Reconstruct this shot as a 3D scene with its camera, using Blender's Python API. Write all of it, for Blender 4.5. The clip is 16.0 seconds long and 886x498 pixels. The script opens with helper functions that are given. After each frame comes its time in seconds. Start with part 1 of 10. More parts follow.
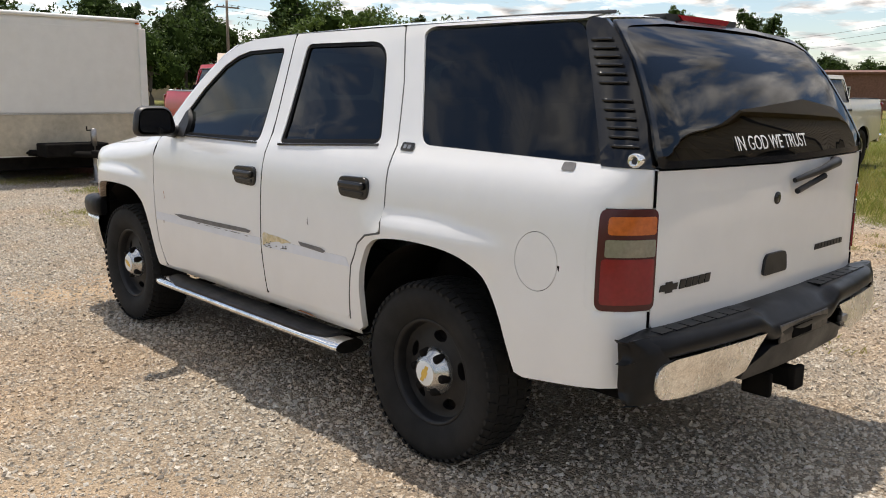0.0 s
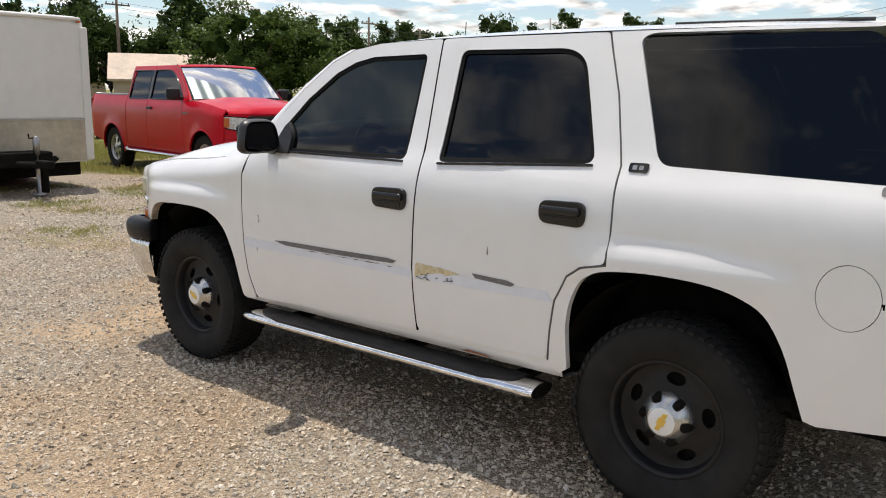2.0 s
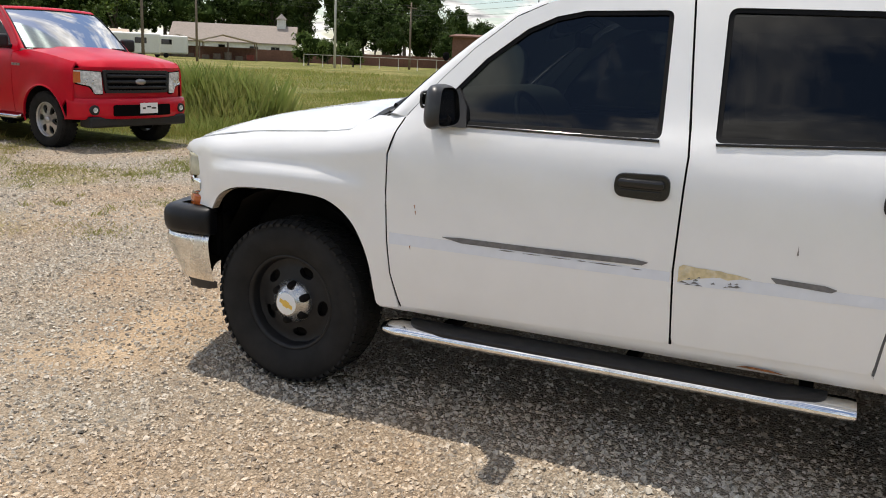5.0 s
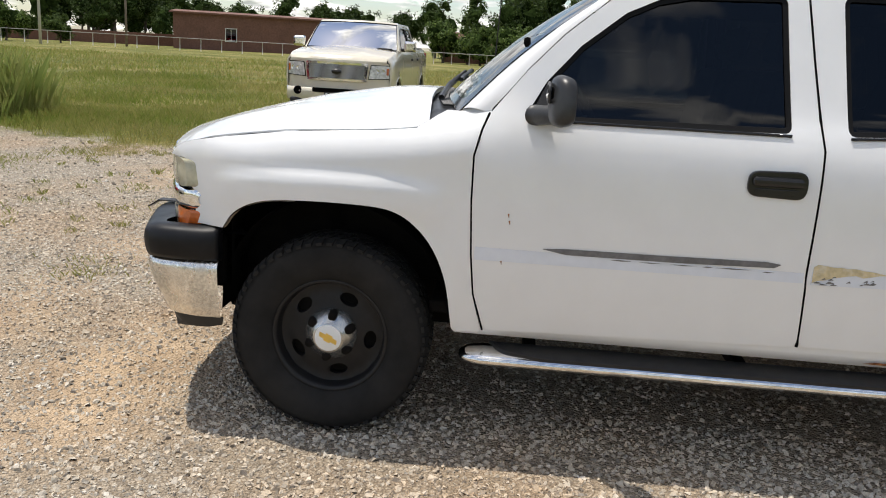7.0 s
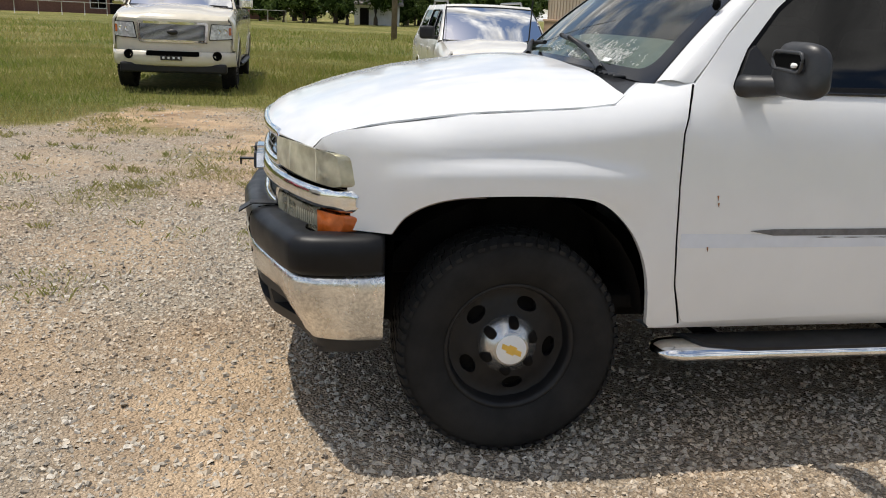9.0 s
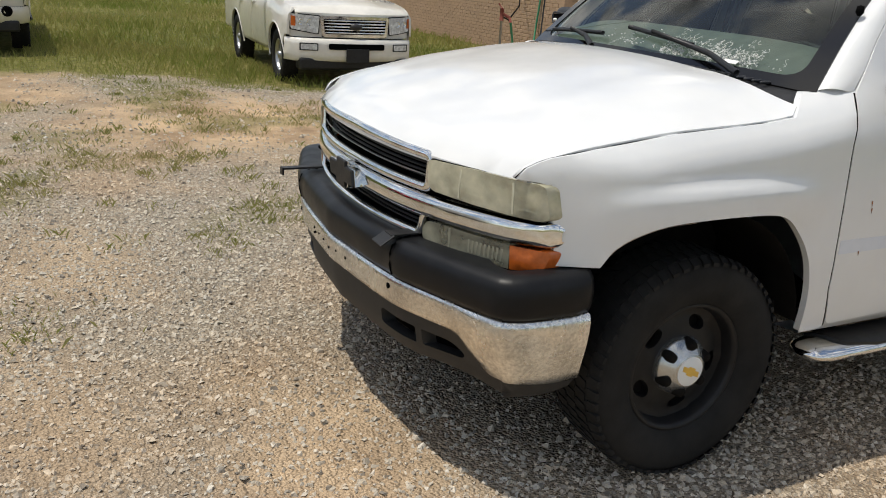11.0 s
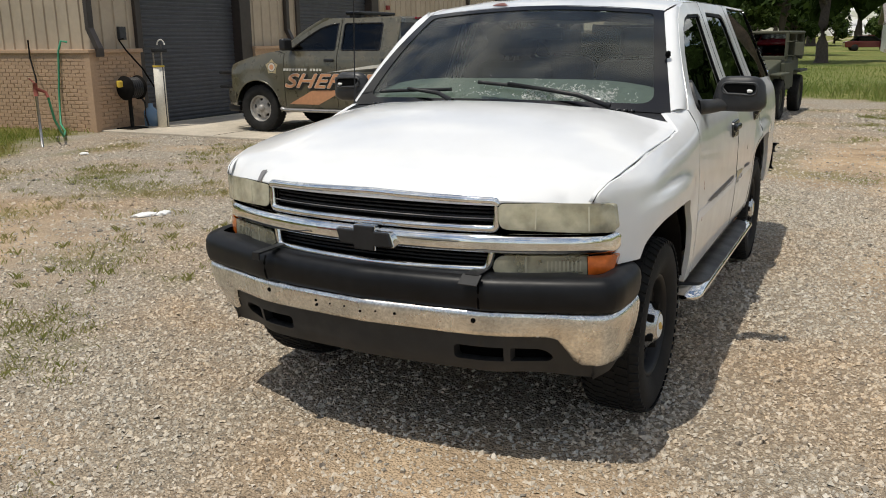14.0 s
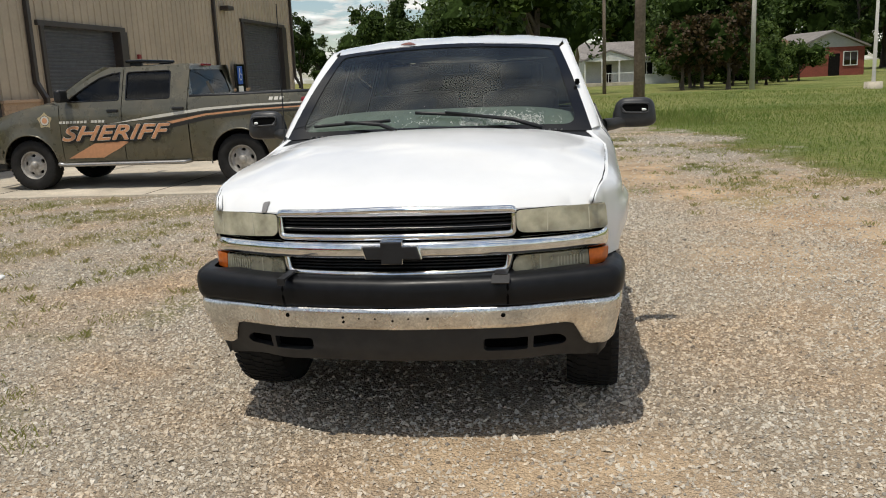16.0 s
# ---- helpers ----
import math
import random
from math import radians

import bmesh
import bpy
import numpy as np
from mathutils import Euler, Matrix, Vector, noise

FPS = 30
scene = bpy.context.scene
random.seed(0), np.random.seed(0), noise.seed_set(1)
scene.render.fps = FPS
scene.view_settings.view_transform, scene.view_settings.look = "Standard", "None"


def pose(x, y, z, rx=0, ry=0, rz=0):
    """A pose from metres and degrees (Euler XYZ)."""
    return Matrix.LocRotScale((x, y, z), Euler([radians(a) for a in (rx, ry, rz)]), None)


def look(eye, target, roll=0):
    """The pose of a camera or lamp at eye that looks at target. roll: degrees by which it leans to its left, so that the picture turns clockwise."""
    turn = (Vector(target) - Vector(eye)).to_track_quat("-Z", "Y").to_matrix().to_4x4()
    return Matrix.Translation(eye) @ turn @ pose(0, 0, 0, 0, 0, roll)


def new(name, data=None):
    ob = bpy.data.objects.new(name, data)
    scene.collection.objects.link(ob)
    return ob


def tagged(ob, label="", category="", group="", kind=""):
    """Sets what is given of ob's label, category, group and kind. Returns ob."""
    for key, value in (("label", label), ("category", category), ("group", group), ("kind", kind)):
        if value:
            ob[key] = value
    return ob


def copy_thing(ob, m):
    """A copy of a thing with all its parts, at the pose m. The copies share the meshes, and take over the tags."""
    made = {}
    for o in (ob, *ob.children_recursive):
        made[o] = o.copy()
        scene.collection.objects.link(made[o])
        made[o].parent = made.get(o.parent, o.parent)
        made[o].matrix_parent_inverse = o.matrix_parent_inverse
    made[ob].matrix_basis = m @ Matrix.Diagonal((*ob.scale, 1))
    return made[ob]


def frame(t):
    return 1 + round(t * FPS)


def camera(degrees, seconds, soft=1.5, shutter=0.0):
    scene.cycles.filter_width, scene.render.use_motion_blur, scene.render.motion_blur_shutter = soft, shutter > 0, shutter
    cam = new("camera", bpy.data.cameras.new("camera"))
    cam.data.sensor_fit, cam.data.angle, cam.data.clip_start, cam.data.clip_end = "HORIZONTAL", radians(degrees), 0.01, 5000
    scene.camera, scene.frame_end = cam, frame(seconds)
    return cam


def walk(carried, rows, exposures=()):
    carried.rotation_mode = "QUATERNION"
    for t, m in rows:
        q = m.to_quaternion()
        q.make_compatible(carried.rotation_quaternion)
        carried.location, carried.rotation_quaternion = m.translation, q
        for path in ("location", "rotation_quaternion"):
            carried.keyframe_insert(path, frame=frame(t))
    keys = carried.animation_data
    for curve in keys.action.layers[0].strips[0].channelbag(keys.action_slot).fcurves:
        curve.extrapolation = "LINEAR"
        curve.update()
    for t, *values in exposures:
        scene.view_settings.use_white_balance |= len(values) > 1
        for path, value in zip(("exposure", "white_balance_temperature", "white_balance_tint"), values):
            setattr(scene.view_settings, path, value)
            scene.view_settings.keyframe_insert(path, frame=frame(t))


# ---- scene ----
cam = camera(55.3, 16.0, soft=1.0)
PATH = [
    (0, (-3.229, -3.909, 1.516), (-1.872, -2.487, 1.148), 0.8),
    (0.5, (-3.33, -3.58, 1.525), (-1.939, -2.187, 1.17), 0.8),
    (1, (-3.513, -3.293, 1.528), (-2.06, -1.965, 1.176), 1.5),
    (1.5, (-3.676, -3.01, 1.535), (-2.165, -1.749, 1.178), 1.2),
    (2, (-3.778, -2.668, 1.547), (-2.248, -1.431, 1.184), 0.8),
    (2.5, (-3.926, -2.367, 1.535), (-2.311, -1.241, 1.187), 1.5),
    (3, (-4.04, -2.065, 1.531), (-2.356, -1.047, 1.175), 1.4),
    (3.5, (-4.059, -1.697, 1.526), (-2.356, -0.723, 1.142), 1.2),
    (4, (-4.129, -1.372, 1.528), (-2.389, -0.474, 1.123), 1.4),
    (4.5, (-4.154, -1.052, 1.509), (-2.38, -0.228, 1.093), 1.6),
    (5, (-4.119, -0.658, 1.509), (-2.326, 0.111, 1.068), 2.6),
    (5.2, (-4.126, -0.516, 1.497), (-2.32, 0.22, 1.049), 3.0),
    (7.3, (-3.915, 1.03, 1.453), (-1.974, 1.113, 0.981), 3.1),
    (7.5, (-3.855, 1.175, 1.443), (-1.916, 1.224, 0.957), 3.0),
    (8, (-3.768, 1.51, 1.457), (-1.834, 1.44, 0.956), 3.1),
    (8.5, (-3.71, 1.86, 1.47), (-1.795, 1.6, 0.956), 2.6),
    (9, (-3.523, 2.188, 1.442), (-1.626, 1.84, 0.91), 2.5),
    (9.2, (-3.448, 2.299, 1.458), (-1.56, 1.922, 0.92), 2.9),
    (11.3, (-2.724, 3.521, 1.574), (-1.082, 2.579, 0.931), 2.7),
    (11.5, (-2.659, 3.634, 1.571), (-1.046, 2.647, 0.921), 2.1),
    (12, (-2.43, 3.909, 1.565), (-0.871, 2.837, 0.918), 0.8),
    (12.5, (-2.278, 4.241, 1.558), (-0.837, 3.002, 0.935), 1.0),
    (13, (-2.129, 4.541, 1.585), (-0.811, 3.162, 0.983), -0.4),
    (13.5, (-1.892, 4.74, 1.6), (-0.769, 3.186, 1.03), -1.7),
    (14, (-1.716, 5.025, 1.602), (-0.833, 3.297, 1.118), -0.6),
    (14.5, (-1.503, 5.194, 1.588), (-0.749, 3.395, 1.146), -0.7),
    (15, (-1.223, 5.281, 1.587), (-0.636, 3.42, 1.148), -0.7),
    (15.5, (-0.945, 5.464, 1.577), (-0.532, 3.555, 1.15), -1.5),
    (16, (-0.763, 5.738, 1.577), (-0.455, 3.803, 1.177), -2.5),
]
walk(cam, [(t, look(eye, target, roll)) for t, eye, target, roll in PATH],
     [(0.0, -0.02, 6850, 12), (2.5, -0.08, 6820, 12), (5.2, -0.03, 6720, 11), (8.0, -0.10, 6650, 10), (9.2, -0.27, 6650, 10), (11.3, -0.40, 6750, 8), (16.0, -0.42, 6750, 8)])

# ---- world and sun ----
SUN = Vector((0.134, 0.284, 1.0)).normalized()


def make_world():
    w = bpy.data.worlds.new("sky")
    scene.world = w
    w.use_nodes = True
    nt = w.node_tree
    nt.nodes.clear()
    N = nt.nodes.new
    L = nt.links.new
    out = N("ShaderNodeOutputWorld")
    bg = N("ShaderNodeBackground")
    sky = N("ShaderNodeTexSky")
    sky.sky_type = "NISHITA"
    sky.sun_disc = False
    sky.sun_elevation = math.asin(SUN.z)
    sky.sun_rotation = math.atan2(SUN.x, SUN.y)
    sky.air_density = 1.0
    sky.dust_density = 0.6
    sky.ozone_density = 2.5
    bg.inputs["Strength"].default_value = 0.145
    # broken cumulus on a plane high above, seen by direction
    tc = N("ShaderNodeTexCoord")
    sep = N("ShaderNodeSeparateXYZ")
    L(tc.outputs["Generated"], sep.inputs[0])
    zz = N("ShaderNodeMath"); zz.operation = "ADD"; zz.inputs[1].default_value = 0.16
    L(sep.outputs[2], zz.inputs[0])
    zm = N("ShaderNodeMath"); zm.operation = "MAXIMUM"; zm.inputs[1].default_value = 0.05
    L(zz.outputs[0], zm.inputs[0])
    dx = N("ShaderNodeMath"); dx.operation = "DIVIDE"
    dy = N("ShaderNodeMath"); dy.operation = "DIVIDE"
    L(sep.outputs[0], dx.inputs[0]); L(zm.outputs[0], dx.inputs[1])
    L(sep.outputs[1], dy.inputs[0]); L(zm.outputs[0], dy.inputs[1])
    cmb = N("ShaderNodeCombineXYZ")
    L(dx.outputs[0], cmb.inputs[0]); L(dy.outputs[0], cmb.inputs[1])
    n1 = N("ShaderNodeTexNoise"); n1.inputs["Scale"].default_value = 3.2; n1.inputs["Detail"].default_value = 9.0
    n1.inputs["Roughness"].default_value = 0.56
    n1.inputs["Distortion"].default_value = 0.25
    L(cmb.outputs[0], n1.inputs["Vector"])
    ramp = N("ShaderNodeValToRGB")
    ramp.color_ramp.elements[0].position = 0.46
    ramp.color_ramp.elements[1].position = 0.59
    L(n1.outputs["Fac"], ramp.inputs[0])
    n2 = N("ShaderNodeTexNoise"); n2.inputs["Scale"].default_value = 5.5; n2.inputs["Detail"].default_value = 5.0
    L(cmb.outputs[0], n2.inputs["Vector"])
    shade = N("ShaderNodeValToRGB")
    shade.color_ramp.elements[0].color = (2.55, 2.6, 2.72, 1)
    shade.color_ramp.elements[1].color = (11.5, 11.4, 11.2, 1)
    shade.color_ramp.elements[0].position = 0.3
    shade.color_ramp.elements[1].position = 0.65
    L(n2.outputs["Fac"], shade.inputs[0])
    mix = N("ShaderNodeMix"); mix.data_type = "RGBA"
    L(ramp.outputs[0], mix.inputs["Factor"])
    L(sky.outputs[0], mix.inputs[6]); L(shade.outputs[0], mix.inputs[7])
    L(mix.outputs[2], bg.inputs["Color"])
    L(bg.outputs[0], out.inputs[0])


make_world()
sun_data = bpy.data.lights.new("sun", "SUN")
sun_data.energy, sun_data.angle, sun_data.color = 4.25, radians(0.55), (1.0, 0.955, 0.89)
sun = new("sun", sun_data)
sun.matrix_world = look((0, 0, 60), Vector((0, 0, 60)) - SUN)

# ---- materials ----
def material(name, color, rough=0.5, metal=0.0, grain=0.0, scale=20.0, stain=0.0, stain_scale=1.2, bump=0.0, bump_scale=60.0,
             coat=0.0, stain_color=None, spec=0.5, per_island=0.0, per_object=0.0, rough_var=0.0):
    """Principled surface with colour variation at two scales, roughness variation and fine relief."""
    m = bpy.data.materials.new(name)
    m.use_nodes = True
    nt = m.node_tree
    N, L = nt.nodes.new, nt.links.new
    b = nt.nodes["Principled BSDF"]
    b.inputs["Roughness"].default_value = rough
    b.inputs["Metallic"].default_value = metal
    b.inputs["Specular IOR Level"].default_value = spec
    b.inputs["Coat Weight"].default_value = coat
    b.inputs["Coat Roughness"].default_value = 0.05
    col = N("ShaderNodeRGB")
    col.outputs[0].default_value = (*color, 1)
    cur = col.outputs[0]
    tc = N("ShaderNodeTexCoord")
    co = tc.outputs["Object"]

    def noise_tex(sc, det=4.0, rg=0.55):
        n = N("ShaderNodeTexNoise")
        n.inputs["Scale"].default_value, n.inputs["Detail"].default_value, n.inputs["Roughness"].default_value = sc, det, rg
        L(co, n.inputs["Vector"])
        return n

    def scaled(fac, amount, lo=0.3, hi=0.7):
        r = N("ShaderNodeMapRange")
        r.inputs[1].default_value, r.inputs[2].default_value = lo, hi
        r.inputs[3].default_value, r.inputs[4].default_value = 1 - amount, 1 + amount
        L(fac, r.inputs[0])
        return r.outputs[0]

    def times(c, f):
        mx = N("ShaderNodeMix"); mx.data_type = "RGBA"; mx.blend_type = "MULTIPLY"
        mx.inputs["Factor"].default_value = 1.0
        L(c, mx.inputs[6]); L(f, mx.inputs[7])
        return mx.outputs[2]

    if grain:
        cur = times(cur, scaled(noise_tex(scale).outputs["Fac"], grain))
    if stain:
        n = noise_tex(stain_scale, 6.0, 0.65)
        if stain_color:
            r = N("ShaderNodeMapRange")
            r.inputs[1].default_value, r.inputs[2].default_value = 0.5, 0.72
            r.inputs[3].default_value, r.inputs[4].default_value = 0.0, stain
            L(n.outputs["Fac"], r.inputs[0])
            mx = N("ShaderNodeMix"); mx.data_type = "RGBA"
            mx.inputs[7].default_value = (*stain_color, 1)
            L(r.outputs[0], mx.inputs["Factor"]); L(cur, mx.inputs[6])
            cur = mx.outputs[2]
        else:
            cur = times(cur, scaled(n.outputs["Fac"], stain))
    if per_island:
        g = N("ShaderNodeNewGeometry")
        cur = times(cur, scaled(g.outputs["Random Per Island"], per_island, 0.0, 1.0))
    if per_object:
        g = N("ShaderNodeObjectInfo")
        cur = times(cur, scaled(g.outputs["Random"], per_object, 0.0, 1.0))
    L(cur, b.inputs["Base Color"])
    if rough_var:
        n = noise_tex(6.0, 5.0)
        r = N("ShaderNodeMapRange")
        r.inputs[1].default_value, r.inputs[2].default_value = 0.35, 0.65
        r.inputs[3].default_value, r.inputs[4].default_value = max(0.02, rough - rough_var), min(1, rough + rough_var)
        L(n.outputs["Fac"], r.inputs[0]); L(r.outputs[0], b.inputs["Roughness"])
    if bump:
        n = noise_tex(bump_scale, 5.0, 0.6)
        bp = N("ShaderNodeBump")
        bp.inputs["Strength"].default_value = bump
        bp.inputs["Distance"].default_value = 0.01
        L(n.outputs["Fac"], bp.inputs["Height"]); L(bp.outputs[0], b.inputs["Normal"])
    return m


def glass(name, tint, rough=0.0, film=0.0, film_color=(0.55, 0.56, 0.55), least=0.3, patch=5.0, ior=1.6):
    """A thin tinted pane: clear through, with a mirror gloss; film is the share of dusty diffuse."""
    m = bpy.data.materials.new(name)
    m.use_nodes = True
    nt = m.node_tree
    nt.nodes.clear()
    N, L = nt.nodes.new, nt.links.new
    out = N("ShaderNodeOutputMaterial")
    tr = N("ShaderNodeBsdfTransparent"); tr.inputs[0].default_value = (*tint, 1)
    gl = N("ShaderNodeBsdfGlossy"); gl.inputs["Roughness"].default_value = rough
    fr = N("ShaderNodeFresnel"); fr.inputs["IOR"].default_value = ior
    body = tr.outputs[0]
    if film:
        df = N("ShaderNodeBsdfDiffuse"); df.inputs[0].default_value = (*film_color, 1)
        tc = N("ShaderNodeTexCoord")
        n = N("ShaderNodeTexNoise"); n.inputs["Scale"].default_value = patch; n.inputs["Detail"].default_value = 8.0
        L(tc.outputs["Object"], n.inputs["Vector"])
        r = N("ShaderNodeMapRange"); r.inputs[1].default_value, r.inputs[2].default_value = 0.35, 0.75
        r.inputs[3].default_value, r.inputs[4].default_value = film * least, film
        L(n.outputs["Fac"], r.inputs[0])
        ms = N("ShaderNodeMixShader")
        L(r.outputs[0], ms.inputs[0]); L(tr.outputs[0], ms.inputs[1]); L(df.outputs[0], ms.inputs[2])
        body = ms.outputs[0]
    mx = N("ShaderNodeMixShader")
    L(fr.outputs[0], mx.inputs[0]); L(body, mx.inputs[1]); L(gl.outputs[0], mx.inputs[2])
    L(mx.outputs[0], out.inputs[0])
    return m


M_WHITE = material("white_paint", (0.785, 0.79, 0.79), 0.22, coat=0.6, stain=0.05, stain_scale=0.8, stain_color=(0.66, 0.62, 0.55),
                   grain=0.02, scale=6.0, rough_var=0.02)
M_BLACKPL = material("black_plastic", (0.014, 0.014, 0.015), 0.46, spec=0.4, grain=0.25, scale=30.0, bump=0.05, bump_scale=250.0, rough_var=0.1)
M_GREYPL = material("weathered_plastic", (0.035, 0.036, 0.038), 0.5, grain=0.2, scale=14.0, stain=0.3, stain_scale=5.0, rough_var=0.1)
M_RUBBER = material("tyre_rubber", (0.015, 0.0145, 0.014), 0.82, grain=0.3, scale=12.0, stain=0.5, stain_scale=5.0,
                    stain_color=(0.030, 0.0275, 0.0245), bump=0.1, bump_scale=120.0, spec=0.25)
M_RIM = material("black_steel", (0.009, 0.009, 0.010), 0.5, grain=0.3, scale=20.0, stain=0.25, stain_scale=9.0, stain_color=(0.03, 0.027, 0.023), spec=0.35)
M_CAP = material("satin_cap", (0.55, 0.55, 0.54), 0.27, 0.9, grain=0.12, scale=30.0, stain=0.2, stain_scale=12.0)
M_CHROME = material("chrome", (0.80, 0.80, 0.79), 0.09, 1.0, grain=0.08, scale=40.0, stain=0.18, stain_scale=7.0, rough_var=0.07)
M_DULLCHROME = material("pitted_chrome", (0.74, 0.73, 0.70), 0.24, 1.0, grain=0.22, scale=90.0, stain=0.25, stain_scale=7.0, bump=0.10, bump_scale=150.0, rough_var=0.12)
M_DARK = material("underbody", (0.010, 0.009, 0.008), 0.9, grain=0.4, scale=9.0, spec=0.1)
M_FRIT = material("black_frit", (0.008, 0.008, 0.009), 0.12)
M_HANDLE = material("glossy_black_plastic", (0.010, 0.010, 0.011), 0.25, grain=0.1, scale=30.0)
M_SEAL = material("window_rubber", (0.007, 0.007, 0.0075), 0.6, spec=0.12, grain=0.1, scale=40.0)
# near-black: stands in for shade in gaps, slots and openings; also dark edging
M_GAP = material("gap_shade_black", (0.004, 0.004, 0.004), 0.95, spec=0.05)
M_GLASS = glass("privacy_glass", (0.024, 0.026, 0.027), ior=1.49)
M_GLASSF = glass("front_door_glass", (0.075, 0.083, 0.082), ior=1.55)
M_WIND = glass("windshield_glass", (0.58, 0.68, 0.64), film=0.06, film_color=(0.44, 0.50, 0.50))
M_LENSY = glass("yellowed_lens", (0.86, 0.82, 0.62), film=0.80, film_color=(0.84, 0.80, 0.60), least=0.35, patch=11.0)
M_LENSG = glass("cloudy_lens", (0.62, 0.60, 0.48), film=0.65, film_color=(0.50, 0.48, 0.36), least=0.35, patch=14.0)
M_LENSRIB = material("lens_rib_plastic", (0.56, 0.54, 0.42), 0.25, coat=0.5, grain=0.1)
M_RIBDARK = material("dull_lens_rib", (0.26, 0.25, 0.19), 0.3, coat=0.4)
M_REFLECT = material("lamp_reflector", (0.72, 0.72, 0.68), 0.22, 1.0, grain=0.1, scale=30.0)
M_DARKRED = material("dark_red_housing", (0.060, 0.004, 0.008), 0.25, coat=0.15)
M_PAD = material("black_rubber_pad", (0.0062, 0.0066, 0.0078), 0.40, spec=0.26, grain=0.25, scale=18.0, stain=0.3, stain_scale=6.0, rough_var=0.08)
M_VALANCE = material("dusty_valance", (0.021, 0.021, 0.021), 0.6, grain=0.2, scale=14.0, stain=0.5, stain_scale=6.0, stain_color=(0.05, 0.045, 0.04))
M_HOUSING = material("mirror_housing", (0.026, 0.0265, 0.028), 0.42, grain=0.2, scale=20.0, stain=0.4, stain_scale=9.0, rough_var=0.12, bump=0.04, bump_scale=240.0)
M_AMBER = material("amber_lens", (0.50, 0.11, 0.018), 0.18, coat=0.7, grain=0.15, scale=60.0)
M_REDLENS = material("red_lens", (0.21, 0.008, 0.016), 0.16, coat=0.25, grain=0.1, scale=60.0)
M_CLEARLENS = material("reverse_lens", (0.22, 0.205, 0.155), 0.15, coat=0.8, grain=0.15, scale=60.0)
M_DECAL = material("white_lettering", (0.82, 0.82, 0.80), 0.5)
M_TAPE = material("adhesive_residue", (0.15, 0.145, 0.145), 0.6, grain=0.15, scale=60.0, stain=0.25, stain_scale=12.0)
M_BARE = material("weathered_primer", (0.60, 0.50, 0.30), 0.7, grain=0.2, scale=40.0, stain=0.7, stain_scale=25.0, stain_color=(0.72, 0.70, 0.62))
M_PEEL = material("peeled_arch_lip", (0.36, 0.30, 0.25), 0.8, grain=0.25, scale=40.0, stain=0.5, stain_scale=20.0)
M_FADED = material("clean_paint_band", (0.70, 0.735, 0.80), 0.25, coat=0.5, grain=0.04, scale=14.0)
M_RUST = material("rust", (0.25, 0.10, 0.035), 0.85, grain=0.4, scale=60.0, stain=0.4, stain_scale=30.0)
M_GOLD = material("gold_badge", (0.72, 0.50, 0.12), 0.35, 0.6, grain=0.1)
M_INTERIOR = material("grey_trim", (0.17, 0.175, 0.17), 0.7, grain=0.15, scale=30.0, bump=0.05, bump_scale=180.0)
M_DASH = material("grey_dashboard", (0.27, 0.275, 0.255), 0.65, grain=0.12, scale=20.0, bump=0.05, bump_scale=180.0)
M_CLOTH = material("seat_cloth", (0.10, 0.10, 0.10), 0.95, grain=0.2, scale=60.0)
M_STEEL = material("bare_steel", (0.35, 0.34, 0.33), 0.4, 1.0, grain=0.2, scale=30.0)
# grey stand-in for the weaker shade in the rear door gap
M_SEAM = material("pale_gap_shade", (0.10, 0.10, 0.10), 0.8)
M_WORNSTEEL = material("worn_dark_steel", (0.13, 0.12, 0.11), 0.5, 0.7, grain=0.4, scale=30.0, stain=0.4, stain_scale=12.0, stain_color=(0.05, 0.035, 0.025))
M_ALLOY = material("alloy_wheel", (0.50, 0.50, 0.50), 0.3, 0.9, grain=0.1, scale=30.0)

# ---- shaping helpers ----
from mathutils import geometry


def mesh(name, verts, faces, smooth=True):
    me = bpy.data.meshes.new(name)
    me.from_pydata([tuple(v) for v in verts], [], [tuple(f) for f in faces])
    if smooth:
        me.polygons.foreach_set("use_smooth", [True] * len(me.polygons))
    me.update()
    return me


def part(name, me, mat, parent, label="", place=None):
    """Links a mesh as ONE object under a thing or a part."""
    ob = new(name, me)
    if not me.materials:
        me.materials.append(mat)
    ob.parent = parent
    if place is not None:
        ob.matrix_basis = place
    if label:
        ob["label"] = label
    return ob


def thing(name, place, label, category, group="", kind=""):
    ob = new(name)
    ob.empty_display_size = 0.2
    ob.matrix_basis = place
    return tagged(ob, label, category, group, kind)


def solid(name, me, mat, place, label, category, group="", kind=""):
    """A thing that is one mesh."""
    ob = new(name, me)
    if not me.materials:
        me.materials.append(mat)
    ob.matrix_basis = place
    return tagged(ob, label, category, group, kind)


def pchip(xs, ys):
    """A smooth monotone curve through the given knots."""
    xs, ys = np.array(xs, float), np.array(ys, float)
    h, d = np.diff(xs), np.diff(ys) / np.diff(xs)
    m = np.zeros(len(xs))
    m[0], m[-1] = d[0], d[-1]
    for i in range(1, len(xs) - 1):
        if d[i - 1] * d[i] > 0:
            w1, w2 = 2 * h[i] + h[i - 1], h[i] + 2 * h[i - 1]
            m[i] = (w1 + w2) / (w1 / d[i - 1] + w2 / d[i])

    def f(x):
        x = min(max(x, xs[0]), xs[-1])
        i = min(int(np.searchsorted(xs, x, "right")) - 1, len(xs) - 2)
        t = (x - xs[i]) / h[i]
        a, b = 2 * t ** 3 - 3 * t * t + 1, t ** 3 - 2 * t * t + t
        return float(a * ys[i] + b * h[i] * m[i] + (1 - a) * ys[i + 1] + (t ** 3 - t * t) * h[i] * m[i + 1])
    return f


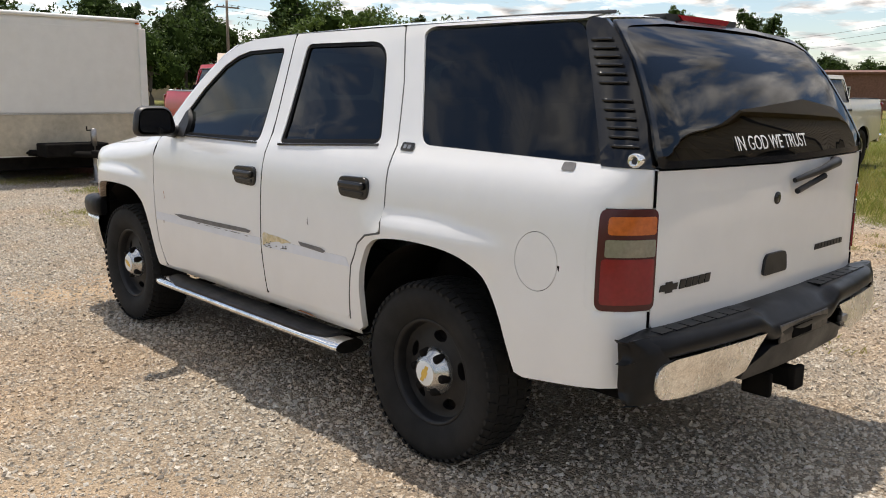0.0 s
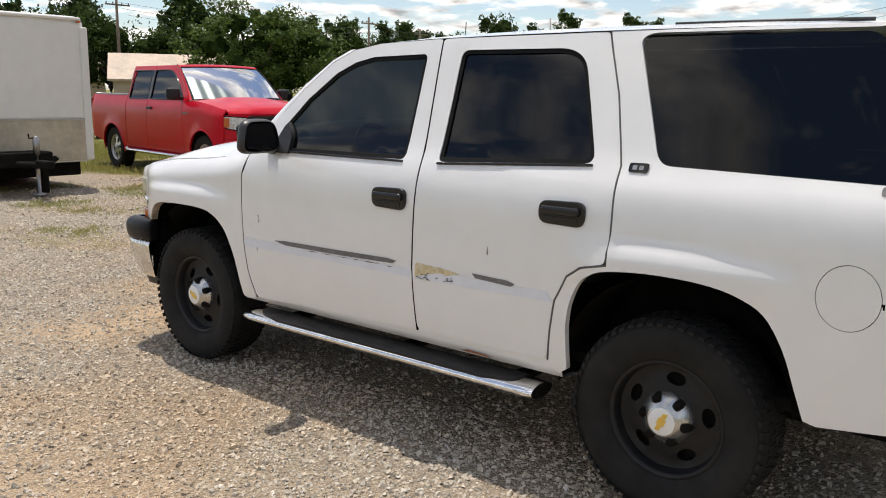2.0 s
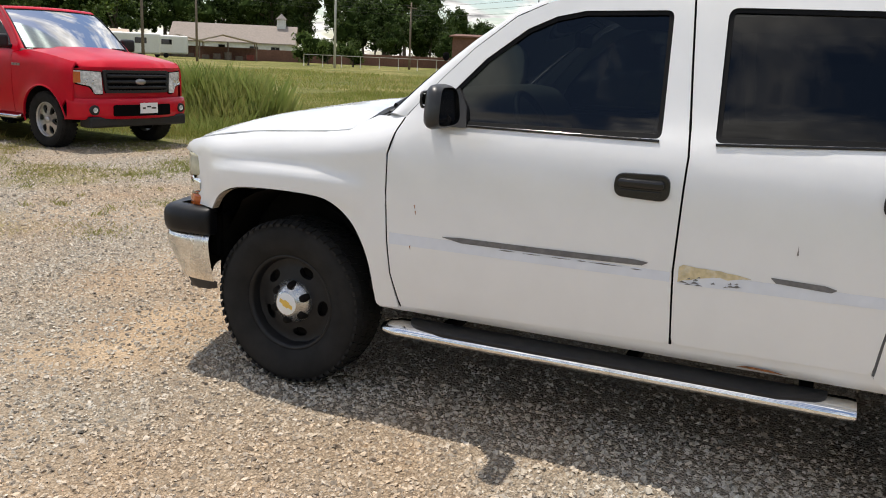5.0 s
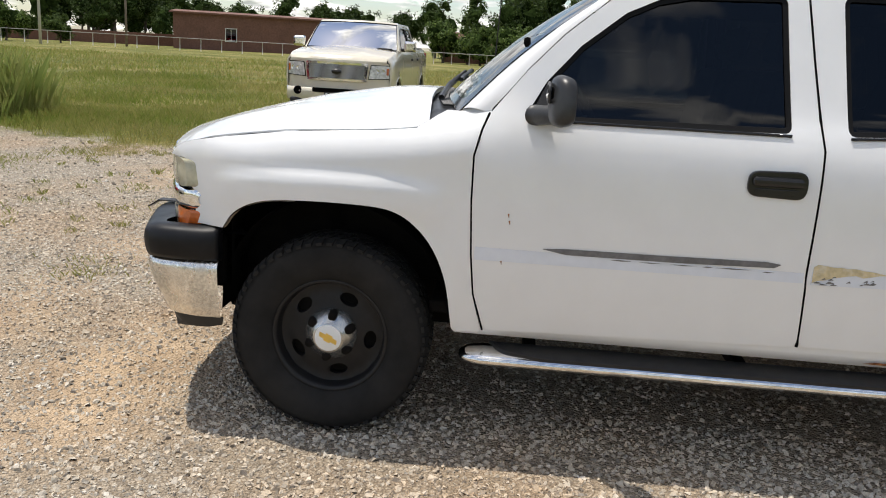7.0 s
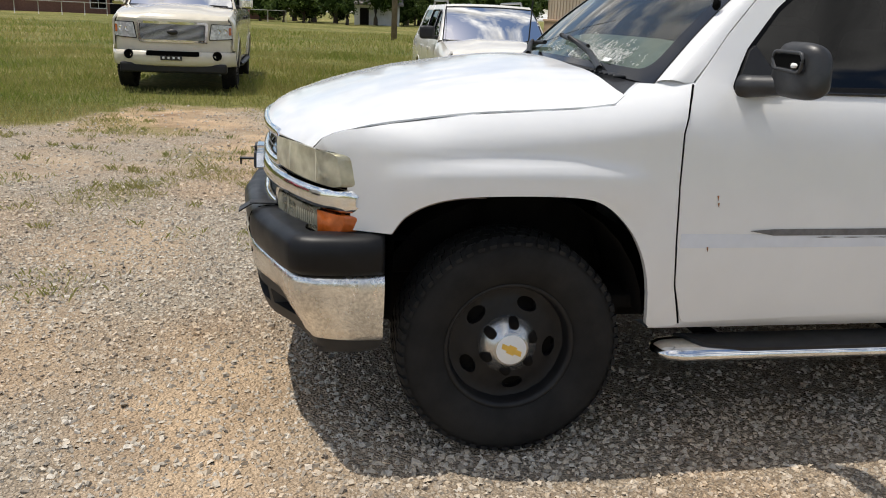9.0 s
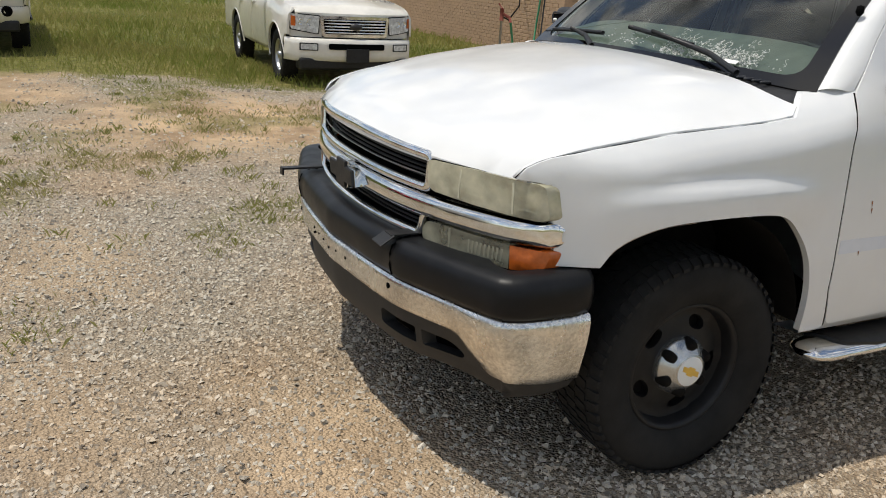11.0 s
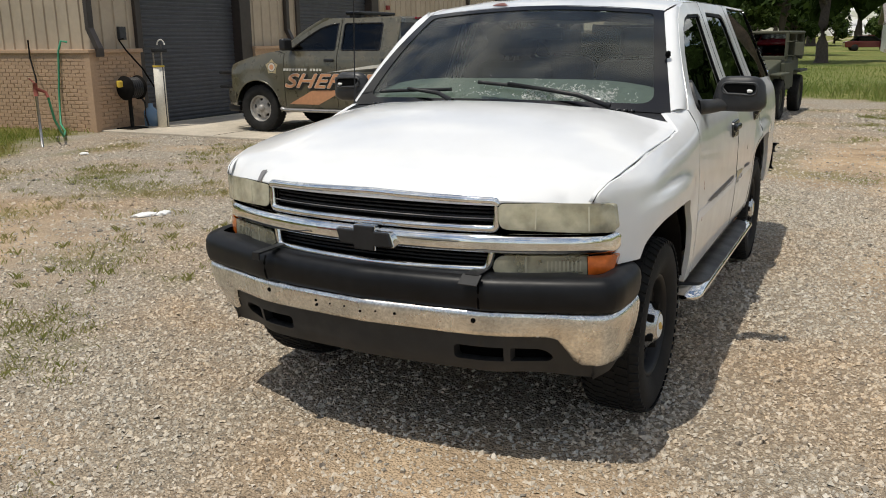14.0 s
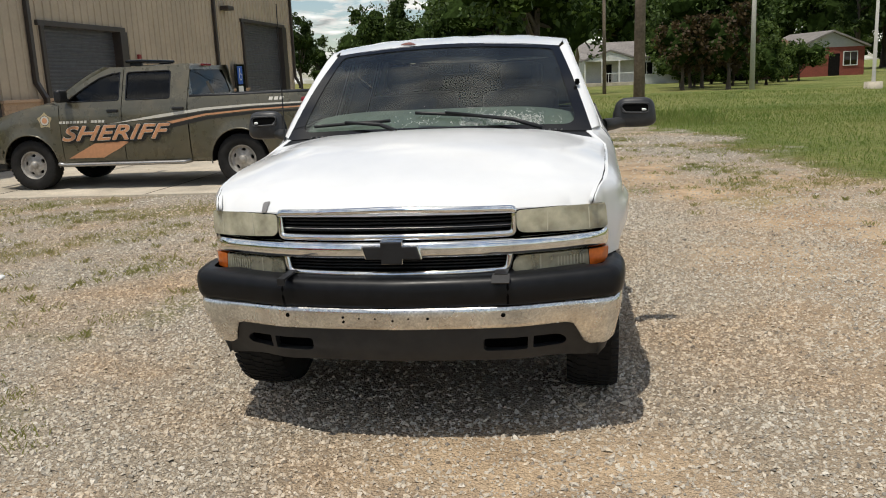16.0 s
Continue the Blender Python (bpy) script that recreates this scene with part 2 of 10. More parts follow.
def smooth01(t):
    t = min(max(t, 0.0), 1.0)
    return t * t * (3 - 2 * t)


def rpoly(pts, step=0.05, segs=5):
    """A closed outline; a third number in a point rounds that corner. Long edges are divided."""
    n, out = len(pts), []
    for i in range(n):
        p, a, b = pts[i], pts[i - 1], pts[(i + 1) % n]
        P, A, B = Vector(p[:2]), Vector(a[:2]), Vector(b[:2])
        r = p[2] if len(p) > 2 else 0
        if r:
            da, db = (A - P), (B - P)
            s = P + da.normalized() * min(r, da.length * 0.49)
            e = P + db.normalized() * min(r, db.length * 0.49)
            for k in range(segs + 1):
                t = k / segs
                out.append(s * (1 - t) ** 2 + P * 2 * t * (1 - t) + e * t * t)
        else:
            out.append(P)
    full = []
    for i, p in enumerate(out):
        q = out[(i + 1) % len(out)]
        k = max(1, int((q - p).length / step))
        full += [p.lerp(q, j / k) for j in range(k)]
    return [(v.x, v.y) for v in full]


def circle2(cx, cy, r, n=28, ry=None):
    return [(cx + r * math.cos(2 * math.pi * i / n), cy + (ry or r) * math.sin(2 * math.pi * i / n)) for i in range(n)]


def inside(p, poly):
    x, y = p
    c = False
    j = len(poly) - 1
    for i in range(len(poly)):
        (xi, yi), (xj, yj) = poly[i], poly[j]
        if (yi > y) != (yj > y) and x < (xj - xi) * (y - yi) / (yj - yi) + xi:
            c = not c
        j = i
    return c


def skin(name, outline, holes, place, inward, step=0.06, depth=0.03):
    """A sheet-metal panel: a flat outline with holes, laid on the surface place(a, b), its edges folded in along inward."""
    loops = [outline] + list(holes)
    co, edges = [], []
    for lp in loops:
        s = len(co)
        co += [Vector(p) for p in lp]
        edges += [(s + i, s + (i + 1) % len(lp)) for i in range(len(lp))]
    nb = len(co)
    B = np.array([tuple(v) for v in co])
    lo, hi = B.min(0), B.max(0)
    for i in range(1, int((hi[0] - lo[0]) / step) + 1):
        for j in range(1, int((hi[1] - lo[1]) / step) + 1):
            p = (lo[0] + (i - 0.5 + 0.25 * (j % 2)) * step, lo[1] + (j - 0.5) * step)
            if inside(p, outline) and not any(inside(p, h) for h in holes):
                if ((B - p) ** 2).sum(1).min() > (0.45 * step) ** 2:
                    co.append(Vector(p))
    vs, _, fs, *_ = geometry.delaunay_2d_cdt(co, edges, [], 0, 1e-6)
    keep = []
    for f in fs:
        c = (sum(vs[i].x for i in f) / len(f), sum(vs[i].y for i in f) / len(f))
        if inside(c, outline) and not any(inside(c, h) for h in holes):
            keep.append(tuple(f))
    V = [Vector(place(v.x, v.y)) for v in vs]
    inward = Vector(inward)
    tot = 0.0
    for f in keep:
        a, b, c = V[f[0]], V[f[1]], V[f[2]]
        tot += (b - a).cross(c - a).dot(inward)
    if tot > 0:
        keep = [f[::-1] for f in keep]
    # folded edges: boundary edges are those used once
    count = {}
    for f in keep:
        for i in range(len(f)):
            a, b = f[i], f[(i + 1) % len(f)]
            count[(a, b)] = 1
    faces = list(keep)
    if depth:
        tops, lows = {}, {}
        for a, b in list(count):
            if (b, a) not in count:
                for k in (a, b):
                    if k not in tops:
                        tops[k] = len(V); V.append(V[k].copy())
                        lows[k] = len(V); V.append(V[k] + inward * depth)
                faces.append((tops[b], tops[a], lows[a], lows[b]))
    return mesh(name, V, faces)


def grid(name, rows, close_u=False, close_v=False, smooth=True):
    """A sheet through rows of points."""
    R, C = len(rows), len(rows[0])
    V = [p for r in rows for p in r]
    F = []
    for i in range(R if close_v else R - 1):
        for j in range(C if close_u else C - 1):
            a, b = i * C + j, i * C + (j + 1) % C
            c, d = ((i + 1) % R) * C + (j + 1) % C, ((i + 1) % R) * C + j
            F.append((a, b, c, d))
    return mesh(name, V, F, smooth)


def lathe(name, prof, n=40, axis="x", smooth=True):
    """Turns a profile of (along, radius) about an axis."""
    rows = []
    for a, r in prof:
        row = []
        for k in range(n):
            t = 2 * math.pi * k / n
            c, s = r * math.cos(t), r * math.sin(t)
            row.append((a, c, s) if axis == "x" else (c, s, a) if axis == "z" else (c, a, s))
        rows.append(row)
    return grid(name, rows, close_u=True, smooth=smooth)


def tube(name, path, r, n=10, caps=True, squash=1.0):
    """A round bar along a path; r may be a list."""
    P = [Vector(p) for p in path]
    rows = []
    up = Vector((0, 0, 1))
    for i, p in enumerate(P):
        t = (P[min(i + 1, len(P) - 1)] - P[max(i - 1, 0)]).normalized()
        a = t.cross(up)
        if a.length < 0.05:
            a = t.cross(Vector((0, 1, 0)))
        a.normalize()
        b = a.cross(t)
        rr = r[i] if isinstance(r, (list, tuple)) else r
        rows.append([p + a * rr * math.cos(2 * math.pi * k / n) + b * rr * squash * math.sin(2 * math.pi * k / n) for k in range(n)])
    V = [v for row in rows for v in row]
    F = []
    for i in range(len(P) - 1):
        for k in range(n):
            F.append((i * n + k, i * n + (k + 1) % n, (i + 1) * n + (k + 1) % n, (i + 1) * n + k))
    if caps:
        F.append(tuple(range(n)))
        F.append(tuple(len(V) - 1 - k for k in range(n)))
    return mesh(name, V, F)


def box(name, sx, sy, sz, at=(0, 0, 0), bevel=0.01, segs=2):
    """A bevelled block, at is its middle."""
    bm = bmesh.new()
    bmesh.ops.create_cube(bm, size=1.0)
    for v in bm.verts:
        v.co = Vector((v.co.x * sx + at[0], v.co.y * sy + at[1], v.co.z * sz + at[2]))
    if bevel:
        bmesh.ops.bevel(bm, geom=bm.edges[:], offset=min(bevel, 0.45 * min(sx, sy, sz)), segments=segs, affect="EDGES", profile=0.5)
    me = bpy.data.meshes.new(name)
    bm.to_mesh(me)
    bm.free()
    return me


def extrude2(name, outline, axis, lo, hi, bevel=0.0):
    """A prism: an outline in the two other axes, along axis from lo to hi."""
    bm = bmesh.new()
    def at(a, b, c):
        return {"x": (c, a, b), "y": (a, c, b), "z": (a, b, c)}[axis]
    vs = [bm.verts.new(at(a, b, lo)) for a, b in outline]
    f = bm.faces.new(vs)
    r = bmesh.ops.extrude_face_region(bm, geom=[f])
    d = Vector(at(0, 0, hi - lo))
    bmesh.ops.translate(bm, verts=[v for v in r["geom"] if isinstance(v, bmesh.types.BMVert)], vec=d)
    bmesh.ops.recalc_face_normals(bm, faces=bm.faces[:])
    if bevel:
        bmesh.ops.bevel(bm, geom=[e for e in bm.edges if e.calc_face_angle(0) > 0.6], offset=bevel, segments=2, affect="EDGES", profile=0.5)
    me = bpy.data.meshes.new(name)
    bm.to_mesh(me)
    bm.free()
    return me


def join_meshes(name, meshes, smooth=None):
    """Several meshes as one."""
    V, F, S = [], [], []
    for me in meshes:
        o = len(V)
        V += [v.co.copy() for v in me.vertices]
        for p in me.polygons:
            F.append([o + i for i in p.vertices]); S.append(p.use_smooth)
        bpy.data.meshes.remove(me)
    me = bpy.data.meshes.new(name)
    me.from_pydata(V, [], F)
    me.polygons.foreach_set("use_smooth", S)
    me.update()
    return me


def moved(me, m):
    me.transform(m)
    return me


def lettering(name, text, size, depth=0.002):
    """Words in the built-in font, as a mesh that lies in x and y."""
    cu = bpy.data.curves.new(name, "FONT")
    cu.body, cu.size, cu.extrude, cu.align_x = text, size, depth, "CENTER"
    ob = new(name, cu)
    dg = bpy.context.evaluated_depsgraph_get()
    me = bpy.data.meshes.new_from_object(ob.evaluated_get(dg))
    bpy.data.objects.remove(ob)
    bpy.data.curves.remove(cu)
    return me

# ---- ground: gravel yard, dirt, grass ----
GRASS_E = pchip([-30, -6, -4.3, -3, -1.5, 0.7, 1.7, 3.0, 4.2, 5.0, 6.4, 7.7, 9.0, 10.0, 12.0, 14.0, 20.0, 40.0],
                [10.9, 10.7, 10.5, 9.7, 8.0, 8.0, 8.5, 9.4, 9.3, 7.9, 7.1, 7.3, 6.4, 5.4, 4.4, 3.0, -6.0, -40.0])
GRASS_W = pchip([-30, -22, -20, -18, -15.5, -14, -9.7, -7.4, -5.8, -2.0, 0.0, 40], [9.0, 7.0, 3.0, -2.4, -3.2, -4.1, -4.1, -4.4, -4.7, -7.0, -9.0, -12.0])


def wob(x, y, s, k=0.0):
    return noise.noise((x * s + k, y * s - k, k))


def grass_at(x, y):
    """0 bare to 1 full grass."""
    n = 1.2 * wob(x, y, 0.45, 3) + 0.9 * wob(x, y, 1.6, 7) + 0.5 * wob(x, y, 4.0, 12)
    e = x - GRASS_E(max(-30, min(40, y))) + n if y > -6.2 else -1.0
    w = GRASS_W(max(-30, min(40, y))) - x + n
    if y < -6.2 and x > 10.5:
        w = 1.0
    return smooth01(0.5 + max(e, w) * 0.9)


def lawn_side(x, y):
    """1 on the mown lawn across the lane, 0 on the rough field."""
    return smooth01((GRASS_W(max(-30, min(40, y))) - x + 1.0) / 2.0) if y < 2 and x < 10 else 0.0


def dirt_at(x, y):
    d = 0.0
    for cx, cy, rx, ry, a in ((5.7, 1.5, 2.4, 2.2, 1.0), (8.2, 4.0, 2.3, 1.5, 1.0), (-0.5, 2.5, 1.2, 0.55, 0.75), (-3.0, -3.4, 0.8, 1.5, 0.95), (-3.4, -1.5, 0.8, 1.4, 0.8), (-2.4, -5.4, 0.9, 1.6, 0.95), (-1.8, -7.6, 0.9, 1.6, 0.9), (-1.3, -6.4, 0.8, 1.8, 0.75), (0.3, 3.4, 0.9, 0.45, 0.5), (1.8, 3.2, 1.1, 0.6, 0.5), (-2.8, 1.2, 1.0, 1.6, 0.42), (-3.2, -5.5, 1.5, 2.6, 0.8), (-1.6, -8.0, 1.2, 3.0, 0.5),
                              (1.4, 5.2, 1.2, 0.9, 0.40), (-2.5, -1.2, 1.0, 1.8, 0.62), (-2.3, 2.6, 0.9, 1.4, 0.45), (4.6, 4.4, 1.0, 0.8, 0.45), (7.2, -4.8, 1.6, 0.5, 0.45)):
        r = math.hypot((x - cx) / rx, (y - cy) / ry) + 0.45 * wob(x, y, 0.9, 11) + 0.25 * wob(x, y, 2.6, 5)
        d = max(d, a * smooth01(1.25 - r))
    return d


def yard_distance(x, y):
    """Metres outside the well-travelled stretch round the vehicle."""
    dx = np.maximum(np.maximum(-2.9 - x, x - 1.6), 0.0)
    dy = np.maximum(np.maximum(-3.2 - y, y - 4.6), 0.0)
    return np.hypot(dx, dy)


def weed_at(x, y):
    """Thin green bloom under the weed patches in the gravel."""
    if yard_distance(x, y) < 0.4 or not (-5 < x < 10 and -16 < y < 11.5):
        return 0.0
    n = noise.noise((x * 0.8, y * 0.8, 4.0)) + 0.4 * noise.noise((x * 3.1, y * 3.1, 6.0))
    return 0.55 * smooth01((n - 0.12) / 0.35)


def packed_at(x, y):
    """Where the loose stone lies thick; ground colour is darkened for shade between stones."""
    return math.exp(-float(yard_distance(x, y)) / 1.8)


def ground_z(x, y):
    z = 0.010 * wob(x, y, 0.7, 1) + 0.004 * wob(x, y, 3.0, 2)
    z -= 0.020 * math.exp(-((x - 0.1) / 2.6) ** 4 - ((y - 0.3) / 3.6) ** 4)
    z -= 0.10 * smooth01((x - 6.9) / 1.9) * math.exp(-((y + 1.2) / 2.7) ** 4) * smooth01((16.0 - x) / 3.0)
    far = max(0.0, math.hypot(x, y) - 30.0)
    return z + 0.12 * smooth01(far / 40) * wob(x, y, 0.05, 9)


def make_ground():
    near_x = [-8 + 0.16 * i for i in range(134)]
    near_y = [-16 + 0.16 * i for i in range(190)]
    out = [0.3 * 1.16 ** i for i in range(1, 44)]
    acc, o = [], 0
    for s in out:
        o += s
        if o > 900:
            break
        acc.append(o)
    xs = [near_x[0] - a for a in reversed(acc)] + near_x + [near_x[-1] + a for a in acc]
    ys = [near_y[0] - a for a in reversed(acc)] + near_y + [near_y[-1] + a for a in acc]
    V = [(x, y, ground_z(x, y)) for y in ys for x in xs]
    n = len(xs)
    F = [(j * n + i, j * n + i + 1, (j + 1) * n + i + 1, (j + 1) * n + i) for j in range(len(ys) - 1) for i in range(n - 1)]
    me = mesh("ground", V, F)
    at = me.color_attributes.new("cover", "FLOAT_COLOR", "POINT")
    data = []
    for x, y, z in V:
        data += [max(grass_at(x, y), weed_at(x, y)), dirt_at(x, y), packed_at(x, y), lawn_side(x, y)]
    at.data.foreach_set("color", data)
    return me


def gravel_tint(nt, co, cur, amount=0.6):
    """Warm clay dust that lies over the stones in soft patches."""
    N, L = nt.nodes.new, nt.links.new
    n = N("ShaderNodeTexNoise"); n.inputs["Scale"].default_value = 0.55; n.inputs["Detail"].default_value = 5.0; n.inputs["Roughness"].default_value = 0.6
    L(co, n.inputs["Vector"])
    r = N("ShaderNodeMapRange"); r.inputs[1].default_value, r.inputs[2].default_value, r.inputs[3].default_value, r.inputs[4].default_value = 0.46, 0.70, 0.05, amount
    L(n.outputs["Fac"], r.inputs[0])
    m = N("ShaderNodeMix"); m.data_type = "RGBA"; m.blend_type = "MULTIPLY"
    m.inputs[7].default_value = (1.12, 0.86, 0.62, 1)
    L(r.outputs[0], m.inputs["Factor"]); L(cur, m.inputs[6])
    return m.outputs[2]


def ground_material():
    m = bpy.data.materials.new("yard_ground")
    m.use_nodes = True
    nt = m.node_tree
    N, L = nt.nodes.new, nt.links.new
    b = nt.nodes["Principled BSDF"]
    b.inputs["Roughness"].default_value = 0.95
    b.inputs["Specular IOR Level"].default_value = 0.15
    tc = N("ShaderNodeTexCoord"); co = tc.outputs["Object"]
    # crushed stone: two sizes of cells
    def cells(sc):
        v = N("ShaderNodeTexVoronoi"); v.inputs["Scale"].default_value = sc
        L(co, v.inputs["Vector"])
        return v
    warp = N("ShaderNodeTexNoise"); warp.inputs["Scale"].default_value = 30.0
    L(co, warp.inputs["Vector"])
    v1, v2 = cells(42.0), cells(85.0)
    ra = N("ShaderNodeValToRGB")
    ra.color_ramp.elements[0].color, ra.color_ramp.elements[1].color = (0.27, 0.24, 0.20, 1), (0.70, 0.65, 0.565, 1)
    for p, c in ((0.3, (0.44, 0.40, 0.335, 1)), (0.6, (0.54, 0.49, 0.41, 1)), (0.85, (0.60, 0.525, 0.42, 1))):
        e = ra.color_ramp.elements.new(p); e.color = c
    sp = N("ShaderNodeSeparateColor")
    L(v1.outputs["Color"], sp.inputs[0]); L(sp.outputs[0], ra.inputs[0])
    sp2 = N("ShaderNodeSeparateColor")
    rb = N("ShaderNodeValToRGB")
    rb.color_ramp.elements[0].color, rb.color_ramp.elements[1].color = (0.20, 0.17, 0.135, 1), (0.66, 0.60, 0.50, 1)
    L(v2.outputs["Color"], sp2.inputs[0]); L(sp2.outputs[1], rb.inputs[0])
    blend = N("ShaderNodeMix"); blend.data_type = "RGBA"
    L(warp.outputs["Fac"], blend.inputs["Factor"]); L(ra.outputs[0], blend.inputs[6]); L(rb.outputs[0], blend.inputs[7])
    # brown joints between bedded stones, which also hold the gaps' shade as colour
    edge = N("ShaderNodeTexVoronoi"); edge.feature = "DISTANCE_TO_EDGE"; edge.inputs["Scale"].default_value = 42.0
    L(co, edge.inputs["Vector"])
    off_gap = N("ShaderNodeMapRange"); off_gap.inputs[1].default_value, off_gap.inputs[2].default_value, off_gap.inputs[3].default_value, off_gap.inputs[4].default_value = 0.02, 0.16, 0.0, 1.0
    L(edge.outputs["Distance"], off_gap.inputs[0])
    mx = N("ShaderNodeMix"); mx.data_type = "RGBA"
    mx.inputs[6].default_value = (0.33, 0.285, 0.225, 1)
    L(off_gap.outputs[0], mx.inputs["Factor"]); L(blend.outputs[2], mx.inputs[7])
    at = N("ShaderNodeAttribute"); at.attribute_name = "cover"
    sa = N("ShaderNodeSeparateColor"); L(at.outputs["Color"], sa.inputs[0])
    # multiplied in under thick stone: shade between loose stones, put into the colour
    bed_shade = N("ShaderNodeMix"); bed_shade.data_type = "RGBA"; bed_shade.blend_type = "MULTIPLY"
    bed_shade.inputs[7].default_value = (0.93, 0.895, 0.85, 1)
    L(sa.outputs[2], bed_shade.inputs["Factor"]); L(mx.outputs[2], bed_shade.inputs[6])
    gravel = gravel_tint(nt, co, bed_shade.outputs[2])
    # clay
    n = N("ShaderNodeTexNoise"); n.inputs["Scale"].default_value = 1.5; n.inputs["Detail"].default_value = 10.0; n.inputs["Roughness"].default_value = 0.68
    L(co, n.inputs["Vector"])
    rd = N("ShaderNodeValToRGB")
    rd.color_ramp.elements[0].color, rd.color_ramp.elements[1].color = (0.36, 0.245, 0.15, 1), (0.73, 0.53, 0.335, 1)
    rd.color_ramp.elements[0].position, rd.color_ramp.elements[1].position = 0.34, 0.62
    L(n.outputs["Fac"], rd.inputs[0])
    # turf seen through and beyond the blades
    n3 = N("ShaderNodeTexNoise"); n3.inputs["Scale"].default_value = 0.16; n3.inputs["Detail"].default_value = 9.0; n3.inputs["Roughness"].default_value = 0.72
    L(co, n3.inputs["Vector"])
    rg = N("ShaderNodeValToRGB")
    rg.color_ramp.elements[0].color, rg.color_ramp.elements[1].color = (0.10, 0.13, 0.030, 1), (0.42, 0.33, 0.15, 1)
    rg.color_ramp.elements[0].position, rg.color_ramp.elements[1].position = 0.32, 0.72
    e = rg.color_ramp.elements.new(0.52); e.color = (0.22, 0.21, 0.065, 1)
    L(n3.outputs["Fac"], rg.inputs[0])
    n4 = N("ShaderNodeTexNoise"); n4.inputs["Scale"].default_value = 9.0; n4.inputs["Detail"].default_value = 6.0
    L(co, n4.inputs["Vector"])
    mg = N("ShaderNodeMix"); mg.data_type = "RGBA"; mg.blend_type = "MULTIPLY"; mg.inputs["Factor"].default_value = 0.8
    rr = N("ShaderNodeMapRange"); rr.inputs[1].default_value, rr.inputs[2].default_value, rr.inputs[3].default_value, rr.inputs[4].default_value = 0.3, 0.7, 0.5, 1.35
    L(n4.outputs["Fac"], rr.inputs[0]); L(rr.outputs[0], mg.inputs[7])
    lw = N("ShaderNodeMix"); lw.data_type = "RGBA"
    lawn = N("ShaderNodeValToRGB")
    lawn.color_ramp.elements[0].color, lawn.color_ramp.elements[1].color = (0.115, 0.17, 0.038, 1), (0.32, 0.30, 0.11, 1)
    lawn.color_ramp.elements[0].position, lawn.color_ramp.elements[1].position = 0.34, 0.68
    L(n3.outputs["Fac"], lawn.inputs[0])
    L(at.outputs["Alpha"], lw.inputs["Factor"]); L(rg.outputs[0], lw.inputs[6]); L(lawn.outputs[0], lw.inputs[7])
    L(lw.outputs[2], mg.inputs[6])
    m1 = N("ShaderNodeMix"); m1.data_type = "RGBA"
    L(sa.outputs[1], m1.inputs["Factor"]); L(gravel, m1.inputs[6]); L(rd.outputs[0], m1.inputs[7])
    m2 = N("ShaderNodeMix"); m2.data_type = "RGBA"
    L(sa.outputs[0], m2.inputs["Factor"]); L(m1.outputs[2], m2.inputs[6]); L(mg.outputs[2], m2.inputs[7])
    L(m2.outputs[2], b.inputs["Base Color"])
    bp = N("ShaderNodeBump"); bp.inputs["Strength"].default_value = 0.9; bp.inputs["Distance"].default_value = 0.012
    ad = N("ShaderNodeMath"); ad.operation = "ADD"
    L(v1.outputs["Distance"], ad.inputs[0]); L(v2.outputs["Distance"], ad.inputs[1])
    bp.inputs["Distance"].default_value = 0.02
    inv = N("ShaderNodeMath"); inv.operation = "MULTIPLY"; inv.inputs[1].default_value = -1.0
    L(ad.outputs[0], inv.inputs[0]); L(inv.outputs[0], bp.inputs["Height"]); L(bp.outputs[0], b.inputs["Normal"])
    return m


def stone_material():
    m = bpy.data.materials.new("crushed_limestone")
    m.use_nodes = True
    nt = m.node_tree
    N, L = nt.nodes.new, nt.links.new
    b = nt.nodes["Principled BSDF"]
    b.inputs["Roughness"].default_value = 0.9
    b.inputs["Specular IOR Level"].default_value = 0.2
    g = N("ShaderNodeNewGeometry")
    ra = N("ShaderNodeValToRGB")
    ra.color_ramp.elements[0].color, ra.color_ramp.elements[1].color = (0.20, 0.18, 0.155, 1), (0.645, 0.605, 0.53, 1)
    for p, c in ((0.10, (0.38, 0.345, 0.29, 1)), (0.30, (0.50, 0.455, 0.38, 1)), (0.6, (0.565, 0.51, 0.42, 1)), (0.8, (0.575, 0.495, 0.385, 1)), (0.92, (0.61, 0.565, 0.485, 1))):
        e = ra.color_ramp.elements.new(p); e.color = c
    L(g.outputs["Random Per Island"], ra.inputs[0])
    tc = N("ShaderNodeTexCoord")
    n = N("ShaderNodeTexNoise"); n.inputs["Scale"].default_value = 120.0; n.inputs["Detail"].default_value = 4.0
    L(tc.outputs["Object"], n.inputs["Vector"])
    r = N("ShaderNodeMapRange"); r.inputs[1].default_value, r.inputs[2].default_value, r.inputs[3].default_value, r.inputs[4].default_value = 0.3, 0.7, 0.82, 1.15
    L(n.outputs["Fac"], r.inputs[0])
    mx = N("ShaderNodeMix"); mx.data_type = "RGBA"; mx.blend_type = "MULTIPLY"; mx.inputs["Factor"].default_value = 1.0
    L(ra.outputs[0], mx.inputs[6]); L(r.outputs[0], mx.inputs[7])
    L(gravel_tint(nt, tc.outputs["Object"], mx.outputs[2]), b.inputs["Base Color"])
    return m


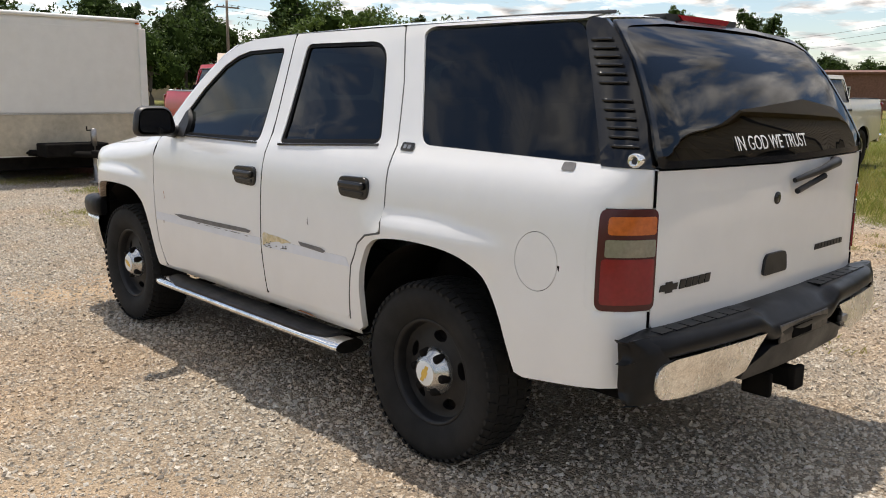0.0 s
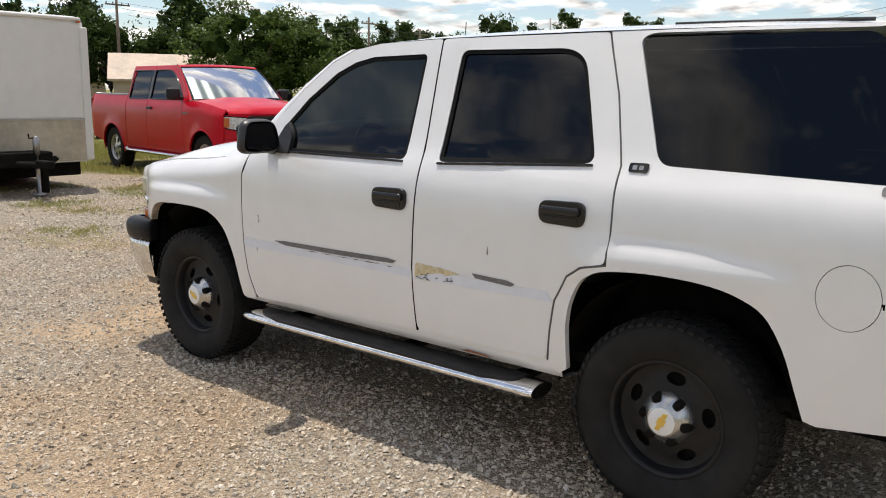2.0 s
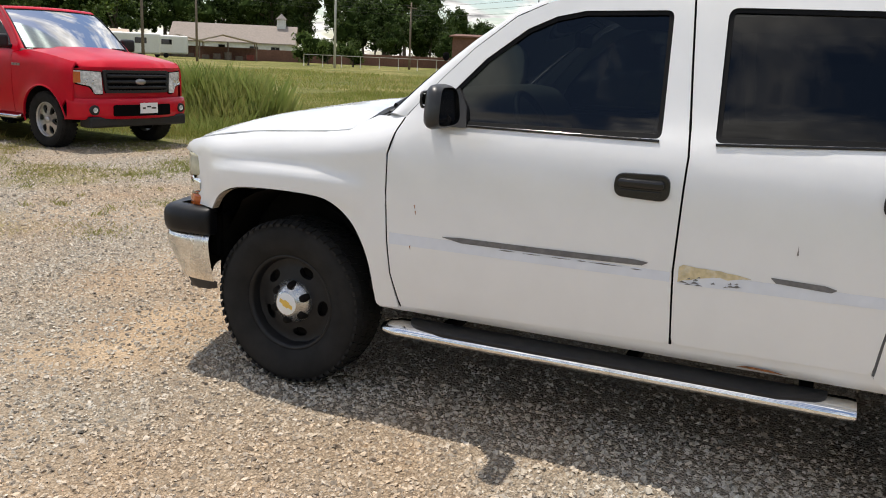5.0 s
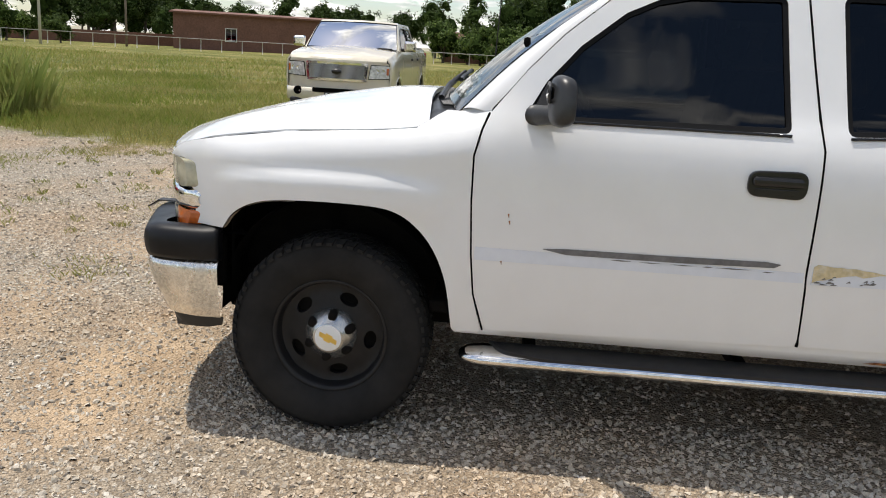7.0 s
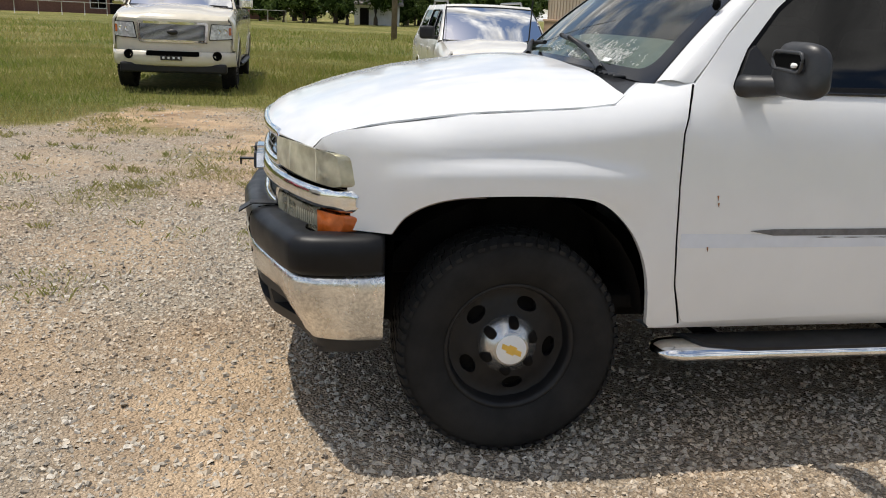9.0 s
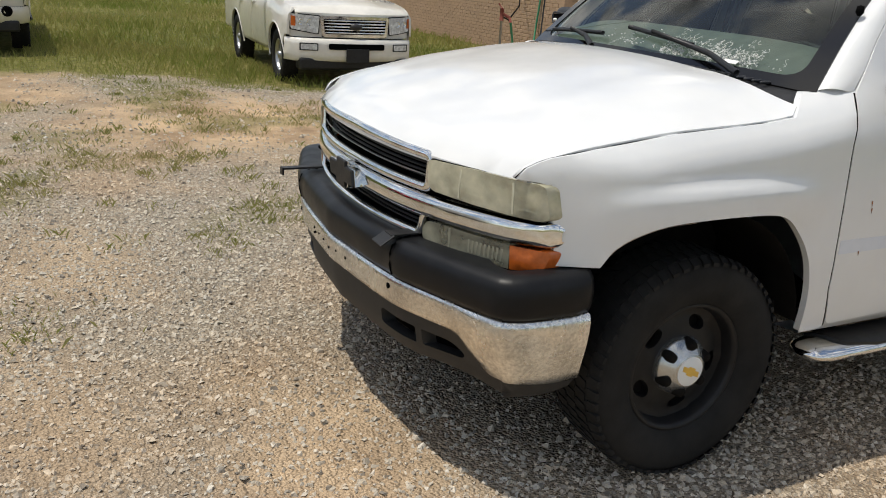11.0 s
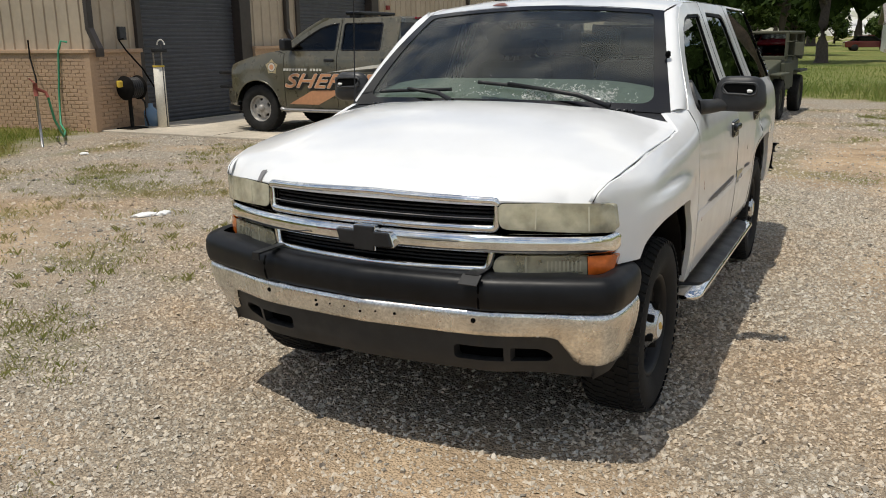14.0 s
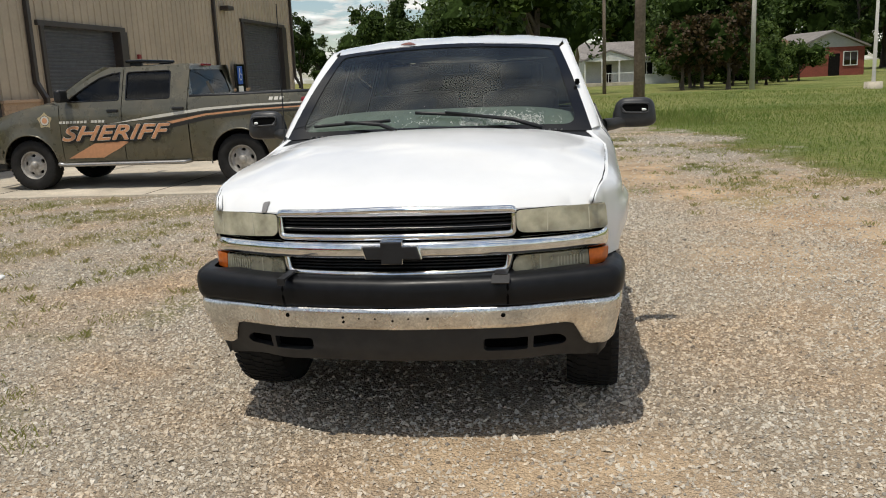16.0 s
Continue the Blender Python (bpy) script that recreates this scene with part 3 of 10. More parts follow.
def fast_mesh(name, V, quads=None, tris=None, smooth=False):
    """Large meshes straight from arrays."""
    me = bpy.data.meshes.new(name)
    me.vertices.add(len(V))
    me.vertices.foreach_set("co", np.asarray(V, np.float32).ravel())
    faces, k = (quads, 4) if quads is not None else (tris, 3)
    faces = np.asarray(faces, np.int32)
    me.loops.add(faces.size)
    me.loops.foreach_set("vertex_index", faces.ravel())
    me.polygons.add(len(faces))
    me.polygons.foreach_set("loop_start", np.arange(0, faces.size, k, dtype=np.int32))
    me.polygons.foreach_set("loop_total", np.full(len(faces), k, np.int32))
    me.polygons.foreach_set("use_smooth", np.full(len(faces), smooth, bool))
    me.update(calc_edges=True)
    return me


def make_stones():
    rg = np.random.default_rng(4)
    n = 900000
    x, y = rg.uniform(-6.5, 10.0, n), rg.uniform(-16.0, 11.0, n)
    away = yard_distance(x, y)
    want = 1900 * np.exp(-away / 1.4) + 180 * np.exp(-away / 9.0)
    want[(np.abs(x) < 0.6) & (np.abs(y) < 2.0)] = 700
    ok = rg.random(n) < want * (16.5 * 27.0) / n
    x, y, away = x[ok], y[ok], away[ok]
    size = (0.008 + 0.0011 * away) + (0.022 + 0.0018 * away) * rg.beta(1.2, 3.2, len(x))
    P = np.stack([x, y, size], 1)
    keep = []
    for x, y, s in P:
        g = grass_at(x, y)
        d = dirt_at(x, y)
        keep.append(rg.random() > max(g * 1.3, d * 0.6))
    P = P[np.array(keep)]
    n = len(P)
    base = np.array([[-1, -1, -1], [1, -1, -1], [1, 1, -1], [-1, 1, -1], [-1, -1, 1], [1, -1, 1], [1, 1, 1], [-1, 1, 1]], float)
    V = np.repeat(base[None], n, 0) + rg.uniform(-0.55, 0.55, (n, 8, 3))
    V[:, 4:, :2] *= rg.uniform(0.35, 0.85, (n, 1, 2))
    sharp = rg.random(n) < 0.6
    V[sharp, 6], V[sharp, 7] = V[sharp, 5], V[sharp, 4]
    V[sharp, 4:, 1] *= 0.4
    sc = np.stack([np.ones(n), rg.uniform(0.55, 0.95, n), rg.uniform(0.34, 0.64, n)], 1)
    V *= (sc * P[:, 2:3])[:, None, :] * 0.55
    a, t, u = rg.uniform(0, 6.283, n), rg.normal(0, 0.29, n), rg.normal(0, 0.29, n)
    ca, sa = np.cos(a)[:, None], np.sin(a)[:, None]
    ct, st = np.cos(t)[:, None], np.sin(t)[:, None]
    cu, su = np.cos(u)[:, None], np.sin(u)[:, None]
    X, Y, Z = V[..., 0], V[..., 1], V[..., 2]
    Y, Z = Y * ct - Z * st, Y * st + Z * ct
    X, Z = X * cu + Z * su, -X * su + Z * cu
    X, Y = X * ca - Y * sa, X * sa + Y * ca
    gz = np.array([ground_z(x, y) for x, y, s in P])
    W = np.stack([X + P[:, 0:1], Y + P[:, 1:2], Z + (gz + P[:, 2] * rg.uniform(0.08, 0.32, n))[:, None]], -1).reshape(-1, 3)
    k = np.arange(n)[:, None, None] * 8
    wedge = np.array([[0, 1, 5], [0, 5, 4], [2, 3, 4], [2, 4, 5], [0, 4, 3], [1, 2, 5]])
    block = np.array([[4, 5, 6], [4, 6, 7], [0, 1, 5], [0, 5, 4], [1, 2, 6], [1, 6, 5], [2, 3, 7], [2, 7, 6], [3, 0, 4], [3, 4, 7]])
    T = np.concatenate([(k[sharp] + wedge[None]).reshape(-1, 3), (k[~sharp] + block[None]).reshape(-1, 3)])
    keep, back = np.unique(T, return_inverse=True)
    return fast_mesh("gravel_stones", W[keep], tris=back.reshape(-1, 3))


M_GROUND = ground_material()
ground = solid("ground", make_ground(), M_GROUND, pose(0, 0, 0), "pale gravel yard with clay patches and a grass field beyond", "ground", kind="structure")
M_STONE = stone_material()
solid("gravel", make_stones(), M_STONE, pose(0, 0, 0), "loose grey and tan crushed stone on the yard", "gravel", kind="stuff")

# ---- metal building with brick base ----
M_SIDING = material("tan_siding", (0.42, 0.34, 0.25), 0.45, grain=0.05, scale=8, stain=0.12, stain_scale=0.8, rough_var=0.08)
M_BRONZE = material("bronze_trim", (0.045, 0.035, 0.03), 0.4, grain=0.15, scale=10)
M_BRICK = material("tan_brick", (0.45, 0.30, 0.19), 0.9, grain=0.08, scale=30, per_object=0.06, bump=0.15, bump_scale=90)
M_BRICKJ = material("tan_brick_wall", (0.45, 0.30, 0.19), 0.9, grain=0.08, scale=30, per_island=0.06, bump=0.15, bump_scale=90)
M_MORTAR = material("mortar", (0.43, 0.295, 0.19), 0.95, grain=0.15, scale=40)
M_ROLL = material("grey_roll_door", (0.068, 0.070, 0.078), 0.42, grain=0.06, scale=10, stain=0.15, stain_scale=1.0, rough_var=0.08)
M_CONC = material("concrete", (0.50, 0.44, 0.35), 0.9, grain=0.12, scale=25, stain=0.3, stain_scale=0.9, bump=0.1, bump_scale=60)
BX, BY, BTOP = 11.0, -6.0, 6.2
DOORS = [(-7.2, -10.15, 3.06), (-12.25, -15.65, 3.08), (-24.3, -28.6, 3.80)]


def wall_run(name, a, b, holes, top, nrm):
    """A ribbed metal wall from a to b along the ground; holes are (start, end, top) along it."""
    L = (Vector(b) - Vector(a)).length
    d = (Vector(b) - Vector(a)) / L
    V, F = [], []
    cuts = sorted({0.0, L} | {h[0] for h in holes} | {h[1] for h in holes})
    knots = set(cuts)
    k = 0
    while k * 0.305 < L:
        for o in (0.0, 0.012, 0.045, 0.057):
            if k * 0.305 + o < L:
                knots.add(round(k * 0.305 + o, 4))
        k += 1
    knots = sorted(knots)
    for i in range(len(knots) - 1):
        s0, s1 = knots[i], knots[i + 1]
        if s1 - s0 < 1e-4:
            continue
        mid = (s0 + s1) / 2
        z0 = 0.0
        for h in holes:
            if h[0] <= mid <= h[1]:
                z0 = h[2]
        def off(s):
            k = s % 0.305
            return 0.028 if 0.010 <= k <= 0.047 else 0.0
        p0 = Vector((*(Vector(a) + d * s0), 0)) + Vector((*nrm, 0)) * off(s0 + 1e-6)
        p1 = Vector((*(Vector(a) + d * s1), 0)) + Vector((*nrm, 0)) * off(s1 - 1e-6)
        o = len(V)
        V += [p0 + Vector((0, 0, z0)), p1 + Vector((0, 0, z0)), p1 + Vector((0, 0, top)), p0 + Vector((0, 0, top))]
        F.append((o, o + 1, o + 2, o + 3))
    return mesh(name, V, F, False)


west = thing("wall_west", pose(0, 0, 0), "tan ribbed metal wall with roll-up doors and a brick base", "wall", kind="structure")
hol = [(BY - d[0], BY - d[1], d[2]) for d in DOORS]
part("siding", wall_run("siding", (BX, BY), (BX, -29.8), hol, BTOP, (-1, 0)), M_SIDING, west)
# the wall's body, set behind the siding, open at the doors
segs = [(BY - 0.27, DOORS[0][0])] + [(DOORS[i][1], DOORS[i + 1][0]) for i in range(2)] + [(DOORS[2][1], -29.8)]
blocks = [box("c", 0.25, abs(a - b), BTOP, (BX + 0.14, (a + b) / 2, BTOP / 2), 0) for a, b in segs]
blocks += [box("c", 0.25, abs(d[0] - d[1]), BTOP - d[2], (BX + 0.14, (d[0] + d[1]) / 2, (BTOP + d[2]) / 2), 0) for d in DOORS]
part("wall_core", join_meshes("wall_core", blocks), M_SIDING, west)
north = thing("wall_north", pose(0, 0, 0), "tan ribbed metal wall above a tan brick base", "wall", kind="structure")
part("siding", wall_run("siding", (24.0, BY), (BX, BY), [], BTOP, (0, 1)), M_SIDING, north)
part("wall_core", box("wall_core", 12.8, 0.25, BTOP, (17.6, BY - 0.14, BTOP / 2), 0), M_SIDING, north)
roofb = extrude2("roof", [(BX - 0.3, BTOP), (BX - 0.3, BTOP + 0.1), (17.5, BTOP + 1.6), (24.3, BTOP + 0.1), (24.3, BTOP)], "y", -30.1, BY + 0.3)
solid("roof", roofb, M_SIDING, pose(0, 0, 0), "low metal roof of the tan building", "roof", kind="structure")
for y in (BY - 0.0, -11.75, -21.8, -29.75):
    dsp = thing("downspout", pose(BX - 0.06, y, 0), "dark bronze downspout on the metal wall", "downspout", "downspouts of the building")
    part("pipe", box("pipe", 0.10, 0.12, BTOP - 1.80, (0, 0, 1.80 + (BTOP - 1.80) / 2), 0.012), M_BRONZE, dsp)
    part("elbow", moved(box("elbow", 0.10, 0.12, 0.42, (0, 0, 0), 0.012), pose(-0.10, 0, 1.64, 0, 28, 0)), M_BRONZE, dsp)
    part("spout", box("spout", 0.10, 0.12, 0.16, (-0.195, 0, 1.42), 0.012), M_BRONZE, dsp)
for i, (y0, y1, zt) in enumerate(DOORS):
    dr = thing("door_%d" % (i + 1), pose(0, 0, 0), "closed dark grey corrugated roll-up door", "door", "roll-up doors", "structure")
    rows = []
    z = 0.0
    while z < zt:
        for o, dz in ((0.0, 0.0), (0.018, 0.018), (0.018, 0.05), (0.0, 0.065)):
            rows.append([(BX + 0.16 - o, y0, min(zt, z + dz)), (BX + 0.16 - o, y1, min(zt, z + dz))])
        z += 0.085
    part("curtain", grid("curtain", rows, smooth=False), M_ROLL, dr)
    part("jamb", box("jamb", 0.32, 0.14, zt, (BX + 0.08, y0 + 0.05, zt / 2), 0.01), M_BRONZE, dr)
    part("jamb", box("jamb", 0.32, 0.36 if i < 2 else 0.5, zt, (BX + 0.08, y1 - 0.1, zt / 2), 0.01), M_BRONZE, dr)
    part("header", box("header", 0.32, abs(y1 - y0) + 0.4, 0.12, (BX + 0.08, (y0 + y1) / 2, zt + 0.05), 0.01), M_BRONZE, dr)
# brick base on both walls: cap course and bricks with recessed joints
def brick_base(owner, a, b, nrm, top, limit):
    a, b, nrm = Vector((*a, 0)), Vector((*b, 0)), Vector((*nrm, 0))
    L = (b - a).length
    d = (b - a) / L
    core = box("brick_core", L, 0.12, top, (L / 2, 0.0, top / 2), 0)
    ang = math.atan2(d.y, d.x)
    cp = a + nrm * 0.065
    part("mortar", core, M_MORTAR, owner, "", Matrix.Translation(cp) @ Matrix.Rotation(ang, 4, "Z"))
    one = box("brick", 0.190, 0.03, 0.060, (0, 0, 0), 0.004, 1)
    one.materials.append(M_BRICK)
    V, F = [], []
    rows = int(top / 0.07)
    cnt = 0
    for r in range(rows):
        s = 0.1 + (0.1 if r % 2 else 0.0)
        while s < L - 0.05:
            p = a + d * s + nrm * 0.125 + Vector((0, 0, 0.035 + 0.07 * r))
            if cnt < limit and s < 2.2:
                ob = new("brick", one)
                ob.parent = owner
                ob.matrix_basis = Matrix.Translation(p) @ Matrix.Rotation(ang, 4, "Z")
                cnt += 1
            else:
                o = len(V)
                for dx, dy, dz in ((-1, -1, -1), (1, -1, -1), (1, 1, -1), (-1, 1, -1), (-1, -1, 1), (1, -1, 1), (1, 1, 1), (-1, 1, 1)):
                    V.append(p + d * dx * 0.095 + nrm * dy * 0.015 + Vector((0, 0, dz * 0.030)))
                F += [[o + i for i in f] for f in ((4, 5, 6, 7), (0, 1, 5, 4), (1, 2, 6, 5), (2, 3, 7, 6), (3, 0, 4, 7))]
            s += 0.20
    if V:
        tagged(part("bricks", mesh("bricks", V, F, False), M_BRICKJ, owner), kind="stuff")
    part("brick_cap", box("brick_cap", L + 0.05, 0.19, 0.07, (L / 2, 0, top + 0.035), 0.01), M_BRICKJ, owner, "", Matrix.Translation(cp + nrm * 0.01) @ Matrix.Rotation(ang, 4, "Z"))
brick_base(north, (BX - 0.14, BY), (24.0, BY), (0, 1), 1.40, 180)
brick_base(west, (BX, BY + 0.14), (BX, DOORS[0][0] + 0.13), (-1, 0), 1.40, 120)
brick_base(west, (BX, DOORS[0][1] - 0.29), (BX, DOORS[1][0] + 0.13), (-1, 0), 1.40, 0)
brick_base(west, (BX, DOORS[1][1] - 0.29), (BX, DOORS[2][0] + 0.13), (-1, 0), 1.40, 0)
part("brick_corner", box("brick_corner", 0.146, 0.146, 1.403, (BX - 0.072, BY + 0.072, 0.7015), 0.006), M_BRICKJ, north)
pad = extrude2("pavement", rpoly([(10.86, -5.95), (10.86, -30), (2.9, -30), (2.9, -6.1)], 50), "z", -0.10, 0.035, 0.01)
solid("pavement", pad, M_CONC, pose(0, 0, 0), "pale concrete apron before the roll-up doors", "pavement", kind="structure")
for x in (5.6, 8.3):
    solid("expansion_joint", box("joint", 0.012, 23.9, 0.003, (0, 0, 0), 0), M_GAP, pose(x, -18, 0.0372), "dark joint in the concrete apron", "joint", "joints of the apron")

# ---- the white sport utility vehicle ----
LEFT = -1


def wheel_parts(parent, R=0.385, W=0.25, rim=0.21, rim_mat=None, style="steel", tread_n=58):
    """A wheel about the origin, axle along x, its outer face towards -x."""
    h = W / 2
    prof = [(-h + 0.045, rim - 0.004), (-h + 0.02, rim + 0.012), (-h + 0.004, rim + 0.06), (-h, rim + 0.095), (-h + 0.005, R - 0.045),
            (-h + 0.014, R - 0.022), (-h + 0.030, R - 0.009), (-h + 0.05, R - 0.006)]
    prof = prof + [(-a, r) for a, r in reversed(prof)]
    tyre = part("tyre", lathe("tyre", prof, 56), M_RUBBER, parent)
    V, F = [], []
    rows = [(-h + 0.004, 0.034), (-h + 0.047, 0.05), (-0.024, 0.048), (0.028, 0.048), (h - 0.05, 0.05)]
    for ri, (x0, w) in enumerate(rows):
        for k in range(tread_n):
            t0 = 2 * math.pi * (k + 0.5 * (ri % 2)) / tread_n
            dt = 2 * math.pi / tread_n * (0.62 if ri not in (0, 4) else 0.55)
            o = len(V)
            for rr, sh in ((R - 0.014, 0.0), (R - 0.0015, 0.12)):
                for (xx, tt) in ((x0, t0), (x0 + w, t0 + 0.02), (x0 + w, t0 + dt + 0.02), (x0, t0 + dt)):
                    r2 = rr - (0.013 if abs(xx) > h - 0.01 else 0)
                    V.append((xx, r2 * math.cos(tt), r2 * math.sin(tt)))
            for f in ((4, 5, 6, 7), (0, 1, 5, 4), (1, 2, 6, 5), (2, 3, 7, 6), (3, 0, 4, 7)):
                F.append([o + i for i in f])
    part("tread", mesh("tread", V, F, False), M_RUBBER, tyre)
    rimp = part("rim", lathe("rim", [(-h + 0.030, rim + 0.004), (-h + 0.026, rim - 0.004), (-h + 0.045, rim - 0.014), (0.0, rim - 0.03), (h - 0.03, rim)], 48),
                rim_mat or M_RIM, parent)
    if style == "steel":
        dish = pchip([0.0, 0.06, 0.10, 0.15, 0.185, 0.215], [-0.07, -0.07, -0.055, -0.050, -0.038, -0.052])
        holes = []
        for k in range(5):
            t = 2 * math.pi * k / 5 + 0.3
            holes.append([((0.152 + 0.024 * math.sin(u)) * math.cos(t + 0.25 * math.cos(u)), (0.152 + 0.024 * math.sin(u)) * math.sin(t + 0.25 * math.cos(u)))
                          for u in [2 * math.pi * i / 14 for i in range(14)]])
        part("disc", skin("disc", circle2(0, 0, rim - 0.012, 44), holes, lambda a, b: (dish(math.hypot(a, b)), a, b), (1, 0, 0), 0.03, 0.03), rim_mat or M_RIM, rimp)
    elif style == "spoke":
        V = []
        holes = []
        for k in range(6):
            t = 2 * math.pi * k / 6
            holes.append([((0.15 * rim / 0.24 + 0.062 * rim / 0.24 * math.sin(u)) * math.cos(t + 0.30 * math.cos(u)),
                           (0.15 * rim / 0.24 + 0.062 * rim / 0.24 * math.sin(u)) * math.sin(t + 0.30 * math.cos(u))) for u in [2 * math.pi * i / 12 for i in range(12)]])
        part("spokes", skin("spokes", circle2(0, 0, rim - 0.01, 40), holes, lambda a, b: (-h + 0.04 + 0.03 * math.hypot(a, b) / rim, a, b), (1, 0, 0), 0.05, 0.04),
             rim_mat or M_ALLOY, rimp)
        part("hub_cap", lathe("hub_cap", [(-h + 0.045, 0.05), (-h + 0.02, 0.045), (-h + 0.015, 0.0)], 16), rim_mat or M_ALLOY, rimp)
    part("brake_drum", lathe("brake_drum", [(0.0, 0.0), (-0.015, 0.02), (-0.015, rim - 0.05), (0.03, rim - 0.03)], 28), M_DARK, parent)
    return rimp


def bow_shape(s):
    return [(-0.5 * s, -0.11 * s), (-0.18 * s, -0.11 * s), (-0.18 * s, -0.19 * s), (0.18 * s, -0.19 * s), (0.18 * s, -0.11 * s), (0.43 * s, -0.11 * s),
            (0.5 * s, 0.11 * s), (0.18 * s, 0.11 * s), (0.18 * s, 0.19 * s), (-0.18 * s, 0.19 * s), (-0.18 * s, 0.11 * s), (-0.43 * s, 0.11 * s)]


def suv_hub(rimp):
    hub = part("hub_cap", lathe("hub_cap", [(-0.045, 0.104), (-0.066, 0.103), (-0.078, 0.098), (-0.100, 0.076), (-0.113, 0.062), (-0.119, 0.055), (-0.119, 0.0)], 40), M_CAP, rimp,
               "chrome centre cap")
    # dark proud buttons stand in for the shade in the lug recesses
    for k in range(6):
        t = math.pi / 3 * k + 0.2
        lug = moved(lathe("lug", [(-0.107, 0.0), (-0.107, 0.016), (-0.07, 0.022)], 12), Matrix.Translation((0, 0.083 * math.cos(t), 0.083 * math.sin(t))))
        part("lug_recess", lug, M_DARK, rimp)
    part("cap_disc", lathe("cap_disc", [(-0.1195, 0.052), (-0.1215, 0.049), (-0.1215, 0.0)], 28), M_DECAL, rimp)
    part("cap_emblem", extrude2("cap_emblem", [(a, b) for a, b in bow_shape(0.080)], "x", -0.1235, -0.121), M_GOLD, rimp)


def flowing(pts, n=4):
    """The same run of points with rounded bends between them."""
    p = [Vector(q) for q in pts]
    p = [p[0] * 2 - p[1]] + p + [p[-1] * 2 - p[-2]]
    out = []
    for i in range(1, len(p) - 2):
        for k in range(n):
            t = k / n
            out.append(tuple(0.5 * (2 * p[i] + (p[i + 1] - p[i - 1]) * t + (2 * p[i - 1] - 5 * p[i] + 4 * p[i + 1] - p[i + 2]) * t * t + (3 * p[i] - p[i - 1] - 3 * p[i + 1] + p[i + 2]) * t ** 3)))
    return out + [tuple(p[-2])]


SUV_H = pchip([0.38, 0.45, 0.52, 0.62, 0.75, 0.9, 1.05, 1.15, 1.21, 1.25, 1.29, 1.35, 1.5, 1.7, 1.77, 1.80, 1.83],
              [0.935, 0.965, 0.98, 0.992, 1.0, 1.0, 0.995, 0.983, 0.966, 0.943, 0.918, 0.892, 0.833, 0.757, 0.729, 0.712, 0.68])
SUV_FRONT = pchip([0.8, 1.5, 1.75, 1.87, 1.95, 2.0, 2.06, 2.12, 2.15], [0.0, 0.002, 0.010, 0.035, 0.070, 0.095, 0.115, 0.145, 0.17])
SUV_ZS = pchip([0.85, 1.2, 1.64, 1.9, 2.03, 2.07, 2.12, 2.15], [1.275, 1.215, 1.17, 1.125, 1.100, 1.092, 1.07, 1.05])
SUV_ZC = pchip([0.9, 1.08, 1.17, 1.3, 1.64, 1.9, 2.03, 2.064, 2.10, 2.13], [1.262, 1.250, 1.194, 1.178, 1.153, 1.115, 1.090, 1.079, 1.060, 1.026])
SUV_YR = pchip([0.4, 1.25, 1.30, 1.42, 1.525, 1.627, 1.712, 1.777, 1.81, 1.83], [-2.43, -2.43, -2.425, -2.375, -2.315, -2.25, -2.175, -2.095, -2.03, -1.98])
SUV_XC = pchip([0.4, 1.20, 1.30, 1.418, 1.525, 1.627, 1.712, 1.777, 1.83], [0.845, 0.845, 0.850, 0.822, 0.791, 0.762, 0.735, 0.712, 0.68])
SUV_REAR = pchip([0.0, 0.015, 0.05, 0.10, 0.17, 0.26], [1.0, 0.76, 0.42, 0.16, 0.035, 0.0])


def suv_tail(x, z):
    """Rearmost y of the body at x across it and z up."""
    return SUV_YR(z) + 0.02 * x * x + 0.45 * max(0.0, abs(x) - 0.68) ** 2


def tail_edge(z):
    return suv_tail(SUV_XC(z), z)


def brow(y, z, yc, half, zb):
    e = 1 - ((y - yc) / half) ** 2
    if e <= 0:
        return 0.0
    top = zb - 0.035 * ((y - yc) / half) ** 2
    return 0.030 * e ** 1.2 * smooth01((top + 0.010 - z) / 0.034) * smooth01((z - 0.80) / 0.12)


def suv_side(y, z):
    """Half width of the body at y along it and z up."""
    w = SUV_H(z)
    if y > 0.85:
        t = (z - (SUV_ZS(y) - 0.15)) / 0.15
        blend = smooth01((y - 0.85) / 0.15)
        low = SUV_H(min(z, 1.06)) - ((0.105 * max(t, 0.0) ** 2.3) ** 3 + SUV_FRONT(y) ** 3) ** (1 / 3)
        w = w * (1 - blend) + low * blend
        w += brow(y, z, 1.48, 0.46, 1.012)
    elif y < -1.0:
        w -= (w - SUV_XC(z)) * SUV_REAR(max(0.0, y - tail_edge(z)))
        w += brow(y, z, -1.42, 0.52, 1.005)
    return w


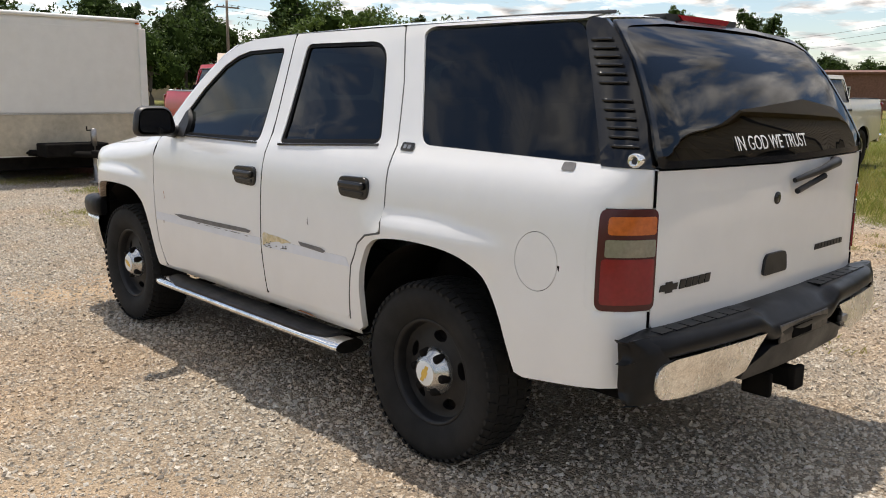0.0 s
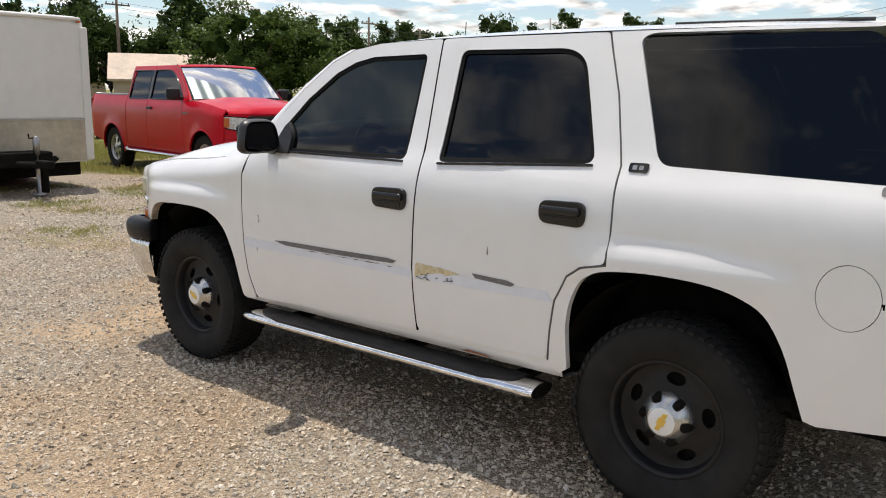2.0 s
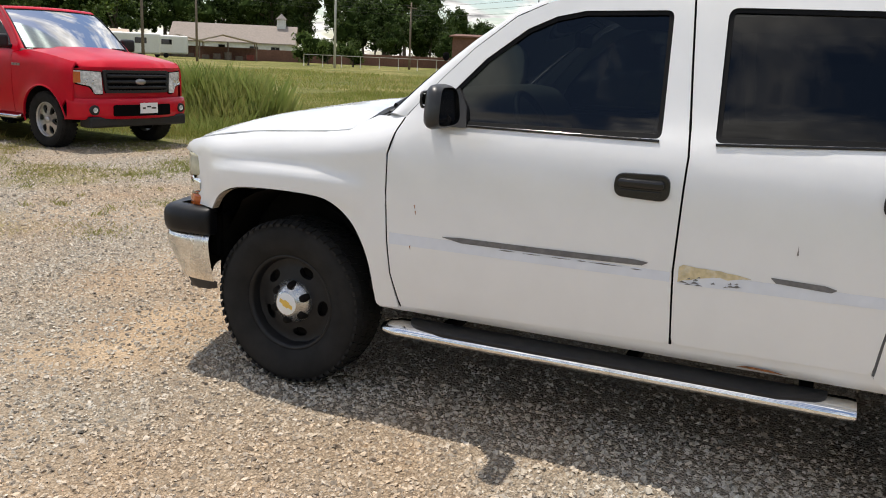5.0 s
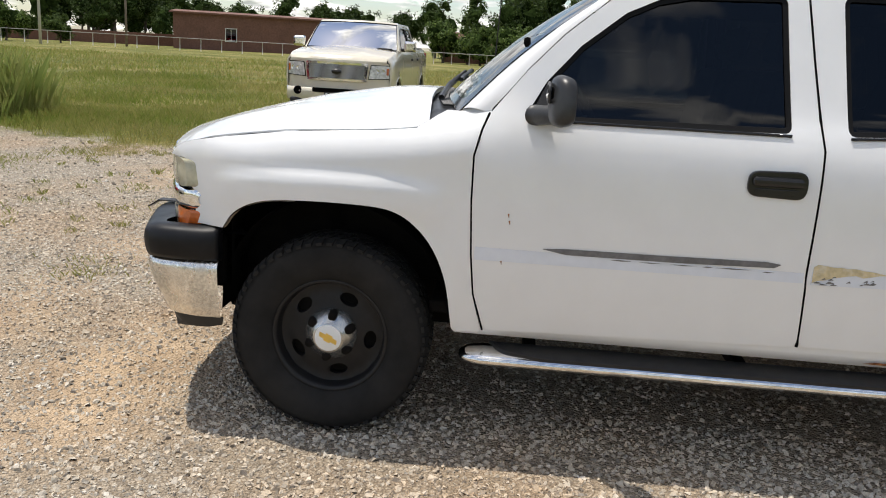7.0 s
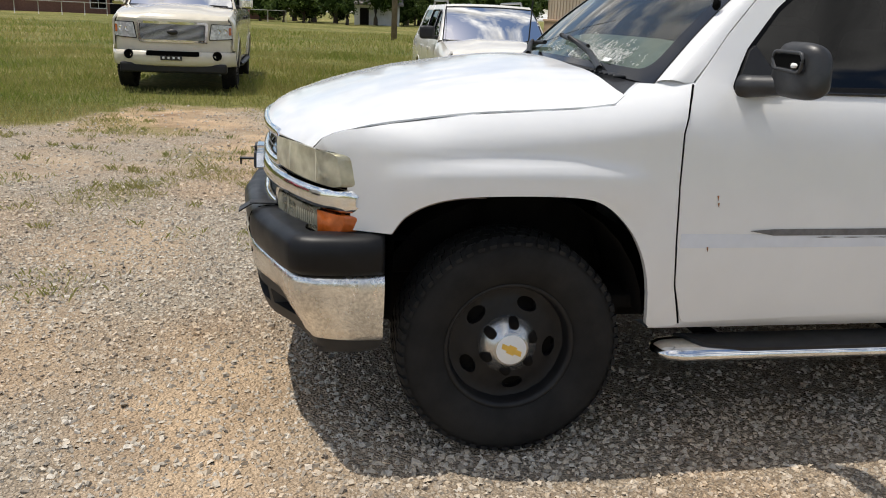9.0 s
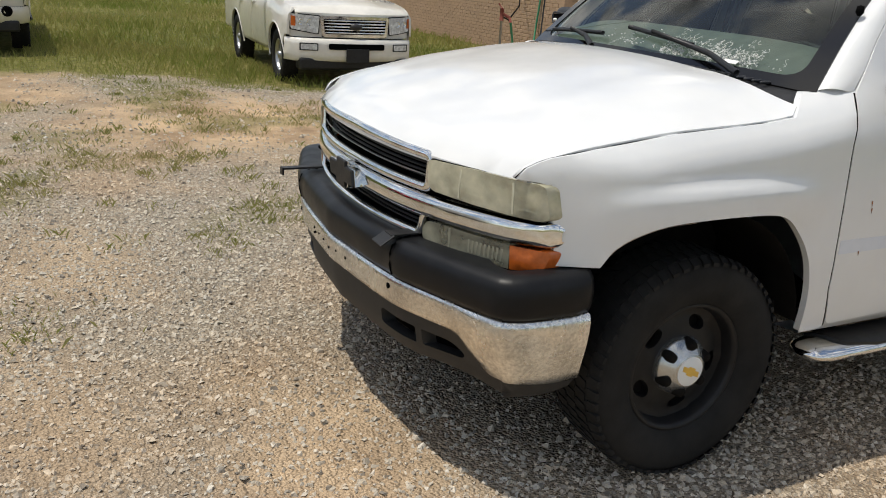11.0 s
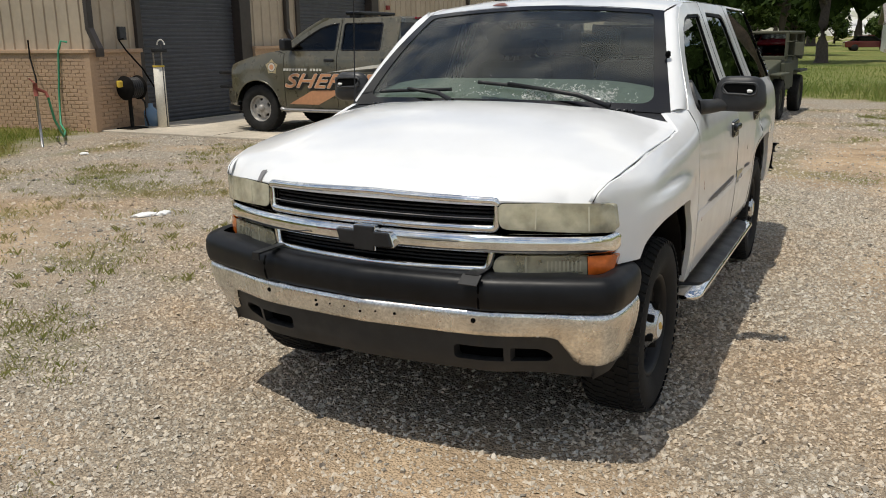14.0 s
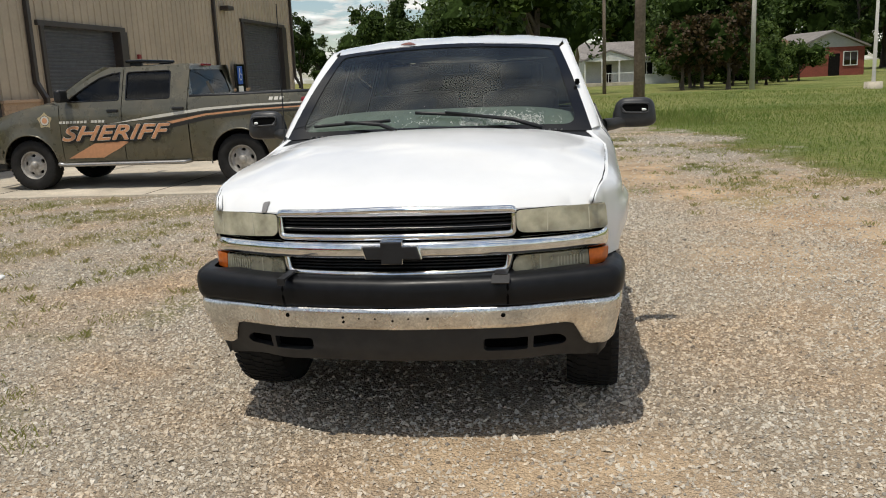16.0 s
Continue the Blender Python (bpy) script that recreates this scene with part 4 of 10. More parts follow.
def build_suv(place):
    car = thing("sport_utility_vehicle", place, "white full-size sport utility vehicle with black steel wheels and worn paint", "car")

    def side(name, outline, holes, s, mat, depth=0.03, off=0.0, step=0.06, label="", parent=None):
        me = skin(name, outline, holes, lambda y, z: (s * (suv_side(y, z) + off), y, z), (-s, 0, 0), step, depth)
        return part(name, me, mat, parent or car, label)

    fender = rpoly([(2.005, 0.772), *flowing([(1.885, 0.772), (1.845, 0.83), (1.782, 0.872), (1.70, 0.897), (1.58, 0.908), (1.42, 0.910), (1.28, 0.902), (1.205, 0.878),
                    (1.145, 0.833), (1.098, 0.78), (1.06, 0.714), (1.033, 0.64), (1.018, 0.571)]), (1.0, 0.441, 0.02), (0.888, 0.447, 0.02), (0.93, 0.60), (0.946, 0.75), (0.957, 0.95),
                    (0.958, 1.11), (0.937, 1.2), (0.916, 1.258), (1.07, 1.255), (1.105, 1.235), (1.17, 1.188), (1.3, 1.172), (1.64, 1.147), (1.9, 1.109), (2.03, 1.084), (2.064, 1.073),
                    (2.098, 1.055), (2.124, 1.024), (2.06, 1.016), (2.028, 1.006), (2.020, 0.90), (2.010, 0.82)], 0.04)
    fdoor = rpoly([(0.880, 0.458, 0.03), (0.923, 0.60), (0.939, 0.75), (0.950, 0.95), (0.951, 1.11), (0.929, 1.2), (0.905, 1.262), (0.86, 1.32), (0.78, 1.42), (0.66, 1.548),
                   (0.5, 1.683), (0.36, 1.748), (0.2, 1.775), (-0.182, 1.788, 0.02), (-0.213, 1.5), (-0.249, 1.2), (-0.240, 0.78), (-0.255, 0.492, 0.03)], 0.05)
    fwin = rpoly([(0.79, 1.243, 0.03), (0.715, 1.38), (0.60, 1.512), (0.445, 1.637), (0.335, 1.688), (0.22, 1.713), (-0.118, 1.722, 0.03), (-0.145, 1.252, 0.03)], 0.05)
    rdoor = rpoly([(-0.262, 0.494, 0.03), (-0.248, 0.78), (-0.257, 1.2), (-0.221, 1.5), (-0.190, 1.788, 0.02), (-1.022, 1.792, 0.02), (-1.12, 1.55), (-1.197, 1.29), (-1.207, 1.1),
                   (-1.207, 0.932, 0.02), (-1.10, 0.908), (-1.035, 0.862), (-0.980, 0.755), (-0.958, 0.62), (-0.945, 0.502, 0.03)], 0.05)
    rwin = rpoly([(-0.335, 1.253, 0.03), (-0.313, 1.735, 0.04), (-0.872, 1.732, 0.06), (-0.95, 1.685, 0.05), (-1.092, 1.29, 0.05)], 0.05)
    quarter = rpoly([(-0.953, 0.488), (-0.967, 0.62), (-0.989, 0.753), (-1.041, 0.856), (-1.105, 0.900), (-1.215, 0.925), (-1.215, 1.1), (-1.205, 1.29), (-1.128, 1.55),
                     (-1.030, 1.793), (-2.06, 1.79), (-1.995, 1.777), (-1.20, 1.782, 0.03), (-1.165, 1.757, 0.02), (-1.345, 1.300, 0.05), (-2.24, 1.283), (tail_edge(1.273) + 0.002, 1.273), (tail_edge(1.147) + 0.002, 1.147),
                     (-2.25, 1.147, 0.02), (-2.25, 0.806, 0.02), (tail_edge(0.8) + 0.002, 0.806), (tail_edge(0.8) + 0.002, 0.70), (-2.37, 0.54, 0.02), (-1.975, 0.490), *flowing([(-1.935, 0.500), (-1.90, 0.61), (-1.858, 0.73),
                     (-1.788, 0.837), (-1.70, 0.888), (-1.606, 0.912), (-1.48, 0.922), (-1.34, 0.920), (-1.20, 0.903), (-1.13, 0.874), (-1.083, 0.829), (-1.050, 0.75), (-1.035, 0.657)]),
                     (-1.036, 0.479), (-1.0, 0.452)], 0.045)
    qwin = rpoly([(-1.36, 1.311, 0.05), (-1.178, 1.760, 0.05), (-1.98, 1.762, 0.10), (-2.226, 1.296, 0.03)], 0.06)
    vent = rpoly([(-2.243, 1.279), (-2.10, 1.58), (-2.012, 1.76, 0.02), (-2.03, 1.782, 0.01)] + [(tail_edge(z) + 0.004, z) for z in (1.772, 1.712, 1.627, 1.525, 1.418, 1.30, 1.275)], 0.05)
    for s in (LEFT, 1):
        side("fender", fender, [], s, M_WHITE, 0.025, step=0.022)
        d1 = side("front_door", fdoor, [fwin], s, M_WHITE, 0.03)
        fuel = circle2(-2.04, 0.935, 0.098, 32, 0.106)
        d2 = side("rear_door", rdoor, [rwin], s, M_WHITE, 0.03)
        q = side("quarter_panel", quarter, [fuel] if s == LEFT else [], s, M_WHITE, 0.03, step=0.028)
        if s == LEFT:
            side("fuel_door", circle2(-2.04, 0.935, 0.0955, 32, 0.1035), [], s, M_WHITE, 0.02, parent=q)
            me = box("fuel_door_finger", 0.004, 0.012, 0.022, (s * (suv_side(-2.14, 0.93) - 0.002), -2.141, 0.925), 0.003)
            part("finger_notch", me, M_GAP, q)
        # black sheets behind the gaps put the shade there into the colour
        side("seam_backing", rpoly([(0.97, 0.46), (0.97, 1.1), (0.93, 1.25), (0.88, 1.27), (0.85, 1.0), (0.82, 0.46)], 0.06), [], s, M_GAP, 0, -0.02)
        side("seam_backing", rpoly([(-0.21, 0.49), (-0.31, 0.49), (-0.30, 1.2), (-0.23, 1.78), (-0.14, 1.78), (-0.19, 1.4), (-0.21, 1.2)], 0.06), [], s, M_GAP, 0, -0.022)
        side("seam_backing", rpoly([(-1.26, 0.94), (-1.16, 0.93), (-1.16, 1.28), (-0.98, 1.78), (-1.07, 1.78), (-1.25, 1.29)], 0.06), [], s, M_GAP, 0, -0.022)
        # tubes laid in the door gaps, coloured dark as the gaps' shade
        for seam in ([(0.884, 0.455), (0.9265, 0.60), (0.9425, 0.75), (0.9535, 0.95), (0.9545, 1.11), (0.933, 1.20), (0.9105, 1.26)],
                     [(-0.2585, 0.493), (-0.244, 0.78), (-0.253, 1.20), (-0.217, 1.50), (-0.186, 1.786)],
                     [(-0.949, 0.50), (-0.9625, 0.62), (-0.9845, 0.754), (-1.038, 0.859), (-1.1025, 0.904), (-1.211, 0.928), (-1.211, 1.10), (-1.201, 1.29), (-1.124, 1.55), (-1.026, 1.79)]):
            line = [(y0 + (y1 - y0) * k / 4, z0 + (z1 - z0) * k / 4) for (y0, z0), (y1, z1) in zip(seam, seam[1:]) for k in range(4)] + [seam[-1]]
            rear = seam[0][0] < -0.5
            part("door_seam", tube("door_seam", [(s * (suv_side(y, z) - (0.0025 if rear else 0.004)), y, z) for y, z in line], 0.0045 if rear else 0.0034 if seam[0][0] > 0.5 else 0.0058, 6), M_SEAM if rear else M_GAP, car)
        g1 = side("door_glass", fwin, [], s, M_GLASSF, 0, -0.014, parent=d1, label="tinted front window")
        g2 = side("door_glass", rwin, [], s, M_GLASS, 0, -0.014, parent=d2, label="dark privacy glass")
        g3 = side("quarter_glass", rpoly([(-1.345, 1.300, 0.05), (-1.165, 1.765, 0.05), (-2.0, 1.765, 0.05), (-2.243, 1.285, 0.03)], 0.06), [], s, M_GLASS, 0.01, -0.006, parent=q, label="dark privacy glass")
        # black rubber seals round the openings
        for own, win, w in ((d1, fwin, 0.016), (d2, rwin, 0.016), (q, qwin, 0.0)):
            c = (sum(p[0] for p in win) / len(win), sum(p[1] for p in win) / len(win))
            inner = []
            n = len(win)
            for i in range(n):
                a, b, p = Vector(win[i - 1]), Vector(win[(i + 1) % n]), Vector(win[i])
                nn = Vector((-(b - a).y, (b - a).x)).normalized()
                if (Vector(c) - p).dot(nn) < 0:
                    nn = -nn
                inner.append(tuple(p + nn * 0.018))
            outer = win
            if w:
                side("window_seal", outer, [inner], s, M_SEAL, 0.012, -0.006, parent=own)
        # rear pillar vents
        vp = side("pillar_vent", vent, [], s, M_FRIT, 0.02, 0.004, label="black louvred pillar trim")
        for k in range(13):
            if k == 6:
                continue
            z0 = 1.345 + k * 0.0295
            ya = -2.262 + (z0 - 1.345) * 0.56
            yb = tail_edge(z0) + 0.03
            pts = [(s * (suv_side(ya + (yb - ya) * t, z0) + 0.010), ya + (yb - ya) * t, z0) for t in (0, 0.2, 0.4, 0.6, 0.8, 1)]
            part("louvre", tube("louvre", pts, 0.0055, 6), M_FRIT, vp)
        if s == LEFT:
            cap = moved(lathe("plug", [(0.03, 0.025), (-0.008, 0.025), (-0.014, 0.020), (-0.009, 0.013), (0.005, 0.010), (0.005, 0.0)], 20), Matrix.Rotation(radians(0), 4, "Z"))
            part("chrome_plug", moved(cap, Matrix.Translation((s * (suv_side(-2.352, 1.30) + 0.004), -2.352, 1.302))), M_CHROME, vp, "chrome lock plug")
        # door handles
        for own, y0, z0 in ((d1, -0.10, 1.080), (d2, -0.998, 1.100)):
            x0 = s * (suv_side(y0, z0) + 0.004)
            plate = extrude2("handle_plate", rpoly([(y0 - 0.104, z0 - 0.050, 0.042), (y0 + 0.100, z0 - 0.044, 0.038), (y0 + 0.100, z0 + 0.044, 0.038), (y0 - 0.104, z0 + 0.050, 0.042)], 0.2),
                             "x", x0 - s * 0.012, x0 + s * 0.008, 0.004)
            me = box("handle_grip", 0.026, 0.172, 0.034, (x0 + s * 0.014, y0, z0 + 0.010), 0.012)
            me2 = box("handle_cup", 0.006, 0.15, 0.020, (x0 + s * 0.009, y0, z0 - 0.024), 0.003)
            part("door_handle", join_meshes("door_handle", [plate, me, me2]), M_HANDLE, own, "glossy black pull handle")
        # window sill mouldings
        for own, y0, y1 in ((d1, 0.77, -0.14), (d2, -0.34, -1.085)):
            pts = [(s * (suv_side(y0 + (y1 - y0) * t, 1.246 + 0.04 * max(0, -(y0 + (y1 - y0) * t) - 0.3) / 0.8) + 0.004), y0 + (y1 - y0) * t,
                    1.246 + 0.04 * max(0, -(y0 + (y1 - y0) * t) - 0.3) / 0.8) for t in [i / 10 for i in range(11)]]
            part("sill_moulding", tube("sill_moulding", pts, 0.006, 6), M_FRIT, own)
        # wheels
        for y0, zc, xc, rad in ((1.470, 0.370, 0.842, 0.389), (-1.445, 0.366, 0.853, 0.385)):
            e = new("wheel")
            e.parent = car
            e.matrix_basis = pose(s * xc, y0, zc, 0, 0, 0 if s == LEFT else 180) @ pose(0, 0, 0, 31 * y0 + 20 * s, 0, 0)
            rp = wheel_parts(e, rad, 0.25, 0.222)
            suv_hub(rp)
            # wheel arch liner
            rows = []
            for a in range(-4, 185, 12):
                t = radians(a)
                rows.append([(s * x, y0 + 0.455 * math.cos(t), 0.45 + 0.455 * math.sin(t)) for x in (0.955 - (0.10 * smooth01((math.cos(t) - 0.5) / 0.3) if y0 > 0 else 0.0), 0.80, 0.55)])
            part("arch_liner", grid("arch_liner", rows), M_DARK, car)
            part("arch_back", skin("arch_back", rpoly([(y0 - 0.48, 0.35), (y0 + 0.48, 0.35), (y0 + 0.40, 0.75), (y0, 0.92), (y0 - 0.4, 0.75)], 0.2), [], lambda y, z: (s * 0.56, y, z), (-s, 0, 0), 0.2, 0), M_DARK, car)
        # running board
        rows = []
        ys = [0.965, 0.955, 0.93, 0.88, 0.80] + [0.8 - 0.16 * i for i in range(1, 10)] + [-0.72, -0.82, -0.885, -0.915]
        for i, y in enumerate(ys):
            e = {0: 0.25, 1: 0.6, 2: 0.85, len(ys) - 1: 0.93}.get(i, 1.0)
            rows.append([(s * (0.955 + 0.085 * e * math.cos(t)), y, 0.357 + 0.034 * e * math.sin(t)) for t in [2 * math.pi * k / 18 for k in range(18)]])
        bar = part("running_board", grid("running_board", rows, close_u=True), M_CHROME, car, "polished tubular running board")
        part("end_cap", skin("end_cap", [(0.955 + 0.078 * math.cos(2 * math.pi * k / 18), 0.357 + 0.031 * math.sin(2 * math.pi * k / 18)) for k in range(18)], [],
                             lambda a, b: (s * a, -0.914, b), (0, 1, 0), 0.2, 0), M_DARK, bar)
        pts = rpoly([(0.868, 0.86, 0.02), (0.868, -0.82, 0.02), (1.005, -0.82, 0.06), (1.030, -0.66), (1.030, 0.66), (1.005, 0.82, 0.06)], 0.1)
        part("tread_pad", skin("tread_pad", pts, [], lambda a, b: (s * a, b, 0.364 + 0.036 * math.sqrt(max(0.05, 1 - ((a - 0.955) / 0.090) ** 2))), (0, 0, -1), 0.022, 0.012), M_BLACKPL, bar)
        for y in (0.7, -0.1, -0.75):
            part("bracket", box("bracket", 0.35, 0.05, 0.04, (s * 0.75, y, 0.36), 0.005), M_DARK, bar)
        # rocker panel below the doors
        rock = [[(s * (suv_side(y, z) - 0.006), y, z) for z in (0.515, 0.47, 0.435)] + [(s * 0.84, y, 0.425)] for y in [0.99 - 0.1 * i for i in range(21)]]
        part("rocker_panel", grid("rocker_panel", rock), M_WHITE, car)
        # mirror
        mir = new("door_mirror")
        mir.parent = car
        secs = ((0.712, 0.30), (0.709, 0.62), (0.704, 0.80), (0.692, 0.93), (0.676, 0.98), (0.660, 0.95), (0.644, 0.88), (0.640, 0.84))
        rows = []
        for y, f in secs:
            row = []
            for k in range(28):
                t = 2 * math.pi * k / 28
                c, sn = math.cos(t), math.sin(t)
                c, sn = math.copysign(abs(c) ** 0.5, c), math.copysign(abs(sn) ** 0.5, sn)
                hx = 0.123 * f - (0.012 * sn if c > 0 else 0.02 * sn)
                row.append((s * (1.114 + hx * c), y - 0.022 * (c * f) ** 2 * (1 if c > 0 else 0.5) * (1 if y > 0.6 else 0), 1.326 + 0.087 * f * sn))
            rows.append(row)
        shell = grid("housing", rows, close_u=True)
        front_cap = grid("front_cap", [[(0.5 * (rows[0][k][0] + rows[0][-k - 1][0]) if j == 1 else rows[0][k if j == 0 else -k - 1][0], rows[0][k][1] + (0.001 if j == 1 else 0),
                                         0.5 * (rows[0][k][2] + rows[0][-k - 1][2]) if j == 1 else rows[0][k if j == 0 else -k - 1][2]) for k in range(14)] for j in range(3)])
        arm = tube("arm", [(s * 0.940, 0.752, 1.262), (s * 0.985, 0.730, 1.266), (s * 1.03, 0.690, 1.272), (s * 1.10, 0.655, 1.274)], [0.038, 0.035, 0.032, 0.024], 12)
        hs = part("housing", join_meshes("housing", [shell, front_cap, arm]), M_HOUSING, mir, "weathered black mirror housing")
        # proud near-black block; its colour stands in for shade inside the empty slot
        slot = extrude2("lamp_slot", rpoly([(s * 1.043, 1.337, 0.02), (s * 1.185, 1.330, 0.025), (s * 1.190, 1.372, 0.02), (s * 1.043, 1.374, 0.02)], 0.2), "y", 0.67, 0.7142)
        part("broken_lamp_slot", slot, M_GAP, mir, "empty slot where the mirror lamp is missing")
        part("lamp_rim", tube("lamp_rim", [(s * x, 0.713, z) for x, z in rpoly([(1.036, 1.329, 0.025), (1.194, 1.322, 0.025), (1.199, 1.379, 0.025), (1.036, 1.381, 0.025)], 0.2)] + [(s * 1.061, 0.713, 1.328)], 0.006, 6), M_GREYPL, mir)
        part("loose_bulb", moved(lathe("loose_bulb", [(-0.014, 0.0), (-0.008, 0.007), (0.01, 0.008), (0.014, 0.0)], 8, "x"), Matrix.Translation((s * 1.165, 0.716, 1.342))), M_DECAL, mir)
        part("mirror_glass", skin("mirror_glass", rpoly([(s * 1.020, 1.266, 0.03), (s * 1.204, 1.266, 0.04), (s * 1.198, 1.388, 0.04), (s * 1.024, 1.388, 0.03)], 0.1), [], lambda a, b: (a, 0.644, b), (0, 1, 0), 0.1, 0.01), M_FRIT, mir)
        part("mirror_foot", skin("mirror_foot", rpoly([(0.775, 1.238), (0.62, 1.238), (0.64, 1.32), (0.69, 1.39), (0.712, 1.375)], 0.05), [], lambda y, z: (s * (suv_side(y, z) + 0.012), y, z), (-s, 0, 0), 0.06, 0.03), M_BLACKPL, mir)
        # headlamp cluster
        YF = lambda x: 2.290 - 0.300 * abs(x) ** 2.4
        def front(name, pts, mat, off=0.0, depth=0.05, holes=(), parent=None, label="", step=0.02):
            pts = rpoly([(s * p[0],) + tuple(p[1:]) for p in pts], 0.05)
            hl = [rpoly([(s * p[0],) + tuple(p[1:]) for p in h], 0.05) for h in holes]
            return part(name, skin(name, pts, hl, lambda x, z: (x, YF(x) - 14.0 * max(0.0, abs(x) - 0.86) ** 2 + off, z), (0, -1, 0), step, depth), mat, parent or car, label)
        bowl = front("lamp_bowl", [(0.535, 0.922), (0.885, 0.912), (0.875, 1.004), (0.535, 1.008)], M_REFLECT, -0.055, 0.0, label="silver lamp reflector")
        hl = front("headlamp", [(0.524, 0.921, 0.035), (0.70, 0.914), (0.908, 0.906, 0.02), (0.897, 1.014, 0.02), (0.70, 1.020), (0.522, 1.015, 0.02)], M_LENSY, 0.016, 0.05, label="yellowed headlamp lens")
        front("lens_rib", [(0.648, 0.922), (0.653, 0.922), (0.655, 1.010), (0.650, 1.010)], M_LENSRIB, 0.0175, 0.004, parent=hl)
        front("lens_rib", [(0.825, 0.915), (0.830, 0.915), (0.826, 1.006), (0.821, 1.006)], M_LENSRIB, 0.0175, 0.004, parent=hl)
        front("lens_border", [(0.520, 0.917, 0.035), (0.70, 0.910), (0.900, 0.902, 0.02), (0.888, 1.010, 0.03), (0.70, 1.021), (0.518, 1.019, 0.02)], M_GAP, 0.010, 0.03,
              holes=[[(0.527, 0.924, 0.035), (0.70, 0.917), (0.895, 0.909, 0.02), (0.883, 1.003, 0.03), (0.70, 1.014), (0.525, 1.012, 0.02)]], parent=hl)
        for xc, rr0 in ((0.715, 0.036), (0.80, 0.030)):
            cup = lathe("cup", [(-0.028, 0.006), (-0.02, 0.016), (0.0, rr0 * 0.85), (0.012, rr0)], 20, "y")
            part("reflector_cup", moved(cup, Matrix.Translation((s * xc, YF(xc) - 0.045, 0.962))), M_REFLECT, bowl)
        # near-black sheet behind the lamps, standing in for the shade round them
        front("lamp_edge", [(0.515, 0.905, 0.02), (0.880, 0.900, 0.03), (0.872, 1.012, 0.03), (0.70, 1.022), (0.515, 1.022, 0.03)], M_GAP, -0.058, 0.03)
        lip = []
        for k in range(7):
            t = k / 6
            yy, zz = 2.118 - 0.088 * t, 1.024 - 0.017 * t
            xx = 0.812 + 0.082 * t
            o = Vector((s * (suv_side(yy, zz) - 0.001), yy, zz))
            i = Vector((s * xx, YF(xx) - 14.0 * max(0.0, xx - 0.86) ** 2 + 0.008, 1.016 - 0.010 * t))
            lip.append([o, o.lerp(i, 0.5) - Vector((0, 0, 0.003)), i])
        part("fender_lip", grid("fender_lip", lip), M_WHITE, car)
        tl = front("turn_lamp", [(0.495, 0.748, 0.045), (0.60, 0.744, 0.02), (0.824, 0.747), (0.820, 0.820), (0.60, 0.822), (0.512, 0.818, 0.03)], M_LENSG, 0.010, 0.05, label="cloudy parking lamp")
        for k in range(9):
            xa = 0.690 + 0.0135 * k
            front("lens_rib", [(xa, 0.764), (xa + 0.005, 0.764), (xa + 0.005, 0.802), (xa, 0.802)], M_RIBDARK, 0.0115, 0.003, parent=tl, step=0.2)
        front("lens_rib", [(0.615, 0.748), (0.622, 0.748), (0.622, 0.818), (0.615, 0.818)], M_RIBDARK, 0.0115, 0.003, parent=tl, step=0.2)
        front("lamp_bowl", [(0.52, 0.752), (0.82, 0.752), (0.82, 0.815), (0.52, 0.812)], M_REFLECT, -0.045, 0.0)
        front("amber_lens", [(0.827, 0.747), (0.902, 0.756, 0.02), (0.912, 0.818, 0.015), (0.823, 0.820)], M_AMBER, 0.011, 0.05, parent=tl, label="amber side lens")
        front("lamp_edge", [(0.486, 0.738, 0.04), (0.885, 0.746, 0.03), (0.890, 0.828, 0.02), (0.495, 0.828, 0.03)], M_GAP, -0.05, 0.03)
    YF = lambda x: 2.290 - 0.300 * abs(x) ** 2.4
    # hood
    def hood_edge(y):
        return suv_side(y, SUV_ZC(y)) - 0.007
    ZM = pchip([1.08, 1.25, 1.65, 2.00, 2.18, 2.26, 2.30], [1.300, 1.300, 1.247, 1.162, 1.104, 1.076, 1.062])
    def nose_y(x):
        return YF(x) + 0.008
    def hood_z(x, y):
        e = max(0.2, hood_edge(min(y, 2.11)))
        u = min(1.0, abs(x) / e)
        crown = (1 - u ** 2.6)
        ridge = 0.008 * smooth01((u - 0.45) / 0.2) * (1 - smooth01((u - 0.72) / 0.2)) * smooth01((2.2 - y) / 0.5)
        zc = SUV_ZC(min(y, 2.11)) if y < 2.11 else SUV_ZC(2.11) - (y - 2.11) * 0.2
        zf = 1.030 - 0.012 * min(1.0, abs(x) / 0.82) ** 2
        z = zc + (ZM(y) - zc) * crown + ridge
        d = nose_y(x) - y
        return z if d > 0.10 else zf + (z - zf) * math.sqrt(max(0.0, 1 - (1 - max(d, 0) / 0.10) ** 2))
    lefts = [(-hood_edge(y), y) for y in (1.13, 1.17, 1.25, 1.4, 1.6, 1.8, 1.95, 2.03, 2.064, 2.10)] + [(-0.822, nose_y(0.822))]
    nose = [(x, nose_y(x)) for x in [-0.76 + 0.08 * i for i in range(20)]]
    rights = [(-x, y) for x, y in reversed(lefts)]
    rear = [(x, 1.13 + 0.05 * (1 - (x / 0.85) ** 2)) for x in [0.7 - 0.1 * i for i in range(15)]]
    part("hood", skin("hood", rpoly(lefts + nose + rights + rear, 0.05), [], lambda x, y: (x, y, hood_z(x, y)), (0, 0, -1), 0.05, 0.02), M_WHITE, car, "white hood with a chipped front corner")
